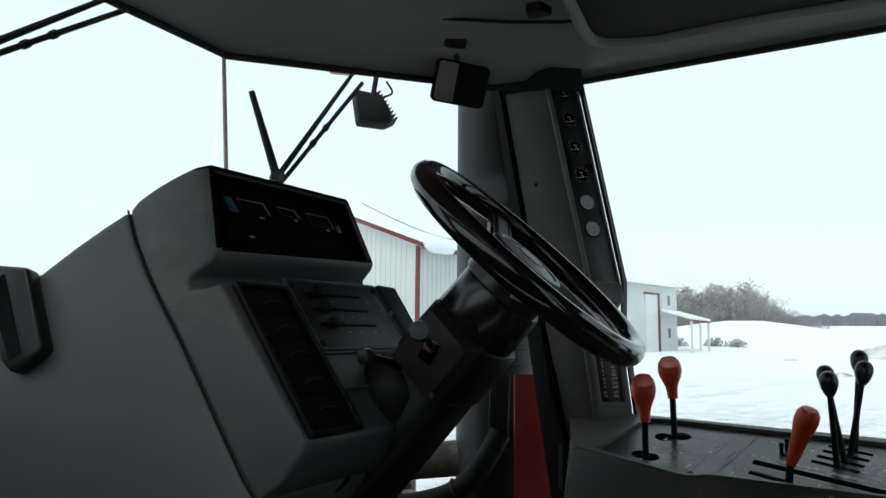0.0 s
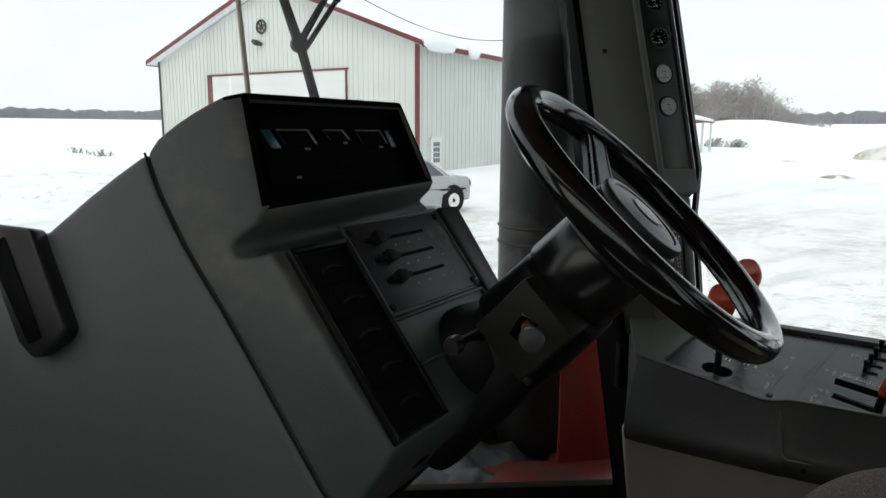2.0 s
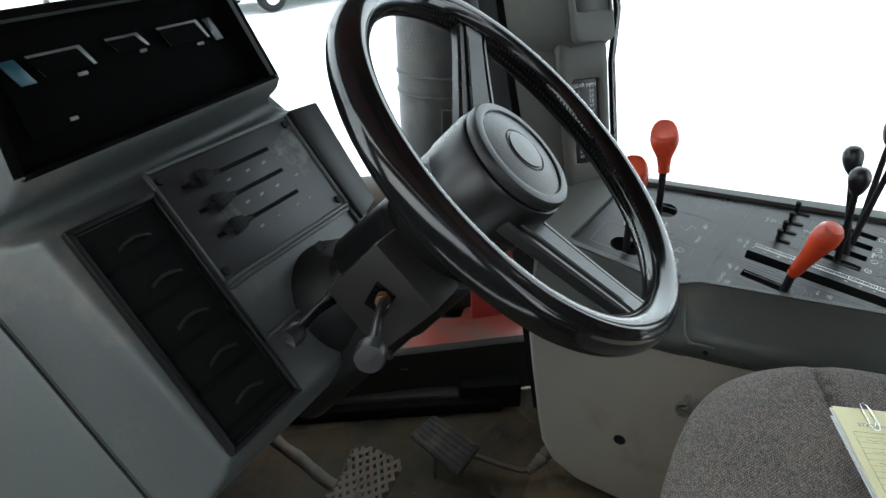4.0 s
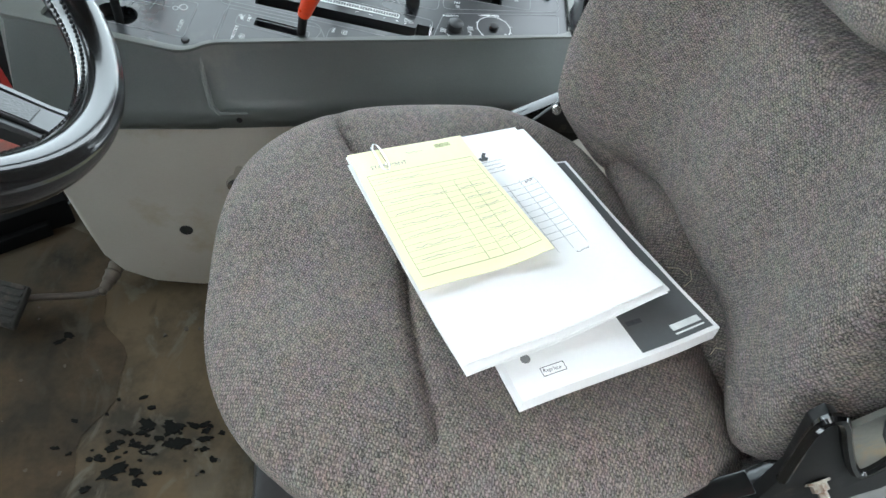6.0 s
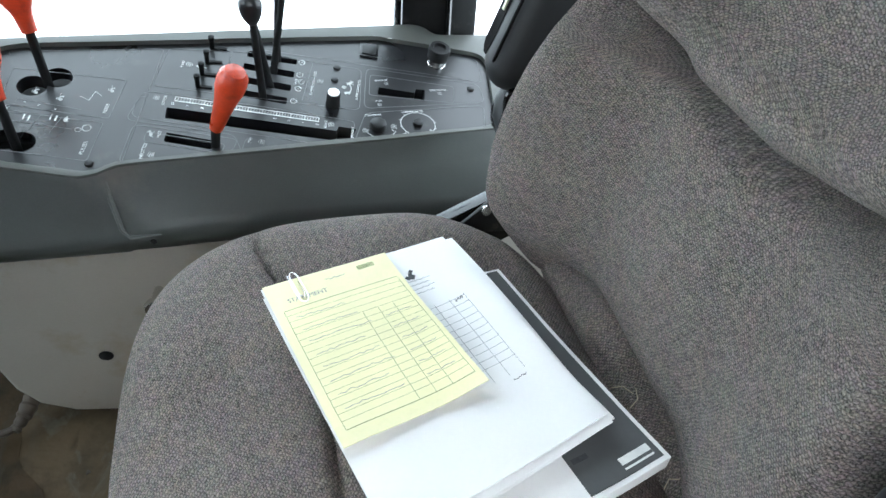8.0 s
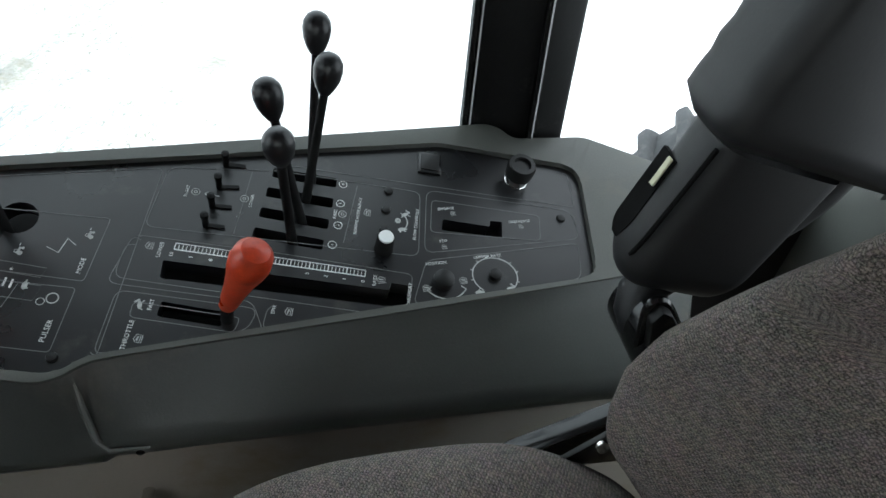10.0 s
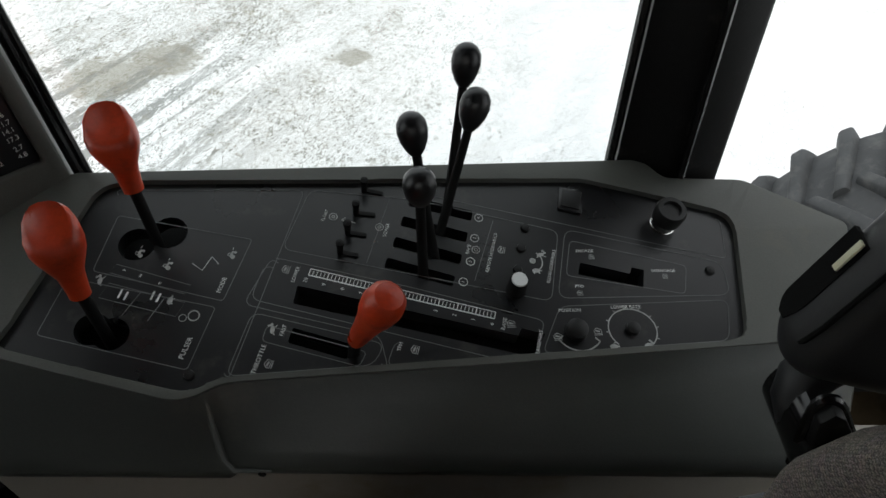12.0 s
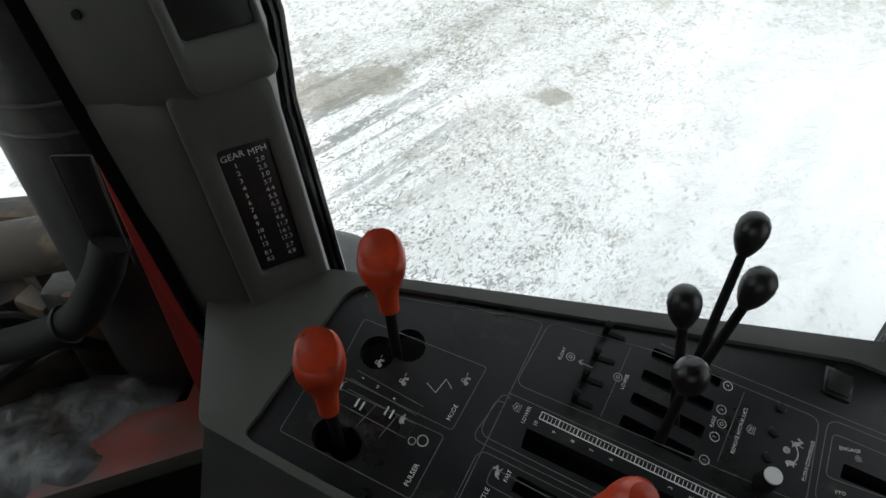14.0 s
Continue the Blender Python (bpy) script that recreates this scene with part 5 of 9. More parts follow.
for k in range(5):
    s = 0.030 + 0.0405 * k
    bm = B()
    prism(bm, [face(0.656, s - 0.013, 0.0016), face(0.727, s - 0.013, 0.0016), face(0.727, s - 0.009, 0.0050), face(0.656, s - 0.009, 0.0050)], FN * 0.0010)
    part("louvre", bm, M_SLOT, vent, "black air vent louvre")
    bm = B()
    row = [(0.676 + 0.0042 * i + 0.003 * (k % 2), s + 0.002 + 0.0042 * math.sin(math.pi * i / 8)) for i in range(9)]
    prism(bm, [face(y, a, 0.004) for y, a in row] + [face(y, a + 0.003, 0.004) for y, a in row[::-1]], FN * 0.0035)
    part("louvre_tab", bm, M_TAB, vent, "small curved black louvre tab")
bm = face_frame(B(), 0.741, 0.946, 0.122, 0.248, 0.0045, 0.005)
part("slider_frame", bm, M_DASH, dash)
bm = B()
prism(bm, [face(0.7455, 0.1265, 0.0006), face(0.9415, 0.1265, 0.0006), face(0.9415, 0.2435, 0.0006), face(0.7455, 0.2435, 0.0006)], FN * 0.002, 0.0006)
hp = part("heater_panel", bm, mat("scuffed_dark_panel", (0.017, 0.018, 0.020), 0.5, vary=0.2, fine=300, bump=0.1, dirt=(0.14, 0.14, 0.13), dirt_amount=0.12, dirt_scale=14), dash, "scuffed dark heater panel with three sliders")
for s in (0.220, 0.193, 0.165):
    bm = B()
    prism(bm, [face(0.768, s - 0.0022, 0.0027), face(0.891, s - 0.0022, 0.0027), face(0.891, s + 0.0022, 0.0027), face(0.768, s + 0.0022, 0.0027)], FN * 0.0006)
    sl = part("slider_track", bm, M_SLOT, hp, "black slider slot")
    bm = B()
    prism(bm, [face(0.786, s - 0.009, 0.003), face(0.800, s - 0.006, 0.003), face(0.800, s + 0.006, 0.003), face(0.786, s + 0.009, 0.003)], FN * 0.011, 0.002)
    prism(bm, [face(0.777, s - 0.003, 0.003), face(0.812, s - 0.003, 0.003), face(0.812, s + 0.003, 0.003), face(0.777, s + 0.003, 0.003)], FN * 0.007, 0.001)
    part("slider_knob", bm, M_MATT, sl, "black slider knob")
for y, s in ((0.752, 0.235), (0.935, 0.236), (0.752, 0.134), (0.935, 0.134)):
    bm = B()
    lathe(bm, [(0.0, 0.0025), (0.0048, 0.0025), (0.0042, 0.005), (0.0, 0.0054)], face(y, s), FN, 12)
    part("screw", bm, M_MATT, hp)
bm = B()
r = random.Random(3)
for k in range(12):
    y, s = 0.82 + 0.026 * (k % 4) + r.uniform(-0.004, 0.004), (0.208, 0.180, 0.152)[k // 4]
    ribbon(bm, [face(y, s, 0.003), face(y + 0.006, s + 0.001, 0.003)], 0.0025, FN)
tagged(part("legend_bars", bm, M_LINE, hp, "tiny worn legends"), kind="stuff")
# dished recess under the sliders with a rounded boot
bm = face_frame(B(), 0.741, 0.946, 0.060, 0.121, 0.004, 0.004)
part("recess_rim", bm, M_DASH, dash)
bm = B()
prism(bm, [face(0.948, 0.10, -0.002), face(0.985, 0.11, -0.002), face(0.999, 0.245, -0.002), face(0.950, 0.248, -0.002)], FN * 0.010, 0.003)
part("end_cover", bm, M_BLACK, dash, "black end cover of the fascia")
bm = B()
lathe(bm, [(0.0, 0.075), (0.030, 0.07), (0.052, 0.05), (0.062, 0.02), (0.066, -0.01)], face(0.855, 0.045, -0.01), FN, 32)
part("column_boot", bm, M_VENT, dash, "black rubber steering column boot")
# wiring hanging under the fascia
bm = B()
tube(bm, spline([(-0.41, 0.775, 0.55), (-0.40, 0.765, 0.515), (-0.415, 0.755, 0.495), (-0.44, 0.765, 0.49), (-0.455, 0.785, 0.53)], 8), 0.0024, 8)
tube(bm, spline([(-0.42, 0.79, 0.54), (-0.412, 0.785, 0.505), (-0.44, 0.785, 0.49), (-0.47, 0.81, 0.53)], 8), 0.0018, 8)
part("wiring", bm, M_MATT, dash, "loose black wires")

# ---- steering column and wheel ----
WC = V((-0.1935, 0.8763, 0.7932))
WN = V((0.687, 0.051, 0.724)).normalized()
WA = V((0.7254, 0.0, -0.6883))
WB = V((-0.0351, 0.9981, -0.0370))
AX = -WN
sc = thing("steering_column", WC + AX * 0.45, "black steering column with stacked plastic shrouds", "steering column")
def shroud(h0, h1, wide0, wide1, deep0, deep1, off=0.0):
    """A boxy housing along the column, heights measured down from the wheel."""
    rings = []
    for h, a, b in ((h0, wide0, deep0), (h0 + 0.004, wide0 + 0.003, deep0 + 0.003), (h1 - 0.004, wide1 + 0.003, deep1 + 0.003), (h1, wide1, deep1)):
        c = WC + AX * h + WA * off
        rg = []
        for k in range(28):
            q = 2 * math.pi * k / 28
            x, y = math.cos(q), math.sin(q)
            rg.append(c + WA * b * math.copysign(abs(x) ** 0.55, x) + WB * a * math.copysign(abs(y) ** 0.55, y))
        rings.append(rg)
    bm = B()
    loft(bm, rings)
    return bm
bm = B()
lathe(bm, [(0.050, 0.054), (0.0575, 0.056), (0.0590, 0.060), (0.0610, 0.118), (0.058, 0.124), (0.0, 0.124)], WC, AX, 40)
part("upper_collar", bm, M_HUB, sc, "round black upper collar")
part("switch_shroud", shroud(0.118, 0.205, 0.058, 0.055, 0.056, 0.060, 0.004), M_COLUMN, sc, "black switch housing")
part("lower_shroud", shroud(0.20, 0.40, 0.050, 0.055, 0.055, 0.062, 0.006), M_COLUMN, sc, "black lower column shroud")
bm = B()
tube(bm, [WC + AX * 0.38, WC + AX * 0.52, WC + AX * 0.60 + V((-0.02, 0, -0.05))], [0.05, 0.055, 0.05], 20)
part("column_tube", bm, M_MATT, sc)
# slotted key lever, and the indicator stalk
GN = V((-0.05, -0.99, 0.10)).normalized()
bm = B()
add_box(bm, (-0.292, 0.805, 0.672), (0.085, 0.052, 0.078), Matrix.Rotation(radians(-46), 4, "Y"), 0.004)
gate = part("lever_gate", bm, mat("dusty_column_cover", (0.018, 0.0172, 0.0155), 0.6, vary=0.3, big=20, fine=300, bump=0.15, spec=0.25), sc, "black side cover with a lever slot")
bm = B()
add_box(bm, (-0.289, 0.7785, 0.675), (0.030, 0.003, 0.022), Matrix.Rotation(radians(-60), 4, "Y"), 0.001)
part("slot", bm, M_SCREEN, gate, "dark lever slot")
bm = B()
tube(bm, [(-0.287, 0.785, 0.678), (-0.281, 0.768, 0.680)], [0.007, 0.006], 12)
part("stub", bm, mat("rusty_steel", (0.16, 0.07, 0.035), 0.75, 0.3, vary=0.4, big=60, fine=300, bump=0.4), gate, "rusty lever stub")
bm = B()
tube(bm, [(-0.281, 0.772, 0.680), (-0.262, 0.733, 0.690), (-0.240, 0.690, 0.697)], [0.0045, 0.0038, 0.0050], 12)
lev = part("tilt_lever", bm, M_DARKSTEEL, sc, "dark steel tilt lever")
bm = B()
lathe(bm, [(0.0, -0.010), (0.0095, -0.009), (0.0115, -0.004), (0.0118, 0.007), (0.0105, 0.011), (0.0, 0.0125)], (-0.236, 0.681, 0.698), (0.42, -0.88, 0.2), 24)
part("knob", bm, M_DARKSTEEL, lev, "round dark knob")
bm = B()
tube(bm, [(-0.35, 0.80, 0.655), (-0.342, 0.755, 0.663), (-0.333, 0.716, 0.668)], [0.008, 0.0045, 0.0050], 10)
st = part("indicator_stalk", bm, M_COLUMN, sc)
bm = B()
lathe(bm, [(0.0, 0.0), (0.009, 0.001), (0.0105, 0.008), (0.009, 0.016), (0.0, 0.018)], (-0.332, 0.717, 0.669), (0.0, -1, -0.05), 20)
part("knob", bm, M_DARKSTEEL, st, "round dark knob")
bm = B()
for y, z in ((0.768, 0.72), (0.772, 0.62)):
    lathe(bm, [(0.0, 0.0), (0.005, 0.0), (0.004, 0.003), (0.0, 0.0035)], (-0.33 + (0.70 - z) * 0.6, y + 0.004, z), GN, 10)
part("screw", bm, M_DARKSTEEL, gate)

# the wheel itself sits a little askew on the column
WC = V((-0.1946, 0.8662, 0.7944))
WN = V((0.6824, 0.0910, 0.7253)).normalized()
WA = V((0.7283, 0.0004, -0.6853))
WB = V((-0.0627, 0.9958, -0.0660))
sw = thing("steering_wheel", WC, "glossy black two-spoke steering wheel with a round horn pad", "steering wheel")
bm = B()
rows = []
for k in range(120):
    q = 2 * math.pi * k / 120
    d = WA * math.cos(q) + WB * math.sin(q)
    row = []
    for j in range(40):
        a = 2 * math.pi * j / 40
        groove = 0.0011 * math.exp(-((math.degrees(a) - 62) / 7) ** 2) + 0.0011 * math.exp(-((math.degrees(a) - 300) / 7) ** 2)
        rr = 0.0150 - groove
        row.append(bm.verts.new(WC + d * (0.1745 + rr * math.cos(a)) + WN * (rr * 1.12 * math.sin(a))))
    rows.append(row)
for k in range(120):
    A, C = rows[k], rows[(k + 1) % 120]
    for j in range(40):
        bm.faces.new((A[j], A[(j + 1) % 40], C[(j + 1) % 40], C[j]))
rim = part("rim", bm, M_GLOSS, sw, "glossy black rim")
bm = B()
for k in range(210):
    q = 2 * math.pi * k / 210
    d = WA * math.cos(q) + WB * math.sin(q)
    c = WC + d * (0.1745 - 0.0146)
    t = (WB * math.cos(q) - WA * math.sin(q))
    for side in (-1, 1):
        p = c + WN * (0.0045 * side)
        prism(bm, [p - t * 0.0016 - WN * 0.0010, p + t * 0.0004 - WN * 0.0010, p + t * 0.0016 + WN * 0.0010, p - t * 0.0004 + WN * 0.0010], -d * 0.0010)
tagged(part("stitching", bm, M_TAB, rim, "raised moulded stitching inside the rim"), kind="stuff")
bm = B()
HB = WC + WB * 0.003
lathe(bm, [(0.0, -0.056), (0.056, -0.056), (0.0580, -0.054), (0.0575, -0.014), (0.0560, -0.011), (0.0545, -0.0105), (0.0, -0.0105)], HB, WN, 48)
part("hub", bm, M_HUB, sw, "smooth black wheel hub")
bm = B()
lathe(bm, [(0.0, -0.0100), (0.0535, -0.0100), (0.0550, -0.0085), (0.0555, -0.003), (0.0535, 0.0005), (0.0490, 0.0018), (0.0455, 0.0012), (0.0440, -0.0006), (0.034, 0.0016), (0.0225, 0.0030), (0.0213, 0.0020), (0.0205, 0.0030), (0.010, 0.0040), (0.0, 0.0042)], HB, WN, 56)
part("horn_pad", bm, M_LEATHER, sw, "grained black horn pad with a raised rim")
bm = B()
lathe(bm, [(0.0, 0.0036), (0.0190, 0.0036), (0.0185, 0.0044), (0.0, 0.0052)], HB, WN, 36)
part("badge", bm, mat("dark_grey_badge", (0.034, 0.035, 0.035), 0.33, vary=0.1, bump=0.05), sw, "round dark grey hub badge")
for (a0, b0), (a1, b1) in (((0.034, -0.0175), (0.169, -0.0405)), ((-0.030, 0.026), (-0.132, 0.1145))):
    p0, p1 = WA * a0 + WB * b0 + WN * -0.037, WA * a1 + WB * b1 + WN * 0.003
    d = (p1 - p0).normalized()
    t = WN.cross(d).normalized()
    rings = []
    for u, w, th in ((0.0, 0.0265, 0.016), (0.3, 0.0235, 0.014), (0.6, 0.0205, 0.013), (0.82, 0.0190, 0.013), (0.93, 0.0205, 0.013), (1.0, 0.026, 0.014)):
        c = WC + p0.lerp(p1, u)
        prof = [(-1, -0.5), (-1, 0.1), (-0.94, 0.32), (-0.80, 0.34), (-0.76, 0.2), (-0.60, 0.2), (-0.56, 0.42), (0.50, 0.42), (0.54, 0.22), (0.68, 0.22), (0.72, 0.34), (0.92, 0.32), (1, 0.1), (1, -0.5), (0.7, -0.8), (-0.7, -0.8)]
        rings.append([c + t * w * a + WN * th * b for a, b in prof])
    bm = B()
    loft(bm, rings)
    sp = part("spoke", bm, M_HUB, sw, "grooved black spoke", angle=20)
    # grained inlay on the flat of the spoke
    bm = B()
    rings = []
    for u, w, th in ((0.14, 0.0252, 0.0150), (0.3, 0.0235, 0.014), (0.6, 0.0205, 0.013), (0.80, 0.0190, 0.013)):
        c = WC + p0.lerp(p1, u)
        rings.append([c + t * w * a + WN * (th * 0.42 + h) for a, h in ((-0.52, -0.001), (-0.50, 0.0008), (0.44, 0.0008), (0.46, -0.001))])
    loft(bm, rings)
    part("inlay", bm, M_LEATHER, sp, "grained black inlay")

# ---- pedals ----
br = thing("brake_pedal", (-0.49, 1.0, 0.0), "worn muddy pedal with a diamond-tread plate", "pedal")
PO = V((-0.4677, 0.9635, 0.1033))
PU = V((0.0368, 0.9631, 0.2665))
PV = V((-0.8762, -0.0971, 0.4721))
pn = V((0.4806, -0.2509, 0.8403))
FOOT = [(0.103, 0.0855), (0.115, 0.070), (0.126, 0.014), (0.124, 0.004), (0.114, -0.001), (0.004, 0.0), (-0.005, 0.006), (-0.010, 0.074), (-0.006, 0.083), (0.004, 0.085), (0.022, 0.080), (0.052, 0.082), (0.080, 0.088), (0.092, 0.089)]
def on_pad(u, v, h=0.0):
    return PO + PU * u + PV * v + pn * h
def on_foot(u, v, m=0.003):
    """Whether a spot lies on the foot-shaped pad, a margin inside its edge."""
    odd = False
    for (a, b), (c, d) in zip(FOOT, FOOT[1:] + FOOT[:1]):
        if (b > v) != (d > v) and u < a + (v - b) / (d - b) * (c - a):
            odd = not odd
        w = max(0.0, min(1.0, ((u - a) * (c - a) + (v - b) * (d - b)) / ((c - a) ** 2 + (d - b) ** 2)))
        if math.hypot(u - a - w * (c - a), v - b - w * (d - b)) < m:
            return False
    return odd
bm = B()
prism(bm, [on_pad(u, v) for u, v in FOOT], -pn * 0.009, 0.003, 2)
pad = part("pad", bm, mat("dirt_packed_steel", (0.020, 0.017, 0.013), 0.8, 0.1, vary=0.4, big=40, fine=150, bump=0.4), br, "dirt-packed steel pad with diamond tread")
bm = B()
def bar(u0, v0, u1, v1):
    a, b = on_pad(u0, v0), on_pad(u1, v1)
    e = (b - a).normalized().cross(pn) * 0.0033
    prism(bm, [a - e, b - e, b + e, a + e], pn * 0.0032, 0.0011, 1)
for turn in (0.62, -0.62):
    cu, cv = math.cos(turn), math.sin(turn)
    for k in range(-14, 15):
        run = []
        for j in range(-60, 61):
            u, v = 0.058 + 0.0024 * j * cu - 0.0118 * k * cv, 0.042 + 0.0024 * j * cv + 0.0118 * k * cu
            if on_foot(u, v):
                run.append((u, v))
        if len(run) > 3:
            bar(*run[0], *run[-1])
tagged(part("tread_grid", bm, M_PEDAL, pad, "raised diamond tread bars worn pale"), kind="stuff")
bm = B()
path = spline([(-0.500, 0.992, 0.118), (-0.535, 0.990, 0.130), (-0.575, 0.992, 0.142), (-0.620, 1.005, 0.146), (-0.70, 1.02, 0.160), (-0.80, 1.02, 0.26)], 6)
rnd = random.Random(8)
tube(bm, path, [0.017 - 0.006 * smooth_step(0, 9, k) + rnd.uniform(-0.001, 0.001) for k in range(len(path))], 12)
part("arm", bm, mat("muddy_pedal_arm", (0.052, 0.044, 0.034), 0.75, 0.1, vary=0.35, big=30, fine=120, bump=0.4, dirt=(0.085, 0.052, 0.028), dirt_amount=0.4, dirt_scale=30), br, "bent muddy steel pedal arm")
ac = thing("foot_throttle", (-0.45, 1.22, 0.0), "small ribbed rubber foot pedal on a bent rod", "pedal")
A4 = [V((-0.535, 1.215, 0.062)), V((-0.512, 1.275, 0.075)), V((-0.395, 1.235, 0.075)), V((-0.408, 1.168, 0.055))]
an = (A4[1] - A4[0]).cross(A4[3] - A4[0]).normalized()
an = an if an.z > 0 else -an
bm = B()
prism(bm, A4, -an * 0.014, 0.004, 3)
M_RUBPED = mat("dusty_rubber_pedal", (0.020, 0.0185, 0.016), 0.85, vary=0.3, fine=120, bump=0.4, spec=0.2, dirt=(0.050, 0.041, 0.030), dirt_amount=0.5, dirt_scale=25)
pad = part("pad", bm, M_RUBPED, ac, "ribbed rubber pad")
for k in range(6):
    u = (k + 0.55) / 6.1
    a, b = A4[0].lerp(A4[3], 0.04).lerp(A4[1].lerp(A4[2], 0.04), u), A4[0].lerp(A4[3], 0.96).lerp(A4[1].lerp(A4[2], 0.96), u)
    e = (A4[1] - A4[0]).normalized() * 0.0036
    bm = B()
    prism(bm, [a - e, b - e, b + e, a + e], an * 0.0028, 0.0012)
    part("rib", bm, M_RUBPED, pad)
bm = B()
tube(bm, spline([(-0.425, 1.225, 0.050), (-0.398, 1.243, 0.036), (-0.350, 1.252, 0.026), (-0.312, 1.258, 0.026), (-0.292, 1.285, 0.030)], 6), 0.0055, 10)
tube(bm, [(-0.47, 1.20, 0.05), (-0.468, 1.192, -0.002)], 0.0035, 8)
part("rod", bm, mat("brown_rusted_rod", (0.045, 0.034, 0.025), 0.7, 0.3, vary=0.4, big=40, fine=200, bump=0.3), ac, "bent steel rod")
bm = B()
tube(bm, spline([(-0.306, 1.256, 0.024), (-0.298, 1.276, 0.028), (-0.290, 1.298, 0.034), (-0.283, 1.322, 0.040), (-0.276, 1.345, 0.036)], 5), [0.006 + 0.0065 * min(1.0, k / 8) + 0.0014 * math.sin(k * 2.3) for k in range(21)], 14)
part("pivot_boot", bm, mat("dusty_brown_boot", (0.055, 0.043, 0.030), 0.85, vary=0.35, big=30, fine=120, bump=0.5), ac, "crumpled dusty brown boot over the pivot")

# ---- operator seat ----
def lay_cloth(bm, spots):
    """Give every vertex its place on the flat cloth, in metres."""
    layer = bm.loops.layers.uv.new("cloth")
    for f in bm.faces:
        for lp in f.loops:
            lp[layer].uv = spots[lp.vert]
def lay_rings(bm, rings):
    """Cloth places for a loft of rings: along the rings, and from ring to ring."""
    bm.verts.ensure_lookup_table()
    n, spots, up = len(rings[0]), {}, 0.0
    mid_j = n // 4
    for k, rg in enumerate(rings):
        if k:
            up += (rg[mid_j] - rings[k - 1][mid_j]).length
        a = 0.0
        for j, p in enumerate(rg):
            if j:
                a += (p - rg[j - 1]).length
            spots[bm.verts[k * n + j]] = (up, a)
    lay_cloth(bm, spots)
seat = thing("operator_seat", (0.25, 0.93, 0.0), "operator seat in worn grey woven fabric with folded-up armrests", "seat")
SC = V((0.20, 0.93))
def crease_x(y):
    return 0.155 - 0.06 * smooth_step(0.93, 1.15, y) + 0.004 * math.sin(20 * y)
def cushion_z(x, y, s):
    dx, dy = x - SC.x, (y - SC.y) / 0.265
    z = 0.474 + (0.010 if dy > 0 else 0.028) * abs(dy) ** 2.2 - 0.008 * math.exp(-((x - 0.28) / 0.12) ** 2 - dy * dy * 3)
    z -= 0.030 * smooth_step(-0.0, -0.30, dx - 0.02) * (1 - 0.3 * abs(dy))
    z -= 0.016 * smooth_step(0.27, 0.40, x) * smooth_step(0.86, 1.02, y) + 0.030 * smooth_step(0.375, 0.46, x)
    z -= 0.041 * max(0.0, (s - 0.72) / 0.28) ** 2.4
    z -= 0.013 * math.exp(-(abs(x - crease_x(y)) / 0.0052) ** 1.5) * (1 - smooth_step(0.86, 0.99, s))
    return z + 0.0018 * noise.noise(V((x * 9, y * 9, 1.3)))
bm = B()
NS, NR = 150, 56
def outline(k, s):
    q = 2 * math.pi * k / NS
    c, d = math.cos(q), math.sin(q)
    e = 2 / ((3.3 if d > 0 else 2.2) if c < 0 else 2.7 if d > 0 else 2.7 + 3.0 * abs(c * d) ** 0.5)
    return SC.x + s * (0.245 if c < 0 else 0.262) * math.copysign(abs(c) ** e, c), SC.y + s * 0.268 * math.copysign(abs(d) ** e, d)
top = bm.verts.new((SC.x, SC.y, cushion_z(SC.x, SC.y, 0)))
cloth = {top: (SC.x, SC.y)}
prev = None
for j in range(1, NR + 1):
    s = j / NR
    row = []
    for k in range(NS):
        x, y = outline(k, s)
        row.append(bm.verts.new((x, y, cushion_z(x, y, s))))
        cloth[row[-1]] = (x, y)
    for k in range(NS):
        if prev:
            bm.faces.new((prev[k], row[k], row[(k + 1) % NS], prev[(k + 1) % NS]))
        else:
            bm.faces.new((top, row[k], row[(k + 1) % NS]))
    prev = row
for s, k1 in ((1.004, 0.07), (1.003, 0.14), (0.995, 0.24), (0.974, 0.42), (0.95, 0.64), (0.925, 0.84), (0.89, 1.0)):
    row = []
    for k in range(NS):
        x, y = outline(k, s)
        edge = cushion_z(*outline(k, 1.0), 1.0)
        row.append(bm.verts.new((x, y, edge + (0.318 - edge) * k1)))
        x1, y1 = outline(k, 1.0)
        out = V((x1 - SC.x, y1 - SC.y)).normalized() * (edge - 0.318) * k1
        cloth[row[-1]] = (x1 + out.x, y1 + out.y)
    for k in range(NS):
        bm.faces.new((prev[k], row[k], row[(k + 1) % NS], prev[(k + 1) % NS]))
    prev = row
bm.faces.new(prev)
lay_cloth(bm, cloth)
cush = part("cushion", bm, M_SEAT, seat, "worn grey woven seat cushion", angle=80)
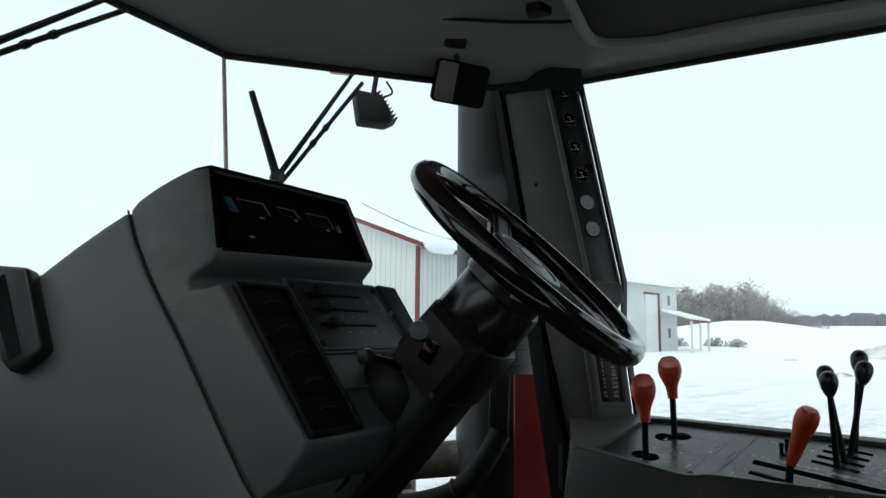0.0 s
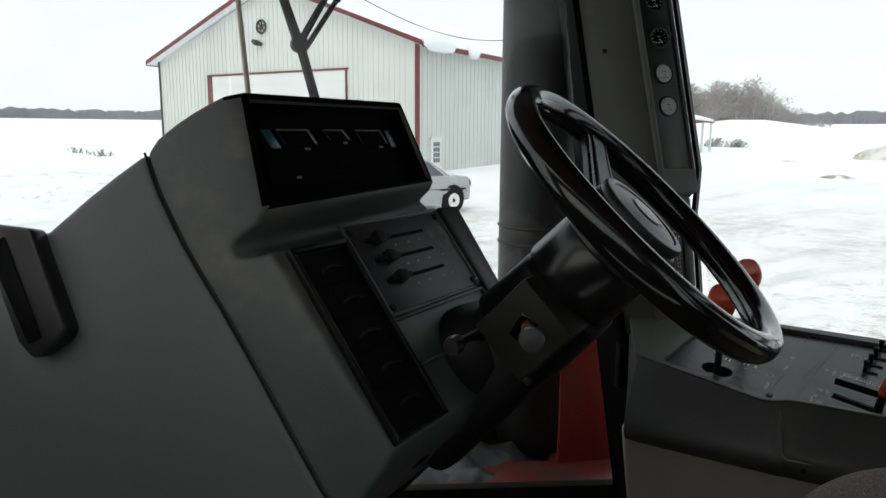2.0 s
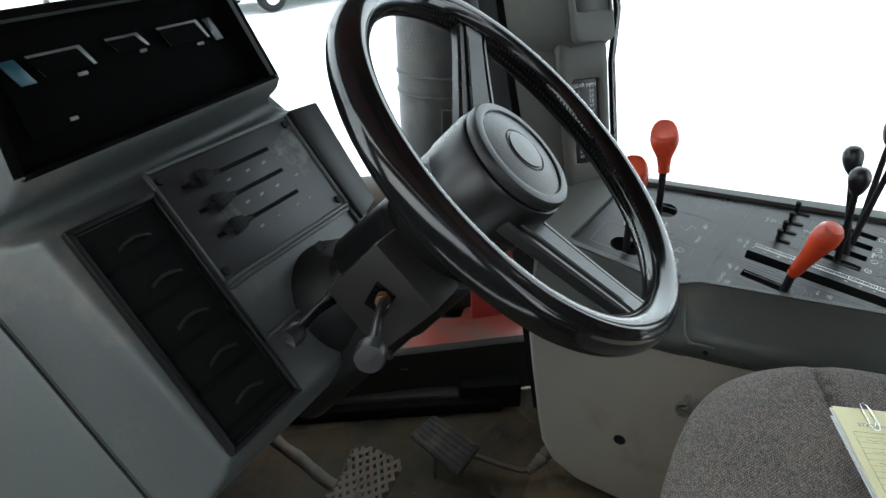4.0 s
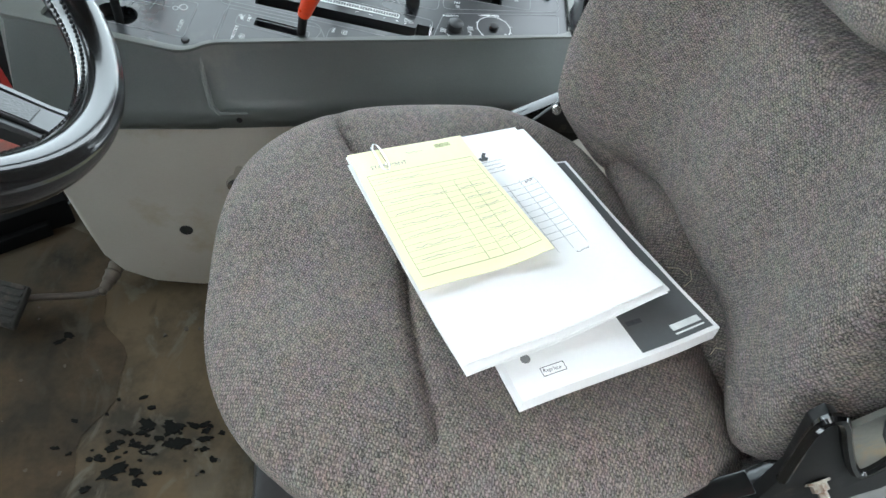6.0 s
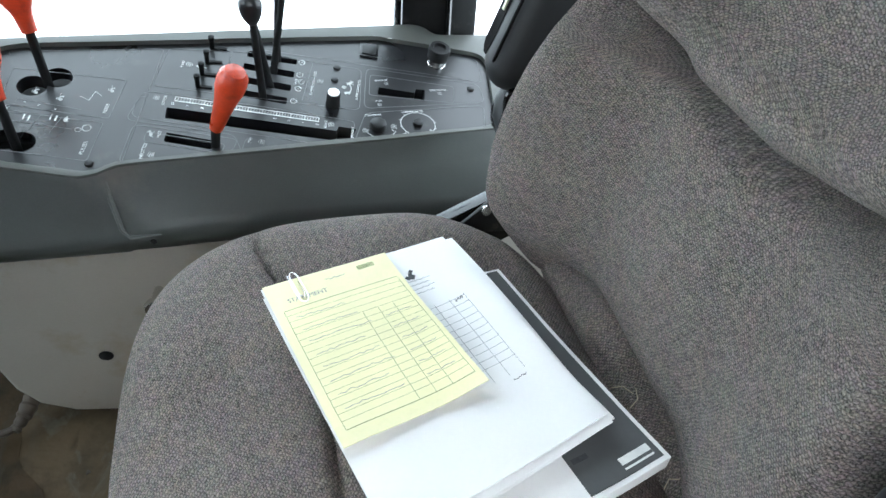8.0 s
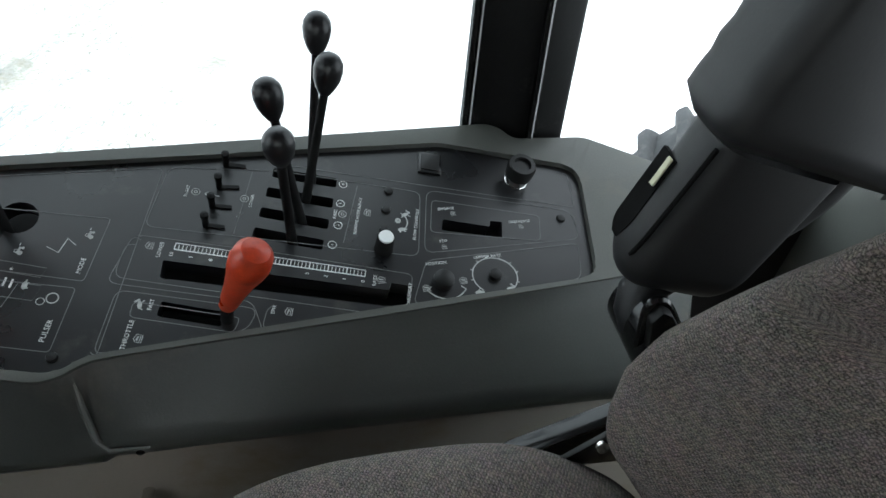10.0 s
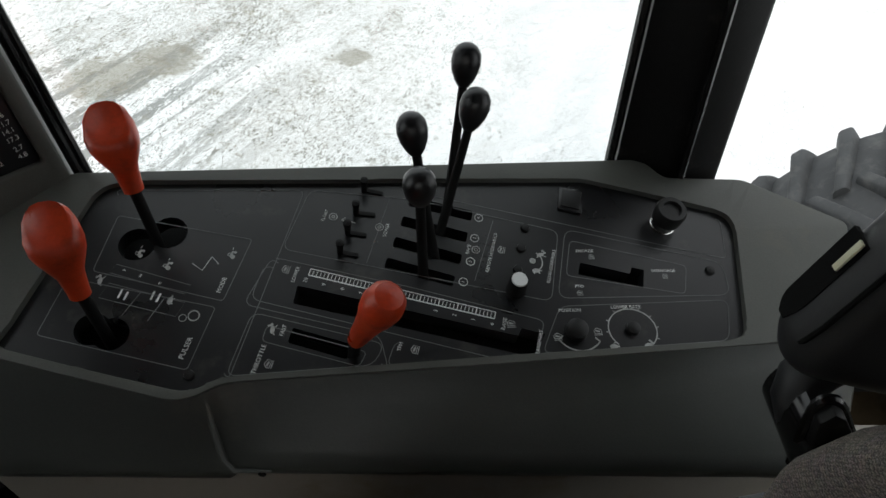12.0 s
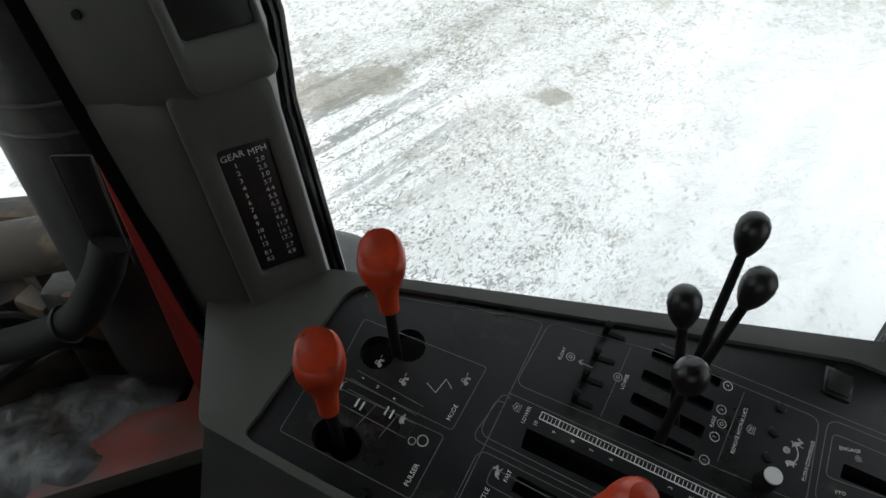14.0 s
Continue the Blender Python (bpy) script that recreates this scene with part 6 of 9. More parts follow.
# backrest with side bolsters
YC = 0.932
def back_half(z, v):
    if v > 0:
        return float(np.interp(z, (0.43, 0.455, 0.50, 0.55, 0.60, 0.68, 0.73, 0.79, 0.84, 1.06, 1.1), (0.19, 0.245, 0.268, 0.272, 0.258, 0.220, 0.196, 0.170, 0.158, 0.150, 0.12)))
    return float(np.interp(z, (0.43, 0.455, 0.50, 0.55, 0.65, 0.76, 0.85, 1.06, 1.1), (0.21, 0.250, 0.270, 0.276, 0.268, 0.245, 0.215, 0.17, 0.13)))
def back_front(z, v):
    x = 0.450 + 0.06 * (z - 0.5) + 0.12 * max(0, z - 0.72)
    x -= 0.014 * math.exp(-((z - 0.60) / 0.12) ** 2) * (1 - v * v)
    wing = (0.088 if v > 0 else 0.056) * smooth_step(0.32, 0.95, abs(v)) * (1 - 0.35 * smooth_step(0.66, 0.86, z))
    low = 0.722 + 0.070 * max(0, (abs(v) - 0.22) / 0.78) ** 1.4
    seam = 0.050 * math.exp(-(abs(z - low) / 0.0095) ** 1.5) * (1 - smooth_step(0.80, 0.98, abs(v)))
    lip = 0.022 * math.exp(-((z - low - 0.040) / 0.026) ** 2) * (1 - smooth_step(0.7, 0.98, abs(v)))
    bottom = 0.05 * max(0, (0.495 - z) / 0.065) ** 2
    topr = 0.07 * max(0, (z - 1.04) / 0.06) ** 2
    return x - wing + seam - lip + bottom + topr + 0.0018 * noise.noise(V((z * 10, v * 4, 2.0)))
rings = []
for k in range(200):
    z = 0.432 + (1.10 - 0.432) * k / 199
    rg = []
    for j in range(61):
        v = -1 + 2 * j / 60
        edge = 0.040 * max(0, (abs(v) - 0.88) / 0.12) ** 2.2
        rg.append(V((back_front(z, v) + edge, YC + back_half(z, v) * v, z)))
    for j in range(60, -1, -10):
        v = -1 + 2 * j / 60
        rg.append(V((0.575 + 0.12 * (z - 0.5) - 0.03 * v * v, YC + back_half(z, v) * v * 0.98, z)))
    rings.append(rg)
bm = B()
loft(bm, rings)
lay_rings(bm, rings)
part("backrest", bm, M_SEAT, seat, "tall grey woven backrest with side bolsters", angle=80)
# fabric fold between cushion and backrest
bm = B()
rings = []
for k in range(30):
    v = -1 + 2 * k / 29
    c = V((0.432 + 0.02 * (1 - v * v), YC + 0.235 * v, 0.436 + 0.006 * math.sin(9 * v)))
    r = 0.034 * (1 - 0.55 * v * v)
    rings.append([c + V((math.cos(q) * r, 0, math.sin(q) * r * 0.95)) for q in (2 * math.pi * j / 14 for j in range(14))])
loft(bm, rings)
lay_rings(bm, rings)
part("rear_fold", bm, M_SEAT, seat, "folded fabric between cushion and backrest", angle=80)
# base and suspension
bm = B()
add_box(bm, (0.20, 0.93, 0.285), (0.40, 0.44, 0.07), bevel=0.012)
part("pan", bm, M_DARKSTEEL, seat, "black steel seat pan")
bm = B()
rings = []
for k in range(9):
    z = 0.02 + 0.235 * k / 8
    w = 0.165 + 0.014 * (k % 2)
    rings.append([V((0.20 + w * 1.0 * a, 0.93 + w * 1.1 * b, z)) for a, b in ((-1, -1), (1, -1), (1, 1), (-1, 1))])
loft(bm, rings)
part("bellows", bm, M_MATT, seat, "black rubber suspension bellows")
bm = B()
add_box(bm, (0.20, 0.93, 0.010), (0.42, 0.44, 0.024), bevel=0.005)
part("base_plate", bm, M_DARKSTEEL, seat)
# recliner rails, brackets and bolts
M_RAIL = mat("black_rail_paint", (0.007, 0.007, 0.007), 0.5, 0.0, spec=0.25, vary=0.3, fine=150, bump=0.15, dirt=(0.06, 0.05, 0.04), dirt_amount=0.12, dirt_scale=30)
M_RUSTBOLT = mat("rusty_steel_bolt", (0.24, 0.215, 0.18), 0.6, 0.5, vary=0.4, big=90, fine=300, bump=0.4, dirt=(0.12, 0.06, 0.03), dirt_amount=0.5, dirt_scale=120)
def recliner(y, s):
    bm = B()
    poly = [(0.20, 0.330), (0.30, 0.418), (0.40, 0.470), (0.45, 0.535), (0.50, 0.575), (0.56, 0.580), (0.58, 0.545), (0.52, 0.455), (0.44, 0.400), (0.30, 0.315)]
    prism(bm, [(x, y, z) for x, z in poly], (0, -0.006 * s, 0), 0.0015)
    rail = part("recliner_rail", bm, M_RAIL, seat, "black steel recliner rail")
    bm = B()
    prism(bm, [(x, y + 0.012 * s, z + 0.003) for x, z in poly[:5]] + [(x, y + 0.012 * s, z - 0.001) for x, z in poly[4::-1]], (0, -0.020 * s, 0), 0.001)
    part("flange", bm, M_GLOSS, rail, "folded shiny edge of the rail")
    bm = B()
    prism(bm, [(x, y, z) for x, z in ((0.400, 0.462), (0.403, 0.520), (0.388, 0.586), (0.395, 0.598), (0.405, 0.592), (0.425, 0.562), (0.453, 0.521), (0.467, 0.506), (0.478, 0.514), (0.500, 0.520), (0.470, 0.470), (0.440, 0.448))], (0, -0.012 * s, 0), 0.002)
    part("bracket", bm, M_RAIL, rail, "bent black bracket")
    bm = B()
    tube(bm, spline([(x, y - 0.013 * s, z) for x, z in ((0.402, 0.510), (0.389, 0.585), (0.397, 0.598), (0.408, 0.588), (0.425, 0.561), (0.450, 0.524), (0.466, 0.509), (0.476, 0.524), (0.482, 0.566))], 5), 0.0042, 8)
    part("bracket_edge", bm, M_GLOSS, rail)
    bm = B()
    lathe(bm, [(0.0, 0.0), (0.010, 0.0), (0.010, 0.002), (0.0065, 0.0025), (0.0065, 0.008), (0.0038, 0.0085), (0.0038, 0.017), (0.0, 0.0175)], (0.438, y - 0.011 * s, 0.496), (0.25, -s, -0.35), 6)
    part("bolt", bm, M_RUSTBOLT, rail, "rusty steel bolt")
    for x, z in ((0.395, 0.442), (0.36, 0.405), (0.425, 0.418), (0.33, 0.390)):
        bm = B()
        lathe(bm, [(0.0, 0.0), (0.0065, 0.0), (0.006, 0.001), (0.0, 0.0012)], (x, y - 0.0064 * s, z), (0, -s, 0), 14)
        part("hole_plug", bm, M_RUSTBOLT, rail, "bare round punched spot")
recliner(0.664, 1)
recliner(1.200, -1)
bm = B()
prism(bm, [(0.412, 0.6525, 0.570), (0.440, 0.6525, 0.602), (0.484, 0.6525, 0.575), (0.484, 0.6525, 0.508), (0.455, 0.6525, 0.508)], (0, 0.005, 0), 0.001)
part("hinge_block", bm, mat("dusty_cast_bracket", (0.15, 0.15, 0.13), 0.6, 0.2, vary=0.2, dirt=(0.2, 0.15, 0.08), dirt_amount=0.3, dirt_scale=30), seat, "bare metal hinge block")
bm = B()
lathe(bm, [(0.0, 0.0), (0.0065, 0.0), (0.006, 0.003), (0.0, 0.0035)], (0.367, 1.168, 0.462), (0, -1, 0.4), 12)
part("bolt", bm, M_CHROME, seat, "small bright bolt head")
bm = B()
prism(bm, [(0.325, 1.172, 0.425), (0.385, 1.172, 0.485), (0.43, 1.172, 0.48), (0.42, 1.172, 0.42)], (0, 0.006, 0), 0.002)
part("side_plate", bm, M_DARKSTEEL, seat, "black steel hinge plate")
# armrests, folded up beside the backrest
UP = V((0.316, 0, 0.949))
FRONT = V((-0.949, 0, 0.316))
def round_section(o, w, f0, f1, y0, y1, r):
    """Rounded rectangle across the armrest at height w; f0 back, f1 front."""
    pts = []
    r = min(r, abs(f1 - f0) * 0.49, abs(y1 - y0) * 0.49)
    for cf, cy, q0 in ((f1 - r, y1 - r, 0), (f0 + r, y1 - r, 90), (f0 + r, y0 + r, 180), (f1 - r, y0 + r, 270)):
        for k in range(6):
            q = math.radians(q0 + 18 * k)
            pts.append(o + UP * w + FRONT * (cf + r * math.cos(q)) + V((0, cy + r * math.sin(q) - o.y, 0)))
    return pts
def armrest(o, y0, y1, wbot, wcut, depth, slots, pad, stem, label):
    """y0 to y1 across; the front face lies at o; slots are y spans of the slot and the latch."""
    o = V(o)
    at = lambda w, y, f=0.0: o + UP * w + FRONT * f + V((0, y - o.y, 0))
    R = 0.040
    rings = []
    for k in range(22):
        u = k / 21
        w = wbot + (wcut - wbot) * u ** 1.5
        d = max(0.0, (wbot + R - w) / R)
        back = R * 0.62 * (1 - math.sqrt(max(0, 1 - d * d)))
        side = 0.022 * (1 - math.sqrt(max(0, 1 - d * d)))
        rings.append(round_section(o, w, -depth + back * 0.8, -back, y0 + side, y1 - side, 0.024))
    bm = B()
    loft(bm, rings)
    a = part("armrest", bm, M_ARM, seat, label, angle=60)
    # groove and rim along the inner edge of the front face
    yi, yo = (y1, y0) if slots[0] < 0.9 else (y0, y1)
    s = 1 if yo > yi else -1
    bm = B()
    tube(bm, [at(wbot + 0.020, yi + s * 0.024, -0.008), at(wbot + 0.035, yi + s * 0.015, -0.002), at(wbot + 0.055, yi + s * 0.011, 0.0002), at(wcut - 0.004, yi + s * 0.010, 0.0004)], 0.0021, 6)
    part("groove", bm, M_SLOT, a, "dark moulded groove")
    s0, s1, l0, l1, lw0, lw1, sw0, sw1 = slots
    l0, l1 = l0 + (l1 - l0) * 0.2, l1 - (l1 - l0) * 0.2
    bm = B()
    rows = []
    for k in range(13):
        u = k / 12
        w = sw0 + (sw1 - sw0) * u
        d = min(1.0, max(0.0, (wbot + R - w) / R))
        f = -R * 0.62 * (1 - math.sqrt(1 - d * d)) + 0.0008
        ya = s0 + (s1 - s0) * 0.30 * max(0.0, 1 - u / 0.3) ** 2
        yb = s1 - (s1 - s0) * 0.35 * max(0.0, 1 - u / 0.2) ** 2
        rows.append([at(w, ya, f), at(w, yb, f), at(w, yb, f - 0.004), at(w, ya, f - 0.004)])
    loft(bm, rows)
    part("recess", bm, M_SLOT, a, "dark slot in the armrest")
    bm = B()
    prism(bm, [at(lw0, l0, 0.0025), at(lw0, l1, 0.0025), at(lw1, l1, 0.0025), at(lw1, l0, 0.0025)], FRONT * 0.0022, 0.0006)
    part("latch", bm, mat("cream_plastic", (0.62, 0.60, 0.42), 0.5, vary=0.1), a, "cream latch tab")
    bm = B()
    c = at(-0.006, yo - s * 0.0026, -0.0130)
    out = FRONT * 0.45 + V((0, s * 0.9, 0))
    lathe(bm, [(0.0092, -0.001), (0.0088, 0.0008), (0.0074, 0.0006), (0.0068, 0.0001), (0.0, 0.0001)], c, out, 20)
    part("bolt_recess", bm, M_GLOSS, a, "round bolt recess")
    bm = B()
    lathe(bm, [(0.0042, 0.0001), (0.0040, 0.0009), (0.0025, 0.0010), (0.0, 0.0006)], c, out, 6)
    part("bolt", bm, M_DARKSTEEL, a, "small worn bolt")
    bm = B()
    tube(bm, [at(wcut - 0.012, (y0 + y1) / 2, -0.030), at(wcut + 0.02, (y0 + y1) / 2, -0.030)], 0.013, 14)
    part("pivot", bm, M_CHROME, a, "bright metal pivot")
    gap, fwd, p0, p1, pdepth = pad
    rings = []
    for k in range(26):
        u = k / 25
        w = wcut + gap + 0.32 * u
        e = 0.010 * max(0, 1 - u / 0.04) ** 2 + 0.02 * max(0, (u - 0.85) / 0.15) ** 2
        rib = 0.0012 * math.sin(90 * u) * (u > 0.1)
        rings.append(round_section(o, w, -pdepth + e, fwd - e + rib, p0 + e, p1 - e, 0.020))
    bm = B()
    loft(bm, rings)
    part("armrest_pad", bm, M_ARM, a, "padded black armrest sleeve", angle=60)
    bm = B()
    tube(bm, spline([at(wcut + 0.03, (p0 + p1) / 2, -depth), at(0.0, (y0 + y1) / 2, -depth), at(wbot - 0.02, (y0 + y1) / 2, -0.055), stem], 6), 0.020, 14)
    part("stem", bm, M_ARM, a)
    return a
M_ARM = mat("soft_black_armrest", (0.0145, 0.0147, 0.0155), 0.48, vary=0.12, fine=300, bump=0.15, spec=0.4)
armrest((0.400, 0.630, 0.708), 0.586, 0.664, -0.058, 0.056, 0.085, (0.621, 0.642, 0.626, 0.6325, 0.001, 0.027, -0.042, 0.029), (0.012, 0.0, 0.580, 0.642, 0.085), V((0.52, 0.645, 0.60)), "black plastic armrest, folded up, with a cream latch tab")
arm = armrest((0.396, 1.270, 0.685), 1.228, 1.290, -0.098, 0.046, 0.125, (1.262, 1.284, 1.262, 1.271, -0.014, 0.012, -0.070, 0.012), (0.006, 0.024, 1.215, 1.292, 0.19), V((0.44, 1.19, 0.50)), "black plastic armrest, folded up beside the console")
# shiny curved cover under the console-side armrest
bm = B()
rings = []
for k in range(9):
    q = -0.9 + 1.8 * k / 8
    c = V((0.392 + 0.030 * (1 - math.cos(q)), 1.236, 0.536 + 0.036 * math.sin(q)))
    rings.append([c + V((0, y, 0)) + V((math.cos(q), 0, -math.sin(q))) * (0.003 * t) for y, t in ((-0.045, 0), (0.035, 0), (0.035, 1), (-0.045, 1))])
loft(bm, rings)
part("lower_cover", bm, M_GLOSS, arm, "shiny black curved cover")
# loose straw and threads on the seat
r = random.Random(8)
bm = B()
for k in range(9):
    x, y = r.uniform(0.40, 0.44), r.uniform(0.69, 0.88)
    if k == 0:
        x, y = 0.444, 0.868
    q = r.uniform(0, 6.3)
    c = V((x, y, 0.492))
    tube(bm, [c, c + V((math.cos(q), math.sin(q), 0.3)) * 0.010, c + V((math.cos(q + 0.4), math.sin(q + 0.4), 0.2)) * 0.020], 0.00042, 5)
solid("straw_bits", bm, mat("pale_straw", (0.42, 0.36, 0.25), 0.7), "pale bits of straw in the seat crease", "straw", kind="stuff")

# ---- papers on the seat ----
def sheet_mesh(corners, thick, sag, seed, curl=0.0, nu=26, nv=20):
    """A slightly wavy leaf or booklet: tl, tr, br, bl; curl lifts its edge."""
    def warp(u, v):
        w = sag * (math.sin(3.0 * u + seed) * 0.5 + math.sin(4.2 * v + 2 * seed) * 0.5)
        w += sag * 0.8 * smooth_step(0.8, 1.0, u) * smooth_step(0.3, 0.7, v)
        w += curl * smooth_step(0.66, 1.0, u) ** 1.5 * (0.45 + 0.55 * math.sin(5.2 * v + 4.0 * seed))
        return w + curl * 0.35 * smooth_step(0.75, 1.0, v) ** 1.5 * (1 + math.sin(7 * u + seed))
    tl, tr_, br_, bl = [V(c) for c in corners]
    nn = V((0, 0, 1))
    bm = B()
    grid = []
    for layer in (thick, 0.0):
        rows = []
        for j in range(nv + 1):
            row = []
            for i in range(nu + 1):
                u, v = i / nu, j / nv
                p = tl.lerp(tr_, u).lerp(bl.lerp(br_, u), v)
                row.append(bm.verts.new(p + nn * (layer + warp(u, v))))
            rows.append(row)
        grid.append(rows)
    for rows in grid:
        for j in range(nv):
            for i in range(nu):
                bm.faces.new((rows[j][i], rows[j][i + 1], rows[j + 1][i + 1], rows[j + 1][i]))
    t, b = grid
    ring_t = [t[0][i] for i in range(nu)] + [t[j][nu] for j in range(nv)] + [t[nv][i] for i in range(nu, 0, -1)] + [t[j][0] for j in range(nv, 0, -1)]
    ring_b = [b[0][i] for i in range(nu)] + [b[j][nu] for j in range(nv)] + [b[nv][i] for i in range(nu, 0, -1)] + [b[j][0] for j in range(nv, 0, -1)]
    for i in range(len(ring_t)):
        j = (i + 1) % len(ring_t)
        bm.faces.new((ring_t[i], ring_t[j], ring_b[j], ring_b[i]))
    def at(u, v, h=0.0):
        p = tl.lerp(tr_, u).lerp(bl.lerp(br_, u), v)
        return p + nn * (thick + warp(u, v) + h)
    return bm, at
def marks(bm, at, pts, w, n=6, h=0.0006):
    """A drawn line that follows the leaf."""
    for (u0, v0), (u1, v1) in zip(pts, pts[1:]):
        ribbon(bm, [at(u0 + (u1 - u0) * k / n, v0 + (v1 - v0) * k / n, h) for k in range(n + 1)], w, (0, 0, 1))
def scribble(bm, at, u, v, length, size, seed, du=1.0, dv=0.0, w=0.0006):
    r = random.Random(seed)
    pts = [(u + du * length * k / 14 + r.uniform(-0.3, 0.3) * size, v + dv * length * k / 14 + r.uniform(-0.5, 0.5) * size) for k in range(15)]
    marks(bm, at, pts, w, 1)

man = thing("manual_booklet", (0.29, 0.89, 0.476), "thick operator booklet with a dark grey and white cover", "booklet")
MAN = [(0.160, 1.004, 0.474), (0.349, 1.055, 0.454), (0.411, 0.787, 0.490), (0.225, 0.730, 0.488)]
bm, at = sheet_mesh(MAN, 0.0160, 0.0025, 0.6, 0.002)
pages = part("page_block", bm, M_PAPER, man, "white page block")
bm = B()
def patch(bm, at, u0, u1, v0, v1, h, n=10):
    rows = [[bm.verts.new(at(u0 + (u1 - u0) * i / n, v0 + (v1 - v0) * j / n, h)) for i in range(n + 1)] for j in range(n + 1)]
    for j in range(n):
        for i in range(n):
            bm.faces.new((rows[j][i], rows[j][i + 1], rows[j + 1][i + 1], rows[j + 1][i]))
patch(bm, at, 0.60, 0.978, 0.012, 0.985, 0.0005)
patch(bm, at, 0.02, 0.60, 0.012, 0.70, 0.0005)
part("cover_band", bm, M_COVER, man, "dark grey cover band")
bm = B()
patch(bm, at, 0.80, 0.95, 0.925, 0.950, 0.0009, 4)
patch(bm, at, 0.80, 0.95, 0.960, 0.967, 0.0009, 4)
part("maker_mark", bm, M_WHITE, man, "plain white maker's mark")
bm = B()
box = [(0.135, 0.921), (0.245, 0.921), (0.245, 0.951), (0.135, 0.951), (0.135, 0.921)]
marks(bm, at, box, 0.0006)
cx = at(0.19, 0.936, 0.0008)
text_into(bm, "Reprinted", 0.0049, cx, V(MAN[1]) - V(MAN[0]), (0, 0, 1))
patch(bm, at, 0.62, 0.70, 0.862, 0.880, 0.0008, 3)
tagged(part("cover_print", bm, M_PENCIL, man, "small dark print on the cover"), kind="stuff")
for u, v in ((0.10, 0.875),):
    bm = B()
    lathe(bm, [(0.0, 0.0), (0.0042, 0.0), (0.0042, 0.0006), (0.0, 0.0006)], at(u, v, 0.0004), (0, 0, 1), 18)
    part("punch_hole", bm, M_LINE, man, "round punched hole")

SHEET = [(0.098, 1.033, 0.4950), (0.296, 1.103, 0.4825), (0.371, 0.829, 0.5110), (0.180, 0.758, 0.5075)]
inv = thing("invoice_stack", (0.24, 0.93, 0.4935), "small stack of white letter-size invoice sheets", "papers")
for k, (dx, dy, tilt) in enumerate(((0.004, -0.005, 0.012), (0.007, -0.002, -0.016), (0.002, -0.008, 0.004))):
    mid_s = sum((V(c) for c in SHEET), V()) / 4
    turned = [mid_s + Matrix.Rotation(tilt, 3, "Z") @ (V(c) - mid_s) + V((dx, dy, -0.0008 - 0.0007 * k)) for c in SHEET]
    bm, at = sheet_mesh(turned, 0.0005, 0.0026, 1.4 + 0.15 * k, 0.008)
    part("sheet", bm, M_PAPER, inv)
bm, at = sheet_mesh(SHEET, 0.0012, 0.0026, 1.4, 0.008)
part("sheet", bm, M_PAPER, inv)
bm = B()
for k in range(11):
    marks(bm, at, [(0.62, 0.34 + 0.032 * k), (0.86, 0.34 + 0.032 * k)], 0.00042)
for u in (0.70, 0.78, 0.86):
    marks(bm, at, [(u, 0.33), (u, 0.72)], 0.00042)
for k in range(4):
    scribble(bm, at, 0.66, 0.185 + 0.022 * k, 0.12 - 0.02 * (k % 2), 0.006, 30 + k)
tagged(part("ruled_print", bm, M_INK, inv, "thin grey ruled table"), kind="stuff")
bm = B()
marks(bm, at, [(0.665, 0.155), (0.68, 0.172), (0.70, 0.140), (0.715, 0.128)], 0.004)
marks(bm, at, [(0.69, 0.175), (0.71, 0.155)], 0.004)
marks(bm, at, [(0.62, 0.368), (0.665, 0.362), (0.645, 0.376)], 0.0025)
scribble(bm, at, 0.80, 0.345, 0.05, 0.02, 5, w=0.0008)
scribble(bm, at, 0.78, 0.74, 0.07, 0.012, 6, w=0.0006)
tagged(part("ink_marks", bm, M_PENCIL, inv, "dark printed emblem and ink notes"), kind="stuff")
YEL = [(0.0995, 1.0325, 0.4990), (0.226, 1.0745, 0.4925), (0.284, 0.880, 0.5090), (0.156, 0.838, 0.5085)]
yl = thing("statement_slip", (0.19, 0.95, 0.4985), "yellow carbon-copy statement slip with handwriting", "paper slip")
bm, at = sheet_mesh(YEL, 0.0006, 0.0016, 0.9, 0.004)
part("slip", bm, M_YELLOW, yl)
bm = B()
for k in range(17):
    v = 0.235 + 0.0405 * k
    marks(bm, at, [(0.06, v), (0.96, v - 0.004)], 0.0004)
for u in (0.06, 0.56, 0.68, 0.80, 0.96):
    marks(bm, at, [(u, 0.20 if u in (0.06, 0.96) else 0.36), (u, 0.93)], 0.0005)
marks(bm, at, [(0.06, 0.20), (0.96, 0.195)], 0.0007)
marks(bm, at, [(0.06, 0.93), (0.96, 0.93)], 0.0008)
for k in range(4):
    marks(bm, at, [(0.72, 0.045 + 0.008 * k), (0.86, 0.043 + 0.008 * k)], 0.0011)
tagged(part("ruled_print", bm, M_INKGREEN, yl, "green printed rules"), kind="stuff")
bm = B()
dirx = V(YEL[1]) - V(YEL[0])
text_into(bm, "STATEMENT", 0.0074, at(0.27, 0.145, 0.0008), dirx, (0, 0, 1))
for k in range(8):
    scribble(bm, at, 0.12, 0.26 + 0.081 * k, 0.36 + 0.05 * (k % 3), 0.013, 50 + k, w=0.0005)
    if k > 1:
        scribble(bm, at, 0.70, 0.26 + 0.081 * k, 0.20, 0.010, 80 + k, w=0.0005)
scribble(bm, at, 0.45, 0.075, 0.16, 0.015, 99, w=0.0006)
tagged(part("handwriting", bm, M_INK, yl, "grey pencil handwriting"), kind="stuff")
cl = B()
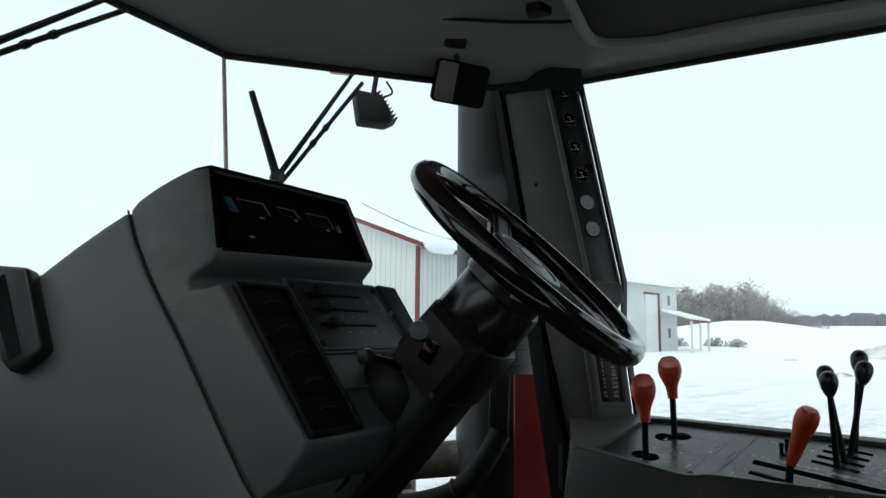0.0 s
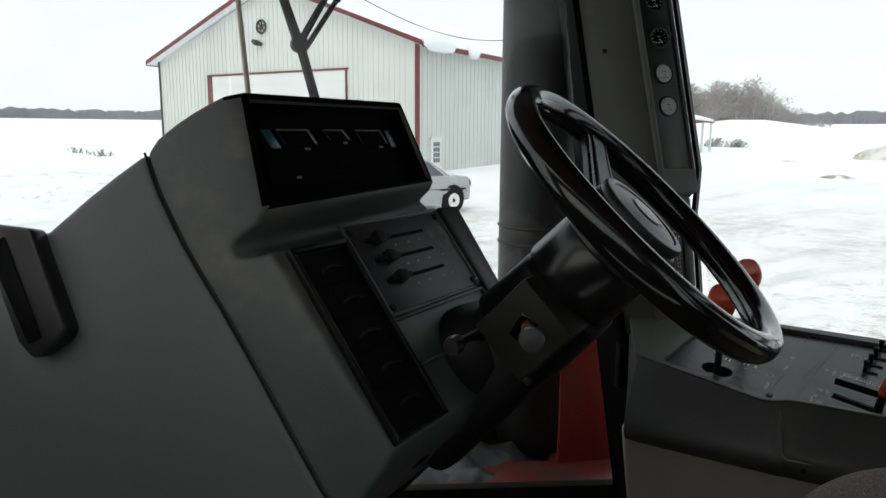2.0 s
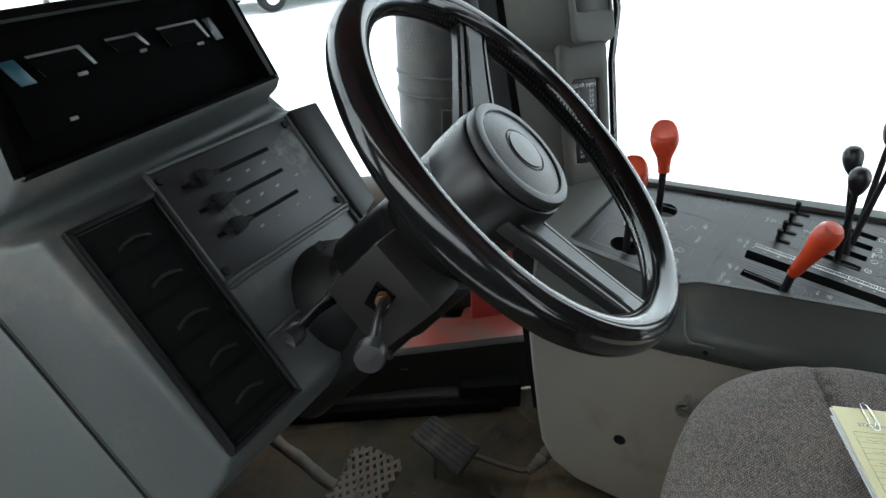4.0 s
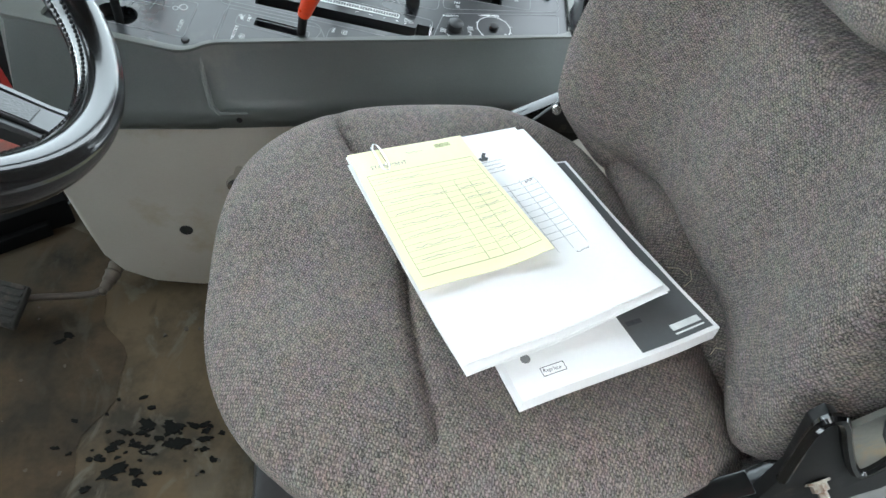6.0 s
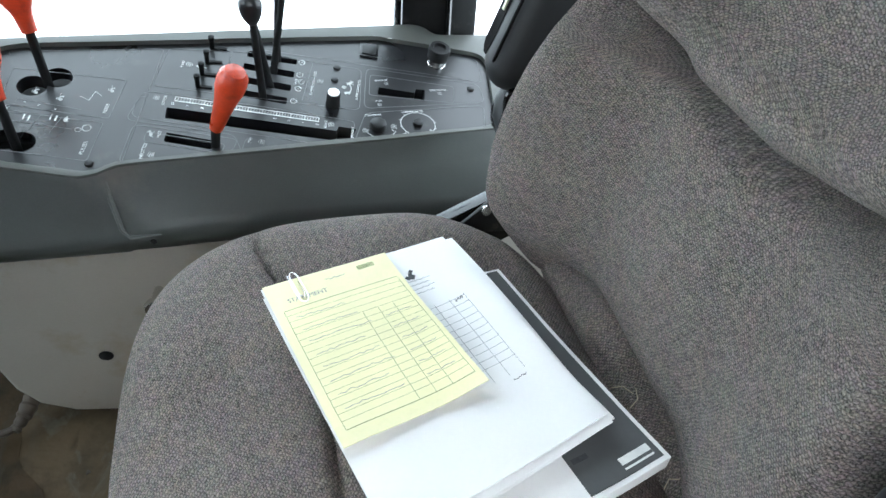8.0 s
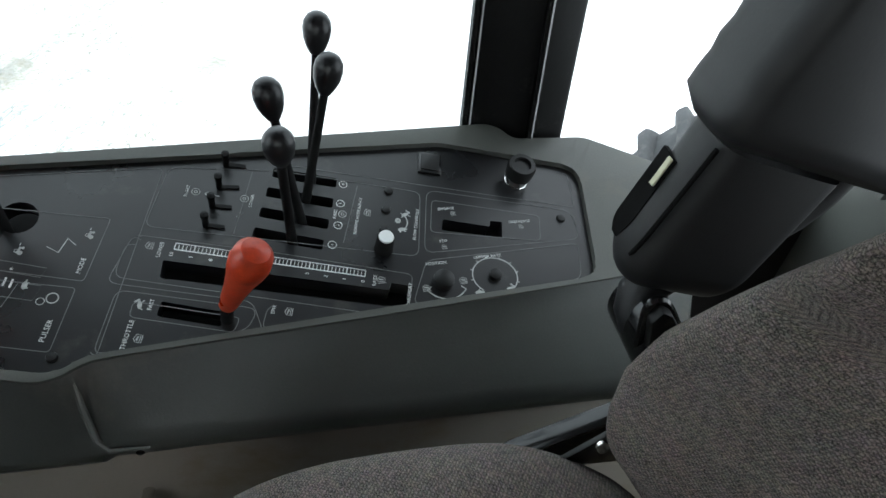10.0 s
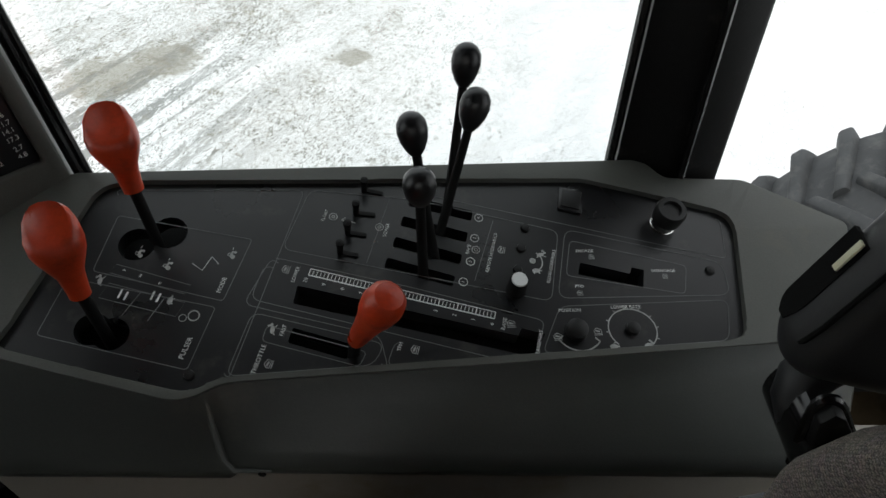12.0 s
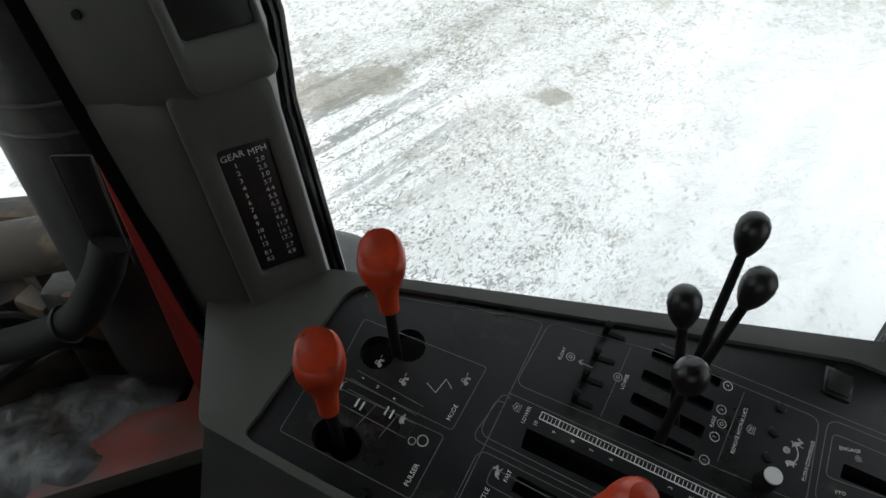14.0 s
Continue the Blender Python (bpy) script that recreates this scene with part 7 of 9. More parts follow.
pc = [at(*p, 0.0022) for p in ((0.20, -0.02), (0.20, 0.15), (0.235, 0.185), (0.27, 0.15), (0.27, 0.0), (0.24, -0.035), (0.215, 0.0), (0.215, 0.13), (0.235, 0.15), (0.255, 0.12), (0.255, 0.04))]
tube(cl, spline(pc, 4), 0.00042, 6)
solid("paper_clip", cl, M_CHROME, "bright wire paper clip on the yellow slip", "paper clip")

# ---- rear left fender panel beside the seat ----
bm = B()
prism(bm, [(0.578, 0.16, 0.0), (0.578, 0.84, 0.0), (0.785, 0.84, 0.0), (0.785, 0.16, 0.0)], (0.0, 0, 0.30), 0.006, 3)
solid("fender_cover", bm, mat("mid_grey_fender_panel", (0.066, 0.066, 0.060), 0.85, vary=0.2, big=14, fine=200, bump=0.15, dirt=(0.085, 0.076, 0.058), dirt_amount=0.35, dirt_scale=11), "plain mid grey wheel fender cover beside the seat", "fender cover")

# ---- rear view mirror under the header ----
mi = thing("rear_view_mirror", (-0.56, 1.30, 1.25), "black framed rear view mirror hanging from the header", "mirror")
bm = B()
mn = V((0.735, -0.555, -0.39)).normalized()
mr = V((0.602, 0.798, -0.05)).normalized()
mr = (mr - mn * mr.dot(mn)).normalized()
mu = mr.cross(mn)
mu = mu if mu.z > 0 else -mu
mc = V((-0.556, 1.300, 1.236))
m4 = [mc + mr * a * 0.062 + mu * b * 0.046 for a, b in ((-0.86, 1.0), (0.86, 1.0), (1.0, 0.84), (1.0, -0.84), (0.86, -1.0), (-0.86, -1.0), (-1.0, -0.84), (-1.0, 0.84))]
prism(bm, m4, -mn * 0.016, 0.003, 2)
part("housing", bm, M_SEAL, mi, angle=20)
# black plate added to stand for the mirror's dark right part
bm = B()
prism(bm, [mc + mr * a * 0.062 + mu * b * 0.046 - mn * 0.001 for a, b in ((-0.18, 0.93), (0.84, 0.93), (0.95, 0.80), (0.95, -0.80), (0.84, -0.93), (-0.18, -0.93))], mn * 0.006, 0.002)
part("cover", bm, M_SEAL, mi, "added black plate for the dark part of the mirror")
c = mc
bm = B()
prism(bm, [c + mr * a * 0.062 + mu * b * 0.046 + mn * 0.0004 for a, b in ((-0.86, 0.90), (-0.22, 0.90), (-0.22, -0.90), (-0.84, -0.90), (-0.93, -0.80), (-0.93, 0.80))], mn * 0.001)
part("mirror_glass", bm, mat("mirror", (0.85, 0.86, 0.86), 0.03, 1.0, vary=0.02, bump=0), mi, "silvered mirror glass")
bm = B()
tube(bm, [c - mn * 0.012, (-0.555, 1.275, 1.31), (-0.55, 1.268, 1.36)], [0.006, 0.006, 0.009], 10)
add_box(bm, (-0.55, 1.262, 1.318), (0.05, 0.035, 0.03), Matrix.Rotation(radians(40), 4, "Z"), 0.006)
part("stalk", bm, M_MATT, mi)

# ---- outside fittings on the tractor ----
ex = thing("exhaust_stack", (-0.66, 1.662, -0.2), "thick black upright exhaust stack with a rounded lower end", "exhaust")
SX, SY = -0.662, 1.664
bm = B()
lathe(bm, [(0.0, 0.0), (0.060, 0.002), (0.088, 0.014), (0.101, 0.035), (0.105, 0.065), (0.105, 2.3), (0.0, 2.3)], (SX, SY, 0.085), (0, 0, 1), 40)
part("muffler", bm, M_EXHAUST, ex)
bm = B()
for z in (0.62, 0.66):
    ring(bm, (SX, SY, z), (0, 0, 1), 0.105, 0.004, 40, 8)
part("band", bm, M_EXHAUST, ex)
bm = B()
tube(bm, [(SX, SY, -0.9), (SX, SY, 0.12)], 0.05, 20)
part("pipe", bm, M_EXHAUST, ex)
bm = B()
pts = [V((-0.627, 1.556, 0.42)), V((-0.582, 1.567, 0.42)), V((-0.575, 1.569, 0.60)), V((-0.621, 1.556, 0.60))]
for a, b in zip(pts, pts[1:] + pts[:1]):
    tube(bm, [a, b], 0.0016, 6)
part("bracket_plate", bm, M_EXHAUST, ex)
ho = thing("intake_hose", (-0.70, 1.5, 0.2), "bent black hose beside the exhaust stack", "hose")
bm = B()
tube(bm, spline([(-0.60, 1.565, 0.46), (-0.625, 1.540, 0.40), (-0.68, 1.515, 0.33), (-0.78, 1.475, 0.29), (-0.97, 1.40, 0.26)], 8), 0.026, 16)
part("bend", bm, M_MATT, ho)
bm = B()
ring(bm, (-0.690, 1.512, 0.324), (-0.9, -0.3, -0.5), 0.028, 0.003, 24, 6)
part("clamp", bm, M_EXHAUST, ho)
bm = B()
tube(bm, [(-0.74, 1.62, 0.38), (-1.05, 1.50, 0.34), (-1.4, 1.38, 0.30)], 0.045, 18)
solid("engine_pipe", bm, mat("heat_stained_pipe", (0.07, 0.06, 0.05), 0.7, 0.2, vary=0.4, dirt=(0.24, 0.19, 0.13), dirt_amount=0.35, dirt_scale=9), "heat-stained engine pipe beside the stack", "pipe")
rp = thing("red_frame", (-0.6, 1.7, -0.6), "worn red painted sheet metal outside the corner window", "sheet metal")
bm = B()
prism(bm, [(-0.565, 1.566, -0.6), (-0.565, 1.566, 0.60), (-0.50, 1.623, 0.60), (-0.430, 1.685, 0.15), (-0.430, 1.685, -0.6)], (0.008, -0.010, 0), 0.003)
part("upright", bm, M_REDPOST, rp, "red painted upright plate")
bm = B()
prism(bm, [(-0.745, 1.285, 0.108), (-0.43, 1.515, 0.108), (-0.42, 1.70, 0.108), (-0.60, 1.62, 0.108), (-0.585, 1.555, 0.108), (-0.66, 1.505, 0.108), (-0.70, 1.42, 0.108)], (0, 0, 0.010), 0.003)
part("shelf", bm, M_REDPAINT, rp, "muddy red painted shelf")
bm = B()
rows = []
for j in range(31):
    row = []
    for i in range(31):
        u, v = i / 30, j / 30
        x, y = -0.98 + 0.36 * u, 1.26 + 0.26 * v + 0.10 * u
        edge_h = min(1.0, 6 * min(u, v, 1 - u, 1 - v))
        h = 0.045 + 0.030 * noise.noise(V((x * 14, y * 14, 3.1))) + 0.014 * noise.noise(V((x * 45, y * 45, 1.1)))
        row.append(bm.verts.new((x, y, 0.088 + max(0.0, h) * edge_h)))
    rows.append(row)
for j in range(30):
    for i in range(30):
        bm.faces.new((rows[j][i], rows[j][i + 1], rows[j + 1][i + 1], rows[j + 1][i]))
solid("slush_heap", bm, mat("wet_dirty_slush", (0.085, 0.088, 0.092), 0.4, vary=0.5, big=16, fine=90, bump=0.6, depth=0.004, dirt=(0.030, 0.022, 0.015), dirt_amount=0.5, dirt_scale=14), "wet dirty slush lying on the engine shelf", "slush", kind="stuff", angle=180)
bm = B()
for k in range(14):
    x = -0.80 + 0.019 * k
    prism(bm, [(x, 1.60 + 0.35 * (x + 0.80) * 0.3, 0.06), (x + 0.0185, 1.60 + 0.35 * (x + 0.82) * 0.3, 0.06), (x + 0.0185, 1.60 + 0.35 * (x + 0.82) * 0.3, 0.26 - 0.02 * (k % 3)), (x, 1.60 + 0.35 * (x + 0.80) * 0.3, 0.26 - 0.02 * (k % 3))], (0, 0.012, 0))
part("side_sheet", bm, mat("rust_streaked_sheet", (0.12, 0.062, 0.026), 0.7, vary=0.5, big=22, fine=90, bump=0.3, dirt=(0.022, 0.016, 0.012), dirt_amount=0.55, dirt_scale=16), rp, "rust-streaked brown sheet behind the slush")
en = thing("tractor_engine", (-1.0, 1.4, -0.9), "dark oily engine bay with castings and pipes", "engine")
M_OILY = mat("oily_engine", (0.030, 0.027, 0.024), 0.55, 0.2, vary=0.4, big=9, fine=60, bump=0.5, depth=0.004, dirt=(0.10, 0.065, 0.038), dirt_amount=0.45, dirt_scale=8)
bm = B()
prism(bm, [(-2.0, 0.70, -0.9), (-1.0, 1.06, -0.9), (-0.43, 1.56, -0.9), (-0.42, 1.80, -0.9), (-1.2, 1.80, -0.9), (-2.0, 1.5, -0.9)], (0, 0, 0.95), 0.03)
part("block", bm, M_OILY, en)
r = random.Random(17)
for k in range(16):
    bm = B()
    c = V((-0.80 - 0.5 * r.random(), 1.50 + 0.30 * r.random(), 0.06 + 0.12 * r.random()))
    add_box(bm, c, (r.uniform(0.06, 0.2), r.uniform(0.05, 0.14), r.uniform(0.08, 0.22)), Matrix.Rotation(r.uniform(0, 3), 4, "Z"), 0.012)
    part("casting", bm, M_OILY, en, "dark engine casting")
bm = B()
for k in range(4):
    tube(bm, spline([(-0.74 - 0.1 * k, 1.62, 0.10), (-0.80 - 0.1 * k, 1.55, 0.20 + 0.03 * k), (-0.9 - 0.1 * k, 1.42, 0.16), (-1.1, 1.35, 0.10)], 5), 0.012, 8)
part("hose", bm, M_MATT, en)

bm = B()
rings = []
for z, g in ((-0.9, 0.0), (0.15, 0.0), (0.180, 0.006), (0.200, 0.020), (0.208, 0.045)):
    rings.append([V((-0.472 + (0.100 - g) * math.copysign(abs(math.cos(q)) ** 0.5, math.cos(q)), 1.84 + (0.115 - g) * math.copysign(abs(math.sin(q)) ** 0.5, math.sin(q)), z - 0.10 * math.sin(q) * (0.115 - g))) for q in (2 * math.pi * j / 28 for j in range(28))])
loft(bm, rings)
part("side_tank", bm, mat("speckled_grey_tank", (0.055, 0.060, 0.060), 0.55, vary=0.3, big=12, fine=90, bump=0.2, dots=((0.4, 0.41, 0.41), 70)), en, "rounded grey tank speckled with snow")
def wiper(name, base, tip, tip2, label):
    w = thing(name, base, label, "wiper", "windscreen wipers")
    base, tip, tip2 = V(base), V(tip), V(tip2)
    bm = B()
    tube(bm, [base, base.lerp(tip, 0.5), tip], [0.007, 0.006, 0.005], 8)
    part("arm", bm, M_MATT, w)
    bm = B()
    d = (tip - base).normalized()
    side = d.cross(V((0.8, -0.5, 0))).normalized() * 0.014
    tube(bm, [base + side, tip + side * 2.3], 0.0052, 8)
    for u in (0.36, 0.52):
        lathe(bm, [(0.0, -0.006), (0.0075, -0.006), (0.0075, 0.006), (0.0, 0.006)], (base + side).lerp(tip + side * 2.3, u), d, 10)
    part("link_rod", bm, M_MATT, w)
    bm = B()
    m = base.lerp(tip, 0.35)
    tube(bm, [base, tip2], [0.010, 0.007], 10)
    part("blade", bm, M_MATT, w, "thick black wiper blade")
    bm = B()
    lathe(bm, [(0.0, -0.008), (0.016, -0.006), (0.016, 0.012), (0.0, 0.014)], base, (0.8, -0.5, 0), 16)
    part("pivot", bm, M_MATT, w)
wiper("windscreen_wiper", (-0.941, 1.139, 1.040), (-0.893, 1.332, 1.335), (-0.992, 1.100, 1.238), "black double-rod windscreen wiper outside the corner pane")
wiper("windscreen_wiper", (-0.99, 0.50, 1.10), (-0.985, 0.76, 1.32), (-1.02, 0.40, 1.20), "black windscreen wiper outside the front pane")
bm = B()
tube(bm, [(-0.935, 1.139, 1.03), (-0.885, 1.125, 0.92), (-0.86, 1.10, 0.80)], 0.009, 10)
solid("wiper_bracket", bm, M_MATT, "black wiper mounting bracket outside the pane", "bracket")
wl = thing("work_light", (-0.935, 1.45, 1.30), "finned black work light under the roof edge", "work light")
bm = B()
wc = V((-0.935, 1.462, 1.285))
wx, wz = V((0.62, 0.72, -0.15)).normalized(), V((-0.02, 0.22, 0.97)).normalized()
wy = wz.cross(wx)
add = Matrix((wx, wy, wz)).transposed().to_4x4()
add.translation = wc
tmp = B()
prism(tmp, [(-0.055, -0.025, 0.04), (0.02, -0.025, 0.045), (0.052, -0.025, 0.0), (0.05, -0.025, -0.035), (-0.03, -0.025, -0.045)], (0, 0.05, 0), 0.006)
for k in range(9):
    add_box(tmp, (0.005 + 0.007 * k, 0.0, 0.045 - 0.008 * k), (0.0022, 0.05, 0.026), Matrix.Rotation(radians(48), 4, "Y"))
tmp.transform(add)
merge(bm, tmp)
part("housing", bm, M_MATT, wl, "finned black housing")
bm = B()
tube(bm, [wc + wz * 0.04, wc + wz * 0.11], 0.007, 8)
tube(bm, spline([wc + wz * 0.045 + wx * 0.02, wc + wz * 0.07 + wx * 0.05, wc + wz * 0.10 + wx * 0.03], 5), 0.003, 6)
part("mount", bm, M_MATT, wl)
bm = B()
add_box(bm, (-1.0, 1.42, 1.402), (0.07, 0.05, 0.022), Matrix.Rotation(radians(45), 4, "Z"), 0.006)
solid("marker_lamp", bm, mat("dull_red_lens", (0.5, 0.06, 0.03), 0.3), "small red marker lamp under the roof edge", "lamp")

# rear tyre outside the side window
TC = V((1.785, 2.56, -0.826))
ty = thing("rear_axle", TC, "rear axle end with a large dark grey lugged tyre", "axle")
bm = B()
prof = [(0.37, -0.17), (0.46, -0.225), (0.53, -0.235), (0.608, -0.215), (0.636, -0.12), (0.642, 0.0), (0.636, 0.12), (0.608, 0.215), (0.53, 0.235), (0.46, 0.225), (0.37, 0.17)]
rows = []
for k in range(96):
    q = 2 * math.pi * k / 96
    rows.append([bm.verts.new(TC + V((math.cos(q) * r, h, math.sin(q) * r))) for r, h in prof])
for k in range(96):
    a, b = rows[k], rows[(k + 1) % 96]
    for j in range(len(prof) - 1):
        bm.faces.new((a[j], a[j + 1], b[j + 1], b[j]))
tyre = part("tyre", bm, M_LUGGED, ty, "dark grey tyre", angle=60)
# a lug runs from the sidewall over the shoulder to the middle of the tread
for k in range(27):
    for s in (-1, 1):
        q = 2 * math.pi * (k + 0.25 * s) / 27
        rings = []
        for h, dq, lo, hi, wide in ((0.238, -0.075, 0.475, 0.500, 0.018), (0.246, -0.070, 0.50, 0.545, 0.026), (0.243, -0.060, 0.54, 0.625, 0.030), (0.225, -0.045, 0.56, 0.661, 0.031), (0.16, -0.01, 0.57, 0.672, 0.030), (0.08, 0.05, 0.58, 0.673, 0.029), (-0.01, 0.12, 0.59, 0.668, 0.027)):
            qq = q + dq
            o = V((math.cos(qq), 0, math.sin(qq)))
            t = V((-math.sin(qq), 0, math.cos(qq)))
            c = TC + V((0, h * s, 0))
            mid = lo + (hi - lo) * 0.7
            rings.append([c + o * lo - t * wide * 1.45, c + o * mid - t * wide * 0.95, c + o * (hi - 0.006) - t * wide * 0.72, c + o * hi - t * wide * 0.45, c + o * hi + t * wide * 0.45, c + o * (hi - 0.006) + t * wide * 0.72, c + o * mid + t * wide * 0.95, c + o * lo + t * wide * 1.45])
        bm = B()
        loft(bm, rings)
        part("lug", bm, M_LUGGED, tyre, angle=60)
bm = B()
lathe(bm, [(0.0, -0.1), (0.39, -0.12), (0.39, 0.12), (0.0, 0.1)], TC, (0, 1, 0), 40)
part("rim", bm, M_DARKSTEEL, ty)
bm = B()
tube(bm, [TC + V((0, -0.75, 0)), TC], 0.07, 20)
part("shaft", bm, M_DARKSTEEL, ty, "dark steel axle shaft")

# ---- outdoors ----
def snow_mat():
    m = bpy.data.materials.new("trampled_snow")
    m.use_nodes = True
    nt = m.node_tree
    p = nt.nodes["Principled BSDF"]
    co = nt.nodes.new("ShaderNodeTexCoord")
    def noise_tex(scale, detail=5, rough=0.6, stretch=None, warp=0.0):
        n = nt.nodes.new("ShaderNodeTexNoise")
        n.inputs["Scale"].default_value, n.inputs["Detail"].default_value, n.inputs["Roughness"].default_value = scale, detail, rough
        n.inputs["Distortion"].default_value = warp
        if stretch:
            mp = nt.nodes.new("ShaderNodeMapping")
            mp.vector_type = "TEXTURE"
            mp.inputs["Rotation"].default_value = (0, 0, radians(68) + stretch[0] - 0.85)
            mp.inputs["Scale"].default_value = (1 / stretch[1], 1, 1)
            nt.links.new(co.outputs["Object"], mp.inputs["Vector"])
            nt.links.new(mp.outputs[0], n.inputs["Vector"])
        else:
            nt.links.new(co.outputs["Object"], n.inputs["Vector"])
        return n.outputs["Fac"]
    def rng(src, a, b, c=0.0, d=1.0):
        r = nt.nodes.new("ShaderNodeMapRange")
        r.inputs[1].default_value, r.inputs[2].default_value, r.inputs[3].default_value, r.inputs[4].default_value = a, b, c, d
        nt.links.new(src, r.inputs[0])
        return r.outputs[0]
    def op(kind, a, b):
        x = nt.nodes.new("ShaderNodeMath")
        x.operation = kind
        for i, v in enumerate((a, b)):
            if isinstance(v, float):
                x.inputs[i].default_value = v
            else:
                nt.links.new(v, x.inputs[i])
        return x.outputs[0]
    def mix(fac, a, b):
        x = nt.nodes.new("ShaderNodeMix")
        x.data_type = "RGBA"
        nt.links.new(fac, x.inputs["Factor"])
        for i, v in ((6, a), (7, b)):
            if isinstance(v, tuple):
                x.inputs[i].default_value = (*v, 1)
            else:
                nt.links.new(v, x.inputs[i])
        return x.outputs[2]
    # yard beside the tractor: worn through to dirt and old grass
    def spot(x, y, r0, r1):
        d = nt.nodes.new("ShaderNodeVectorMath")
        d.operation = "DISTANCE"
        nt.links.new(co.outputs["Object"], d.inputs[0])
        d.inputs[1].default_value = (x, y, GROUND)
        return rng(d.outputs["Value"], r0, r1, 1.0, 0.0)
    yard = spot(-3.0, 6.0, 1.5, 9.0)
    far_yard = op("MAXIMUM", spot(-1.0, 10.0, 8.0, 30.0), spot(-7.5, 13.0, 2.0, 7.0))
    # a cleaner stretch of drifted snow, and combed tyre furrows
    clear = op("SUBTRACT", 1.0, op("MULTIPLY", spot(2.2, 4.8, 1.4, 3.2), 0.8))
    furrows = op("MULTIPLY", op("MULTIPLY", rng(noise_tex(6.5, 4, 0.6, (0.75, 0.05)), 0.50, 0.54), rng(noise_tex(24.0, 6, 0.75, (0.75, 0.4)), 0.42, 0.48)), spot(-2.0, 4.6, 0.4, 1.5))
    ridge = noise_tex(1.6, 3, 0.5, (0.85, 0.10))
    lugs = noise_tex(9.0, 5, 0.7, (0.2, 0.45))
    patches = rng(op("ADD", noise_tex(0.42, 8, 0.70), op("ADD", op("MULTIPLY", yard, 0.12), op("MULTIPLY", op("MAXIMUM", op("MAXIMUM", spot(-2.05, 5.02, 0.12, 0.40), spot(-1.74, 5.26, 0.10, 0.36)), spot(-0.444, 5.36, 0.03, 0.25)), 0.17))), 0.545, 0.66)
    flecks = rng(op("ADD", noise_tex(13.0, 9, 0.80), op("MULTIPLY", op("SUBTRACT", ridge, 0.5), 0.25)), 0.545, 0.585)
    specks = rng(noise_tex(7.0, 10, 0.85), 0.625, 0.65)
    grit = rng(noise_tex(60.0, 4, 0.8), 0.57, 0.63)
    tracks = op("MULTIPLY", rng(ridge, 0.50, 0.60), rng(lugs, 0.44, 0.56))
    worn = op("ADD", op("MULTIPLY", patches, op("ADD", op("MULTIPLY", flecks, 0.55), 0.35)), op("MULTIPLY", flecks, op("ADD", op("MULTIPLY", patches, 0.3), 0.22)))
    coarse = op("MULTIPLY", rng(op("ADD", noise_tex(2.6, 10, 0.84), op("MULTIPLY", noise_tex(0.22, 3), 0.25)), 0.66, 0.70), far_yard)
    worn = op("MAXIMUM", op("MAXIMUM", worn, op("MULTIPLY", coarse, 0.8)), op("MULTIPLY", specks, 0.9))
    worn = op("MINIMUM", op("MULTIPLY", worn, op("MAXIMUM", op("MINIMUM", op("MULTIPLY", yard, 1.6), 1.0), op("MULTIPLY", far_yard, 0.85))), 1.0)
    worn = op("MAXIMUM", op("MULTIPLY", worn, clear), op("MULTIPLY", op("MULTIPLY", rng(noise_tex(11.0, 8, 0.8), 0.63, 0.645), far_yard), 0.55))
    snow = mix(rng(noise_tex(0.35, 4), 0.3, 0.7), (0.86, 0.875, 0.89), (0.92, 0.925, 0.93))
    slush = op("MULTIPLY", rng(op("ADD", noise_tex(30.0, 9, 0.82, (0.85, 0.5)), op("MULTIPLY", op("SUBTRACT", noise_tex(0.8, 4, 0.6, (0.85, 0.3)), 0.5), 0.5)), 0.535, 0.55), op("MAXIMUM", spot(-2.2, 5.0, 0.8, 3.6), op("MULTIPLY", far_yard, 0.55)))
    snow = mix(op("MULTIPLY", op("MULTIPLY", slush, clear), 0.55), snow, (0.32, 0.325, 0.30))
    clumps = op("ADD", op("MULTIPLY", op("SUBTRACT", noise_tex(1.1, 6, 0.7), 0.5), 0.34), op("MULTIPLY", op("SUBTRACT", noise_tex(4.5, 4, 0.6, (0.95, 0.5)), 0.5), 0.22))
    dashes = op("MULTIPLY", rng(op("ADD", noise_tex(34.0, 3, 0.6, (0.95, 0.6), 1.8), clumps), 0.572, 0.597), op("MAXIMUM", spot(-1.2, 5.2, 1.5, 5.0), op("MULTIPLY", far_yard, 0.6)))
    snow = mix(op("MULTIPLY", op("MULTIPLY", dashes, op("ADD", op("MULTIPLY", clear, 0.65), 0.35)), 0.9), snow, (0.20, 0.20, 0.175))
    bare = rng(op("ADD", op("MULTIPLY", op("MAXIMUM", op("MAXIMUM", spot(-2.05, 5.02, 0.10, 0.46), spot(-1.74, 5.26, 0.08, 0.40)), op("MAXIMUM", spot(-0.444, 5.36, 0.0, 0.22), op("MULTIPLY", spot(-0.52, 4.46, 0.0, 0.4), 0.5))), 0.7), op("SUBTRACT", noise_tex(9.0, 7, 0.75), 0.5)), 0.30, 0.42)
    snow = mix(op("MULTIPLY", bare, 0.75), snow, (0.34, 0.325, 0.28))
    snow = mix(op("MULTIPLY", furrows, 0.9), snow, (0.25, 0.26, 0.25))
    snow = mix(op("MULTIPLY", op("MULTIPLY", op("MULTIPLY", tracks, yard), clear), 0.35), snow, (0.40, 0.40, 0.38))
    worn = op("MULTIPLY", worn, rng(noise_tex(38.0, 5, 0.8), 0.40, 0.56, 0.25, 0.95))
    dirt = mix(rng(noise_tex(6.0, 5), 0.35, 0.65), (0.20, 0.185, 0.13), (0.36, 0.33, 0.27))
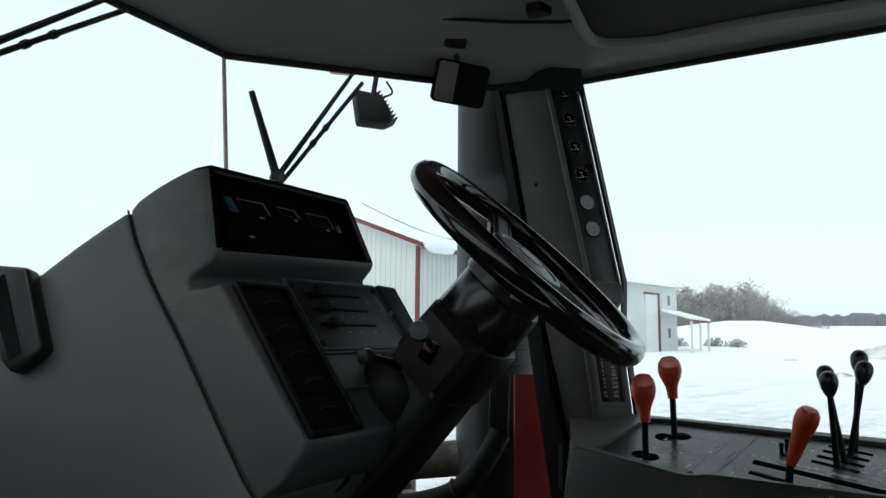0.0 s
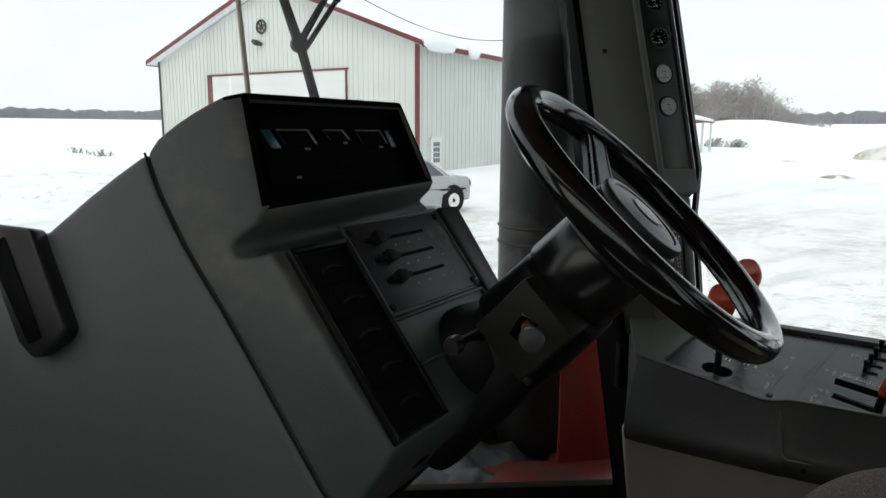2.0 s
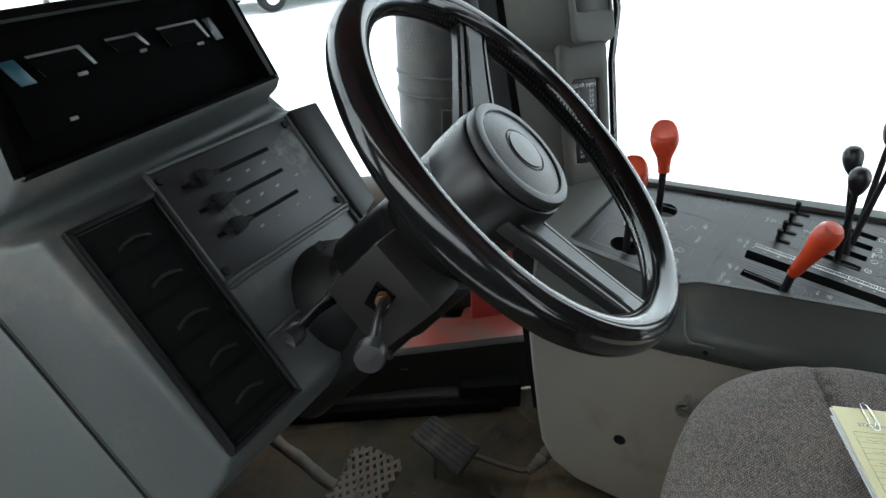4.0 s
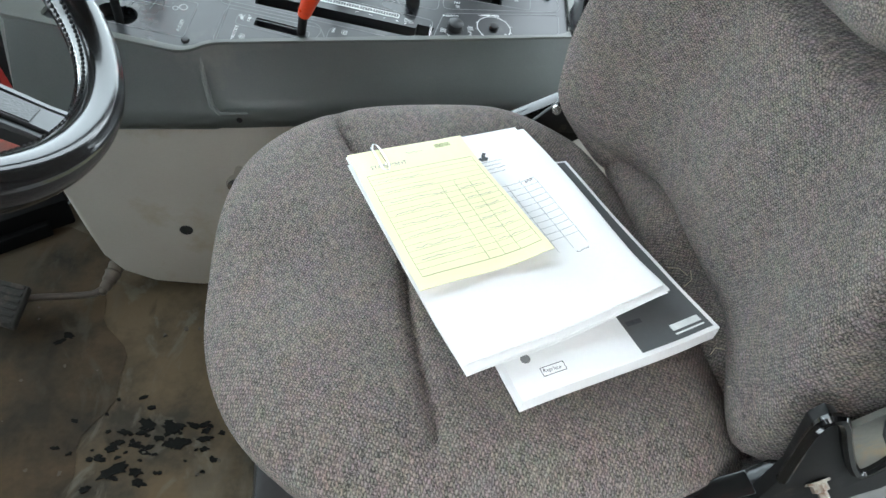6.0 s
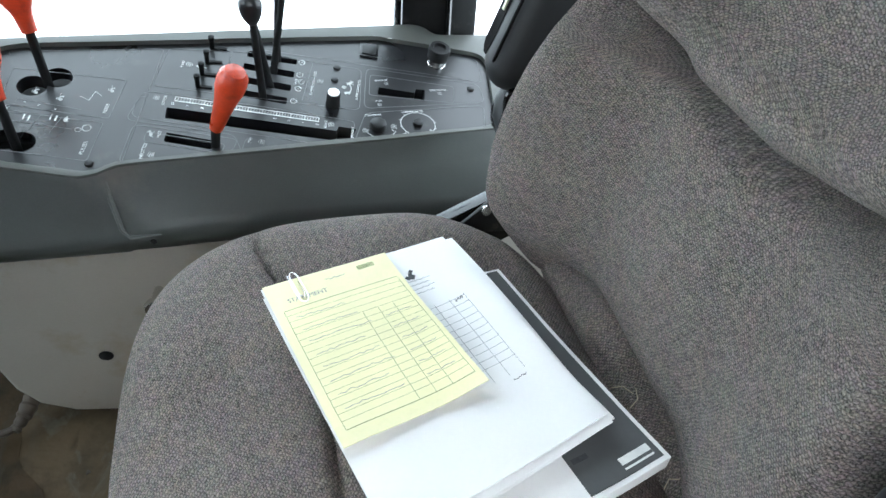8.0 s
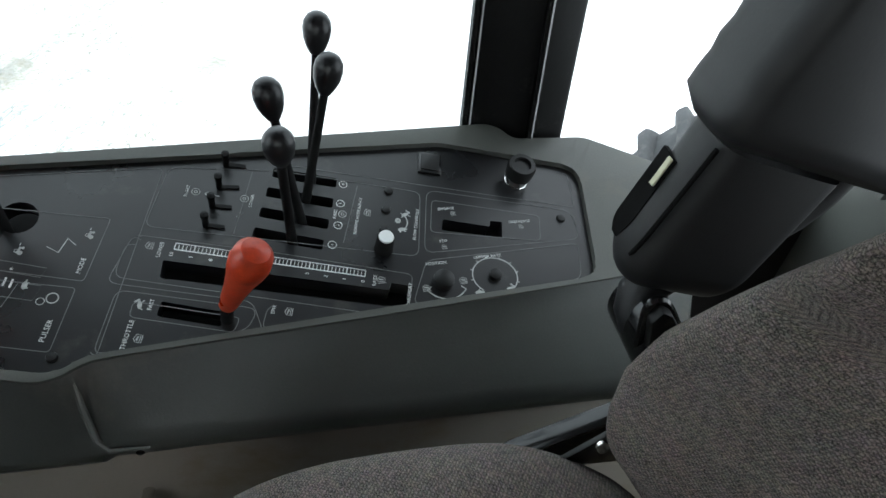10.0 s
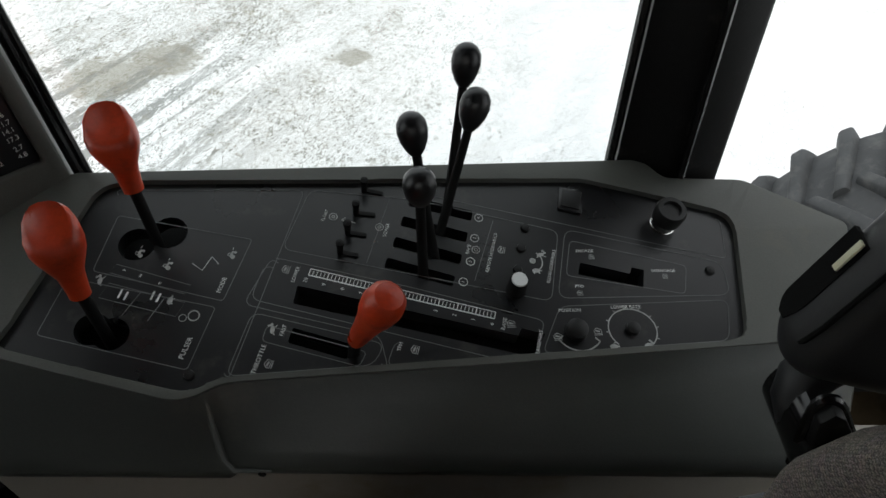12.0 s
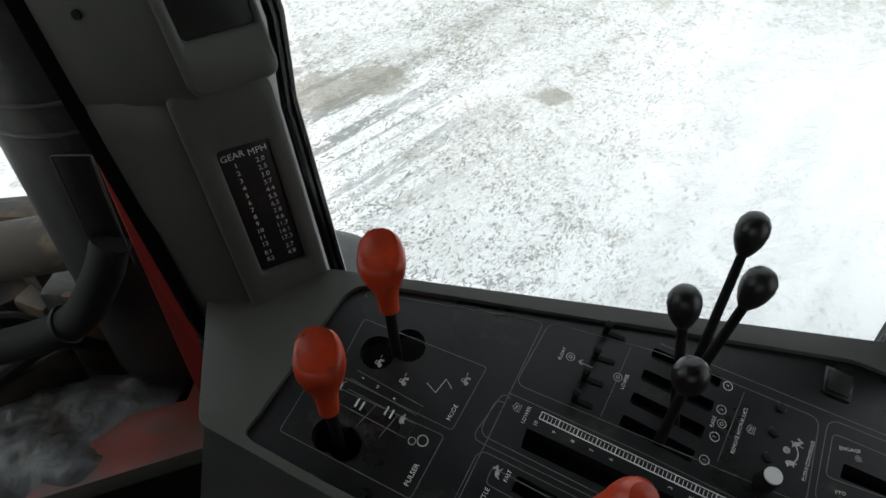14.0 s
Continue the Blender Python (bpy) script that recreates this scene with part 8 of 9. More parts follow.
    col = mix(worn, snow, dirt)
    col = mix(op("MULTIPLY", op("MULTIPLY", grit, op("MULTIPLY", yard, clear)), 0.45), col, (0.34, 0.33, 0.29))
    nt.links.new(col, p.inputs["Base Color"])
    p.inputs["Roughness"].default_value = 0.75
    b = nt.nodes.new("ShaderNodeBump")
    b.inputs["Strength"].default_value, b.inputs["Distance"].default_value = 0.6, 0.04
    nt.links.new(op("ADD", noise_tex(9.0, 6, 0.65), op("MULTIPLY", tracks, 0.6)), b.inputs["Height"])
    nt.links.new(b.outputs["Normal"], p.inputs["Normal"])
    return m
def ground_z(x, y):
    d = math.hypot(x, y - 1)
    z = GROUND + 0.0175 * max(0.0, min(d, 460) - 6.0)
    z += 2.9 * math.exp(-((x + 17) / 14) ** 2 - ((y - 111) / 15) ** 2)
    if 9 < d < 400:
        z += 0.10 * smooth_step(9, 25, d) * noise.noise(V((x * 0.13, y * 0.13, 0.5))) + 0.5 * smooth_step(40, 120, d) * noise.noise(V((x * 0.02, y * 0.02, 2.5)))
    return z
bm = B()
radii = [0.0] + [0.6 * 1.105**k for k in range(82)]
prev = None
for r in radii:
    if r == 0:
        prev = [bm.verts.new((0, 1, GROUND))]
        continue
    row = [bm.verts.new((r * math.cos(q), 1 + r * math.sin(q), ground_z(r * math.cos(q), 1 + r * math.sin(q)))) for q in (2 * math.pi * k / 144 for k in range(144))]
    for k in range(144):
        j = (k + 1) % 144
        bm.faces.new((prev[0], row[k], row[j]) if len(prev) == 1 else (prev[k], row[k], row[j], prev[j]))
    prev = row
solid("ground", bm, snow_mat(), "trampled snow over a dirt yard, open snow field beyond", "ground", kind="structure", angle=180)

# barn with ribbed metal walls
M_SIDING = mat("white_ribbed_steel", (0.55, 0.57, 0.55), 0.5, 0.1, vary=0.06, big=0.6, fine=8, bump=0.1)
M_TRIMRED = mat("dark_red_trim", (0.13, 0.022, 0.024), 0.5, vary=0.15, big=2)
M_ROOFSNOW = mat("snowy_roof", (0.82, 0.84, 0.86), 0.7, vary=0.05, big=1.0, fine=10, bump=0.2, depth=0.02)
M_DOORW = mat("white_overhead_door", (0.62, 0.64, 0.63), 0.5, vary=0.05, big=1)
M_SHADOWGLASS = mat("dim_window_glass", (0.10, 0.11, 0.12), 0.15, vary=0.2, big=2, bump=0)
barn = thing("barn", (-26.4, 45, -1.6), "white ribbed metal barn with dark red trim and a snowy roof", "barn")
X0, X1, Y0, Y1, EAVE, PEAK, BASE = -35.65, -17.7, 26.2, 66.0, 4.72, 7.95, -2.0
bm = B()
prism(bm, [(X0, Y0, BASE), (X1, Y0, BASE), (X1, Y0, EAVE), ((X0 + X1) / 2, Y0, PEAK), (X0, Y0, EAVE)], (0, 0.2, 0))
for k in range(58):
    x = X0 + 0.15 + 0.3 * k
    top = EAVE + (PEAK - EAVE) * (1 - abs(x - (X0 + X1) / 2) / ((X1 - X0) / 2))
    add_box(bm, (x, Y0 - 0.012, (BASE + top) / 2 - 0.05), (0.05, 0.026, top - BASE - 0.1))
part("gable_wall", bm, M_SIDING, barn, "white ribbed gable wall")
bm = B()
add_box(bm, (X1 - 0.1, (Y0 + Y1) / 2 + 0.1, (BASE + EAVE) / 2), (0.2, Y1 - Y0 - 0.2, EAVE - BASE))
for k in range(100):
    add_box(bm, (X1 + 0.012, Y0 + 0.4 + 0.39 * k, (BASE + EAVE) / 2), (0.026, 0.05, EAVE - BASE - 0.1))
part("side_wall", bm, M_SIDING, barn, "white ribbed side wall")
bm = B()
add_box(bm, (X0 + 0.1, (Y0 + Y1) / 2 + 0.1, (BASE + EAVE) / 2), (0.2, Y1 - Y0 - 0.2, EAVE - BASE))
part("side_wall", bm, M_SIDING, barn)
mid = (X0 + X1) / 2
for s in (-1, 1):
    bm = B()
    e = V((mid + s * 9.55, Y0 - 0.5, EAVE - 0.22))
    pk = V((mid, Y0 - 0.5, PEAK + 0.10))
    prism(bm, [e, pk, pk + V((0, 0, 0.22)), e + V((0, 0, 0.22))], (0, Y1 - Y0 + 1, 0))
    part("roof_slope", bm, M_ROOFSNOW, barn, "snow-covered roof slope")
    bm = B()
    prism(bm, [e + V((0, -0.04, 0.02)), pk + V((0, -0.04, 0.02)), pk + V((0, -0.04, 0.24)), e + V((0, -0.04, 0.24))], (0, 0.05, 0))
    part("rake_trim", bm, M_TRIMRED, barn, "dark red rake trim")
    bm = B()
    add_box(bm, (mid + s * 9.57, (Y0 + Y1) / 2, EAVE - 0.16), (0.05, Y1 - Y0 + 1, 0.22))
    part("eave_trim", bm, M_TRIMRED, barn, "dark red eave trim")
    bm = B()
    wide = 0.22 if s > 0 else 0.09
    add_box(bm, (mid + s * (8.975 - wide / 2 + 0.11), Y0 - 0.03, (BASE + EAVE) / 2), (wide, 0.08, EAVE - BASE - 0.02))
    part("corner_trim", bm, M_TRIMRED if s > 0 else M_DARKSTEEL, barn, "dark red corner trim" if s > 0 else "narrow dark corner trim")
bm = B()
add_box(bm, (-26.5, Y0 - 0.02, 0.85), (9.4, 0.06, 5.7))
od = part("overhead_door", bm, M_DOORW, barn, "wide white overhead door")
for k in range(5):
    bm = B()
    add_box(bm, (-26.5, Y0 - 0.055, 0.2 + 0.75 * k), (9.4, 0.012, 0.03))
    part("door_joint", bm, M_SIDING, od)
for x, w in ((-31.38, 0.36), (-21.76, 0.10)):
    bm = B()
    add_box(bm, (x, Y0 - 0.04, 0.85), (w, 0.10, 5.8))
    part("door_jamb", bm, M_TRIMRED, barn, "dark red door jamb")
bm = B()
add_box(bm, (-26.6, Y0 - 0.04, 3.76), (9.9, 0.10, 0.09))
part("door_head", bm, M_TRIMRED, barn, "thin dark red trim over the door")
# snow that has slid off part of the roof edge
r = random.Random(31)
for y0, y1 in ((Y0 - 0.45, 28.2), (29.6, 30.6)):
    bm = B()
    rings = []
    for k in range(11):
        y = y0 + (y1 - y0) * k / 10
        g = 0.22 + 0.16 * math.sin(math.pi * k / 10) + r.uniform(-0.05, 0.05)
        c = V((mid + 9.58, y, EAVE + 0.02))
        rings.append([c + V((math.cos(q) * g * 0.7, 0, math.sin(q) * g - 0.06)) for q in (2 * math.pi * j / 10 for j in range(10))])
    loft(bm, rings)
    part("snow_overhang", bm, M_ROOFSNOW, barn, "lump of snow over the eave")
bm = B()
add_box(bm, (X1 + 0.03, 27.72, -0.42), (0.06, 0.92, 1.9))
wd = part("walk_door", bm, M_DOORW, barn, "white walk door with a paned window")
bm = B()
for y in (27.22, 28.22):
    add_box(bm, (X1 + 0.04, y, -0.40), (0.08, 0.09, 1.95))
add_box(bm, (X1 + 0.04, 27.72, 0.57), (0.08, 1.09, 0.09))
part("door_frame", bm, M_DOORW, wd)
for i in range(3):
    for j in range(4):
        bm = B()
        add_box(bm, (X1 + 0.064, 27.50 + 0.19 * i, -0.48 + 0.25 * j), (0.012, 0.15, 0.20))
        part("pane", bm, M_SHADOWGLASS, wd, "dark window pane")
bm = B()
ring(bm, (-27.3, Y0 - 0.06, 6.05), (0, 1, 0), 0.32, 0.05, 24, 6)
for q in range(3):
    a = math.pi * q / 3 + 0.3
    tube(bm, [(-27.3 - 0.32 * math.cos(a), Y0 - 0.06, 6.05 - 0.32 * math.sin(a)), (-27.3 + 0.32 * math.cos(a), Y0 - 0.06, 6.05 + 0.32 * math.sin(a))], 0.035, 6)
part("wheel_ornament", bm, M_DARKSTEEL, barn, "round dark wheel ornament")
bm = B()
add_box(bm, (-27.45, Y0 - 0.25, 5.25), (0.35, 0.5, 0.18), Matrix.Rotation(radians(35), 4, "Y"), 0.04)
part("yard_light", bm, M_DARKSTEEL, barn, "grey yard light")
bm = B()
tube(bm, [(mid, Y0 - 0.2, PEAK + 0.2), (mid, Y0 - 0.2, PEAK + 1.1)], 0.03, 6)
ring(bm, (mid, Y0 - 0.2, PEAK + 0.75), (0, 1, 0), 0.16, 0.03, 16, 6)
tube(bm, [(mid - 0.35, Y0 - 0.2, PEAK + 1.0), (mid + 0.35, Y0 - 0.2, PEAK + 1.0)], 0.03, 6)
part("weathervane", bm, M_DARKSTEEL, barn, "small dark weathervane")
bm = B()
pts = [V((X1 - 6.5, 30, 7.9)), V((X1 + 1.5, 38, 6.4))]
tube(bm, [pts[0].lerp(pts[1], k / 12) - V((0, 0, 1.2 * math.sin(math.pi * k / 12))) for k in range(13)], 0.02, 5)
solid("power_line", bm, M_MATT, "thin sagging power line from the barn", "cable")

# white house with a porch, beyond the barn
house = thing("white_house", (-17, 53, -1.5), "white metal-sided house with a porch and a red-trimmed door", "house")
ha = V((0.185, 0.983, 0))                 # along the visible wall, away from the yard
ho_n = V((0.983, -0.185, 0))              # outwards
hc = V((-16.6, 44.5, 0))
def hw(a, o, z):
    return hc + ha * a + ho_n * o + V((0, 0, z))
bm = B()
prism(bm, [hw(0, 0, -2.2), hw(14.2, 0, -2.2), hw(14.2, 0, 4.55), hw(0, 0, 4.55)], -ho_n * 9)
part("wall", bm, M_SIDING, house, "white sided wall")
bm = B()
prism(bm, [hw(-0.4, 0.45, 4.5), hw(-0.4, -4.5, 6.6), hw(-0.4, -9.4, 4.5), hw(-0.4, -9.4, 4.75), hw(-0.4, -4.5, 6.9), hw(-0.4, 0.45, 4.75)], ha * 15.0)
part("roof", bm, M_ROOFSNOW, house, "snow-covered roof")
bm = B()
prism(bm, [hw(8.6, 0.0, -1.5), hw(10.6, 0.0, -1.5), hw(10.6, 0.0, 3.75), hw(8.6, 0.0, 3.75)], ho_n * 0.08)
part("door", bm, M_DOORW, house, "tall white door")
bm = B()
prism(bm, [hw(10.6, 0.0, -1.5), hw(10.95, 0.0, -1.5), hw(10.95, 0.0, 3.9), hw(10.6, 0.0, 3.9)], ho_n * 0.12)
prism(bm, [hw(8.45, 0.0, 3.76), hw(10.6, 0.0, 3.76), hw(10.6, 0.0, 3.9), hw(8.45, 0.0, 3.9)], ho_n * 0.12)
part("door_trim", bm, M_TRIMRED, house, "dark red door trim")
for z in (0.3, 2.9):
    bm = B()
    prism(bm, [hw(12.3, 0.0, z), hw(12.9, 0.0, z), hw(12.9, 0.0, z + 1.0), hw(12.3, 0.0, z + 1.0)], ho_n * 0.06)
    w = part("window", bm, M_DOORW, house, "small window")
    bm = B()
    prism(bm, [hw(12.4, 0.062, z + 0.1), hw(12.8, 0.062, z + 0.1), hw(12.8, 0.062, z + 0.9), hw(12.4, 0.062, z + 0.9)], ho_n * 0.01)
    part("pane", bm, M_SHADOWGLASS, w)
bm = B()
prism(bm, [hw(11.0, 0.0, 2.55), hw(14.6, 0.0, 2.45), hw(14.6, 2.6, 1.75), hw(11.0, 2.6, 1.85)], (0, 0, 0.16))
part("porch_roof", bm, M_ROOFSNOW, house, "snowy porch roof")
bm = B()
prism(bm, [hw(11.0, 2.6, 1.72), hw(14.6, 2.6, 1.62), hw(14.6, 2.6, 1.74), hw(11.0, 2.6, 1.84)], ho_n * 0.06)
part("porch_beam", bm, M_TRIMRED, house)
for a in (11.2, 12.8, 14.4):
    bm = B()
    prism(bm, [hw(a, 2.4, -1.6), hw(a + 0.14, 2.4, -1.6), hw(a + 0.14, 2.54, -1.6), hw(a, 2.54, -1.6)], (0, 0, 3.35))
    part("post", bm, M_DOORW, house, "white porch post")

# parked sedan
car = thing("sedan_car", (-10.6, 14.8, ground_z(-10.6, 14.8)), "silver sedan parked on the snow by the barn", "car")
M_CARP = mat("silver_paint", (0.36, 0.37, 0.38), 0.25, 0.2, vary=0.04, big=2, bump=0)
cf = V((-0.309, -0.951, 0)).normalized()     # forwards
cl_ = V((0.951, -0.309, 0)).normalized()     # flank that faces the yard
c0 = V((-10.20, 16.90, ground_z(-9.9, 16.8)))
def cp(f, s, h):
    return c0 + cf * f + cl_ * s + V((0, 0, h))
bm = B()
rings = []
for f, hl, hh, wd2 in ((0.0, 0.45, 0.80, 0.72), (0.08, 0.32, 0.93, 0.82), (0.5, 0.28, 0.98, 0.88), (1.2, 0.25, 1.0, 0.90), (2.4, 0.24, 0.96, 0.91), (3.6, 0.25, 0.93, 0.90), (4.6, 0.28, 0.84, 0.86), (5.0, 0.38, 0.66, 0.74)):
    rings.append([cp(f, s * wd2, h) for s, h in ((-1, hl), (1, hl), (1.04, (hl + hh) / 2), (0.96, hh - 0.03), (0.9, hh), (-0.9, hh), (-0.96, hh - 0.03), (-1.04, (hl + hh) / 2))])
loft(bm, rings)
part("body", bm, M_CARP, car, "silver car body")
bm = B()
rings = []
for f, wd2, hh in ((0.75, 0.74, 1.0), (1.35, 0.64, 1.38), (1.8, 0.62, 1.43), (2.6, 0.62, 1.43), (3.1, 0.64, 1.36), (3.75, 0.76, 0.95)):
    rings.append([cp(f, s, h) for s, h in ((-0.82, 0.93), (0.82, 0.93), (wd2, hh), (-wd2, hh))])
loft(bm, rings)
cab = part("cabin_roof", bm, M_CARP, car)
for f0, f1, t0, t1 in ((0.98, 2.15, 1.42, 2.1), (2.2, 3.5, 2.2, 2.95)):
    bm = B()
    prism(bm, [cp(f0, 0.80, 0.99), cp(f1, 0.80, 0.99), cp(t1, 0.665, 1.35), cp(t0, 0.665, 1.35)], cl_ * 0.02)
    part("side_glass", bm, M_SHADOWGLASS, cab, "dark side window")
bm = B()
prism(bm, [cp(-0.04, -0.75, 0.42), cp(-0.04, 0.75, 0.42), cp(-0.04, 0.75, 0.60), cp(-0.04, -0.75, 0.60)], cf * 0.14, 0.04)
part("bumper", bm, M_CARP, car)
bm = B()
prism(bm, [cp(0.02, 0.55, 0.68), cp(0.02, 0.80, 0.68), cp(0.06, 0.80, 0.86), cp(0.06, 0.55, 0.86)], -cf * 0.03)
part("tail_lamp", bm, M_TRIMRED, car, "red tail lamp")
bm = B()
prism(bm, [cp(0.3, 0.915, 0.60), cp(4.4, 0.915, 0.60), cp(4.4, 0.915, 0.65), cp(0.3, 0.915, 0.65)], cl_ * 0.02)
part("rub_strip", bm, M_MATT, car, "dark rub strip")
for f in (0.74, 3.9):
    bm = B()
    lathe(bm, [(0.0, 0.0), (0.385, 0.0), (0.385, 0.008), (0.0, 0.008)], cp(f, 0.912, 0.36), cl_, 28)
    part("wheel_arch", bm, M_MATT, car, "dark wheel arch")
    for s in (0.845, -0.80):
        bm = B()
        lathe(bm, [(0.0, -0.1), (0.30, -0.1), (0.325, -0.07), (0.325, 0.07), (0.30, 0.1), (0.0, 0.1)], cp(f, s, 0.325), cl_, 28)
        wh = part("wheel", bm, M_MATT, car, "black tyre")
        bm = B()
        lathe(bm, [(0.0, 0.085), (0.05, 0.10), (0.18, 0.104), (0.195, 0.108), (0.20, 0.09)], cp(f, s, 0.325), cl_ * (1 if s > 0 else -1), 20)
        part("rim", bm, M_CHROME, wh, "bright wheel rim")

# bushes dusted with snow
def bush(at, seed, r0):
    r = random.Random(seed)
    bm = B()
    for k in range(150):
        q, e = r.uniform(0, 6.28), r.uniform(0.1, 1.4)
        d = V((math.cos(q) * math.cos(e), math.sin(q) * math.cos(e), math.sin(e) * 0.7))
        L0 = r0 * r.uniform(0.6, 1.05)
        p = V(at) + d * L0
        s = d.orthogonal().normalized() * 0.03
        vs = [bm.verts.new(v) for v in (V(at) - s, V(at) + s, p + s * 0.3, p - s * 0.3)]
        bm.faces.new(vs)
        l = r0 * 0.16
        a = V((r.uniform(-1, 1), r.uniform(-1, 1), r.uniform(-1, 1))) * l
        b = V((r.uniform(-1, 1), r.uniform(-1, 1), r.uniform(-1, 1))) * l
        bm.faces.new([bm.verts.new(v) for v in (p, p + a, p + a + b, p + b)])
    solid("bush", bm, mat("frosted_twigs", (0.46, 0.45, 0.43), 0.9, vary=0.3, big=3), "low frosted bush standing in the snow", "bush", "bushes by the house", at=at)
for k, (x, y, rr) in enumerate(((-13.2, 69.0, 1.2), (-11.0, 68.0, 1.1), (-16.0, 66.5, 1.1))):
    bush((x, y, ground_z(x, y) - 0.1), k, rr)
# dirty snow heap in the yard
bm = B()
for k, (x, y, w, h) in enumerate(((1.3, 51.5, 2.7, 1.0), (-1.5, 34.9, 0.8, 0.22), (-4.5, 46.0, 0.5, 0.2))):
    rows = []
    for j in range(9):
        s = j / 8
        rows.append([V((x + w * (1 - s * s) ** 0.5 * math.cos(q) * (1 + 0.2 * noise.noise(V((q, k, s)))), y + w * 0.6 * (1 - s * s) ** 0.5 * math.sin(q), ground_z(x, y) - 0.1 + h * s + 0.08 * noise.noise(V((3 * q, s * 4, k))))) for q in (2 * math.pi * i / 24 for i in range(24))])
    loft(bm, rows)
solid("snow_heaps", bm, mat("dirty_snow", (0.74, 0.73, 0.70), 0.9, vary=0.15, big=1.5, fine=12, bump=0.5, depth=0.05, dirt=(0.30, 0.26, 0.20), dirt_amount=0.5, dirt_scale=1.6), "heaps of dirty ploughed snow in the yard", "snow heap", kind="stuff")

# tufts of dry grass and frozen lumps on the snow field
r = random.Random(33)
bm = B()
for x, y, n in ((-44.0, 25.7, 16), (-39.5, 24.7, 20), (-41.6, 24.9, 6)):
    base = V((x, y, ground_z(x, y) - 0.05))
    for k in range(n):
        q, ln = r.uniform(0, 6.28), r.uniform(0.25, 0.7)
        a = base + V((r.gauss(0, 0.25), r.gauss(0, 0.25), 0))
        tip = a + V((math.cos(q) * ln * 0.6, math.sin(q) * ln * 0.6, ln * 0.8))
        tube(bm, [a, a.lerp(tip, 0.5) + V((0, 0, 0.08)), tip], [0.022, 0.018, 0.006], 4)
solid("grass_tufts", bm, mat("dry_grass", (0.24, 0.22, 0.19), 0.9, vary=0.2), "tufts of dry grass standing out of the snow", "grass", kind="stuff")
bm = B()
for k in range(90):
    d = r.uniform(14, 34)
    q = radians(r.uniform(148, 159))
    x, y = d * math.cos(q), d * math.sin(q) + 1
    w, h = r.uniform(0.10, 0.42) * d / 24, r.uniform(0.05, 0.16) * d / 24
    rows = []
    for j in range(4):
        f = j / 3
        rows.append([V((x + w * (1 - f * f) ** 0.5 * math.cos(p) * r.uniform(0.7, 1.2), y + w * (1 - f * f) ** 0.5 * math.sin(p) * r.uniform(0.7, 1.2), ground_z(x, y) - 0.04 + h * f)) for p in (2 * math.pi * i / 9 for i in range(9))])
    loft(bm, rows)
solid("snow_lumps", bm, mat("frozen_snow_lumps", (0.80, 0.82, 0.84), 0.8, vary=0.1, big=3, fine=20, bump=0.4, depth=0.02), "frozen lumps of trodden snow", "snow", kind="stuff")

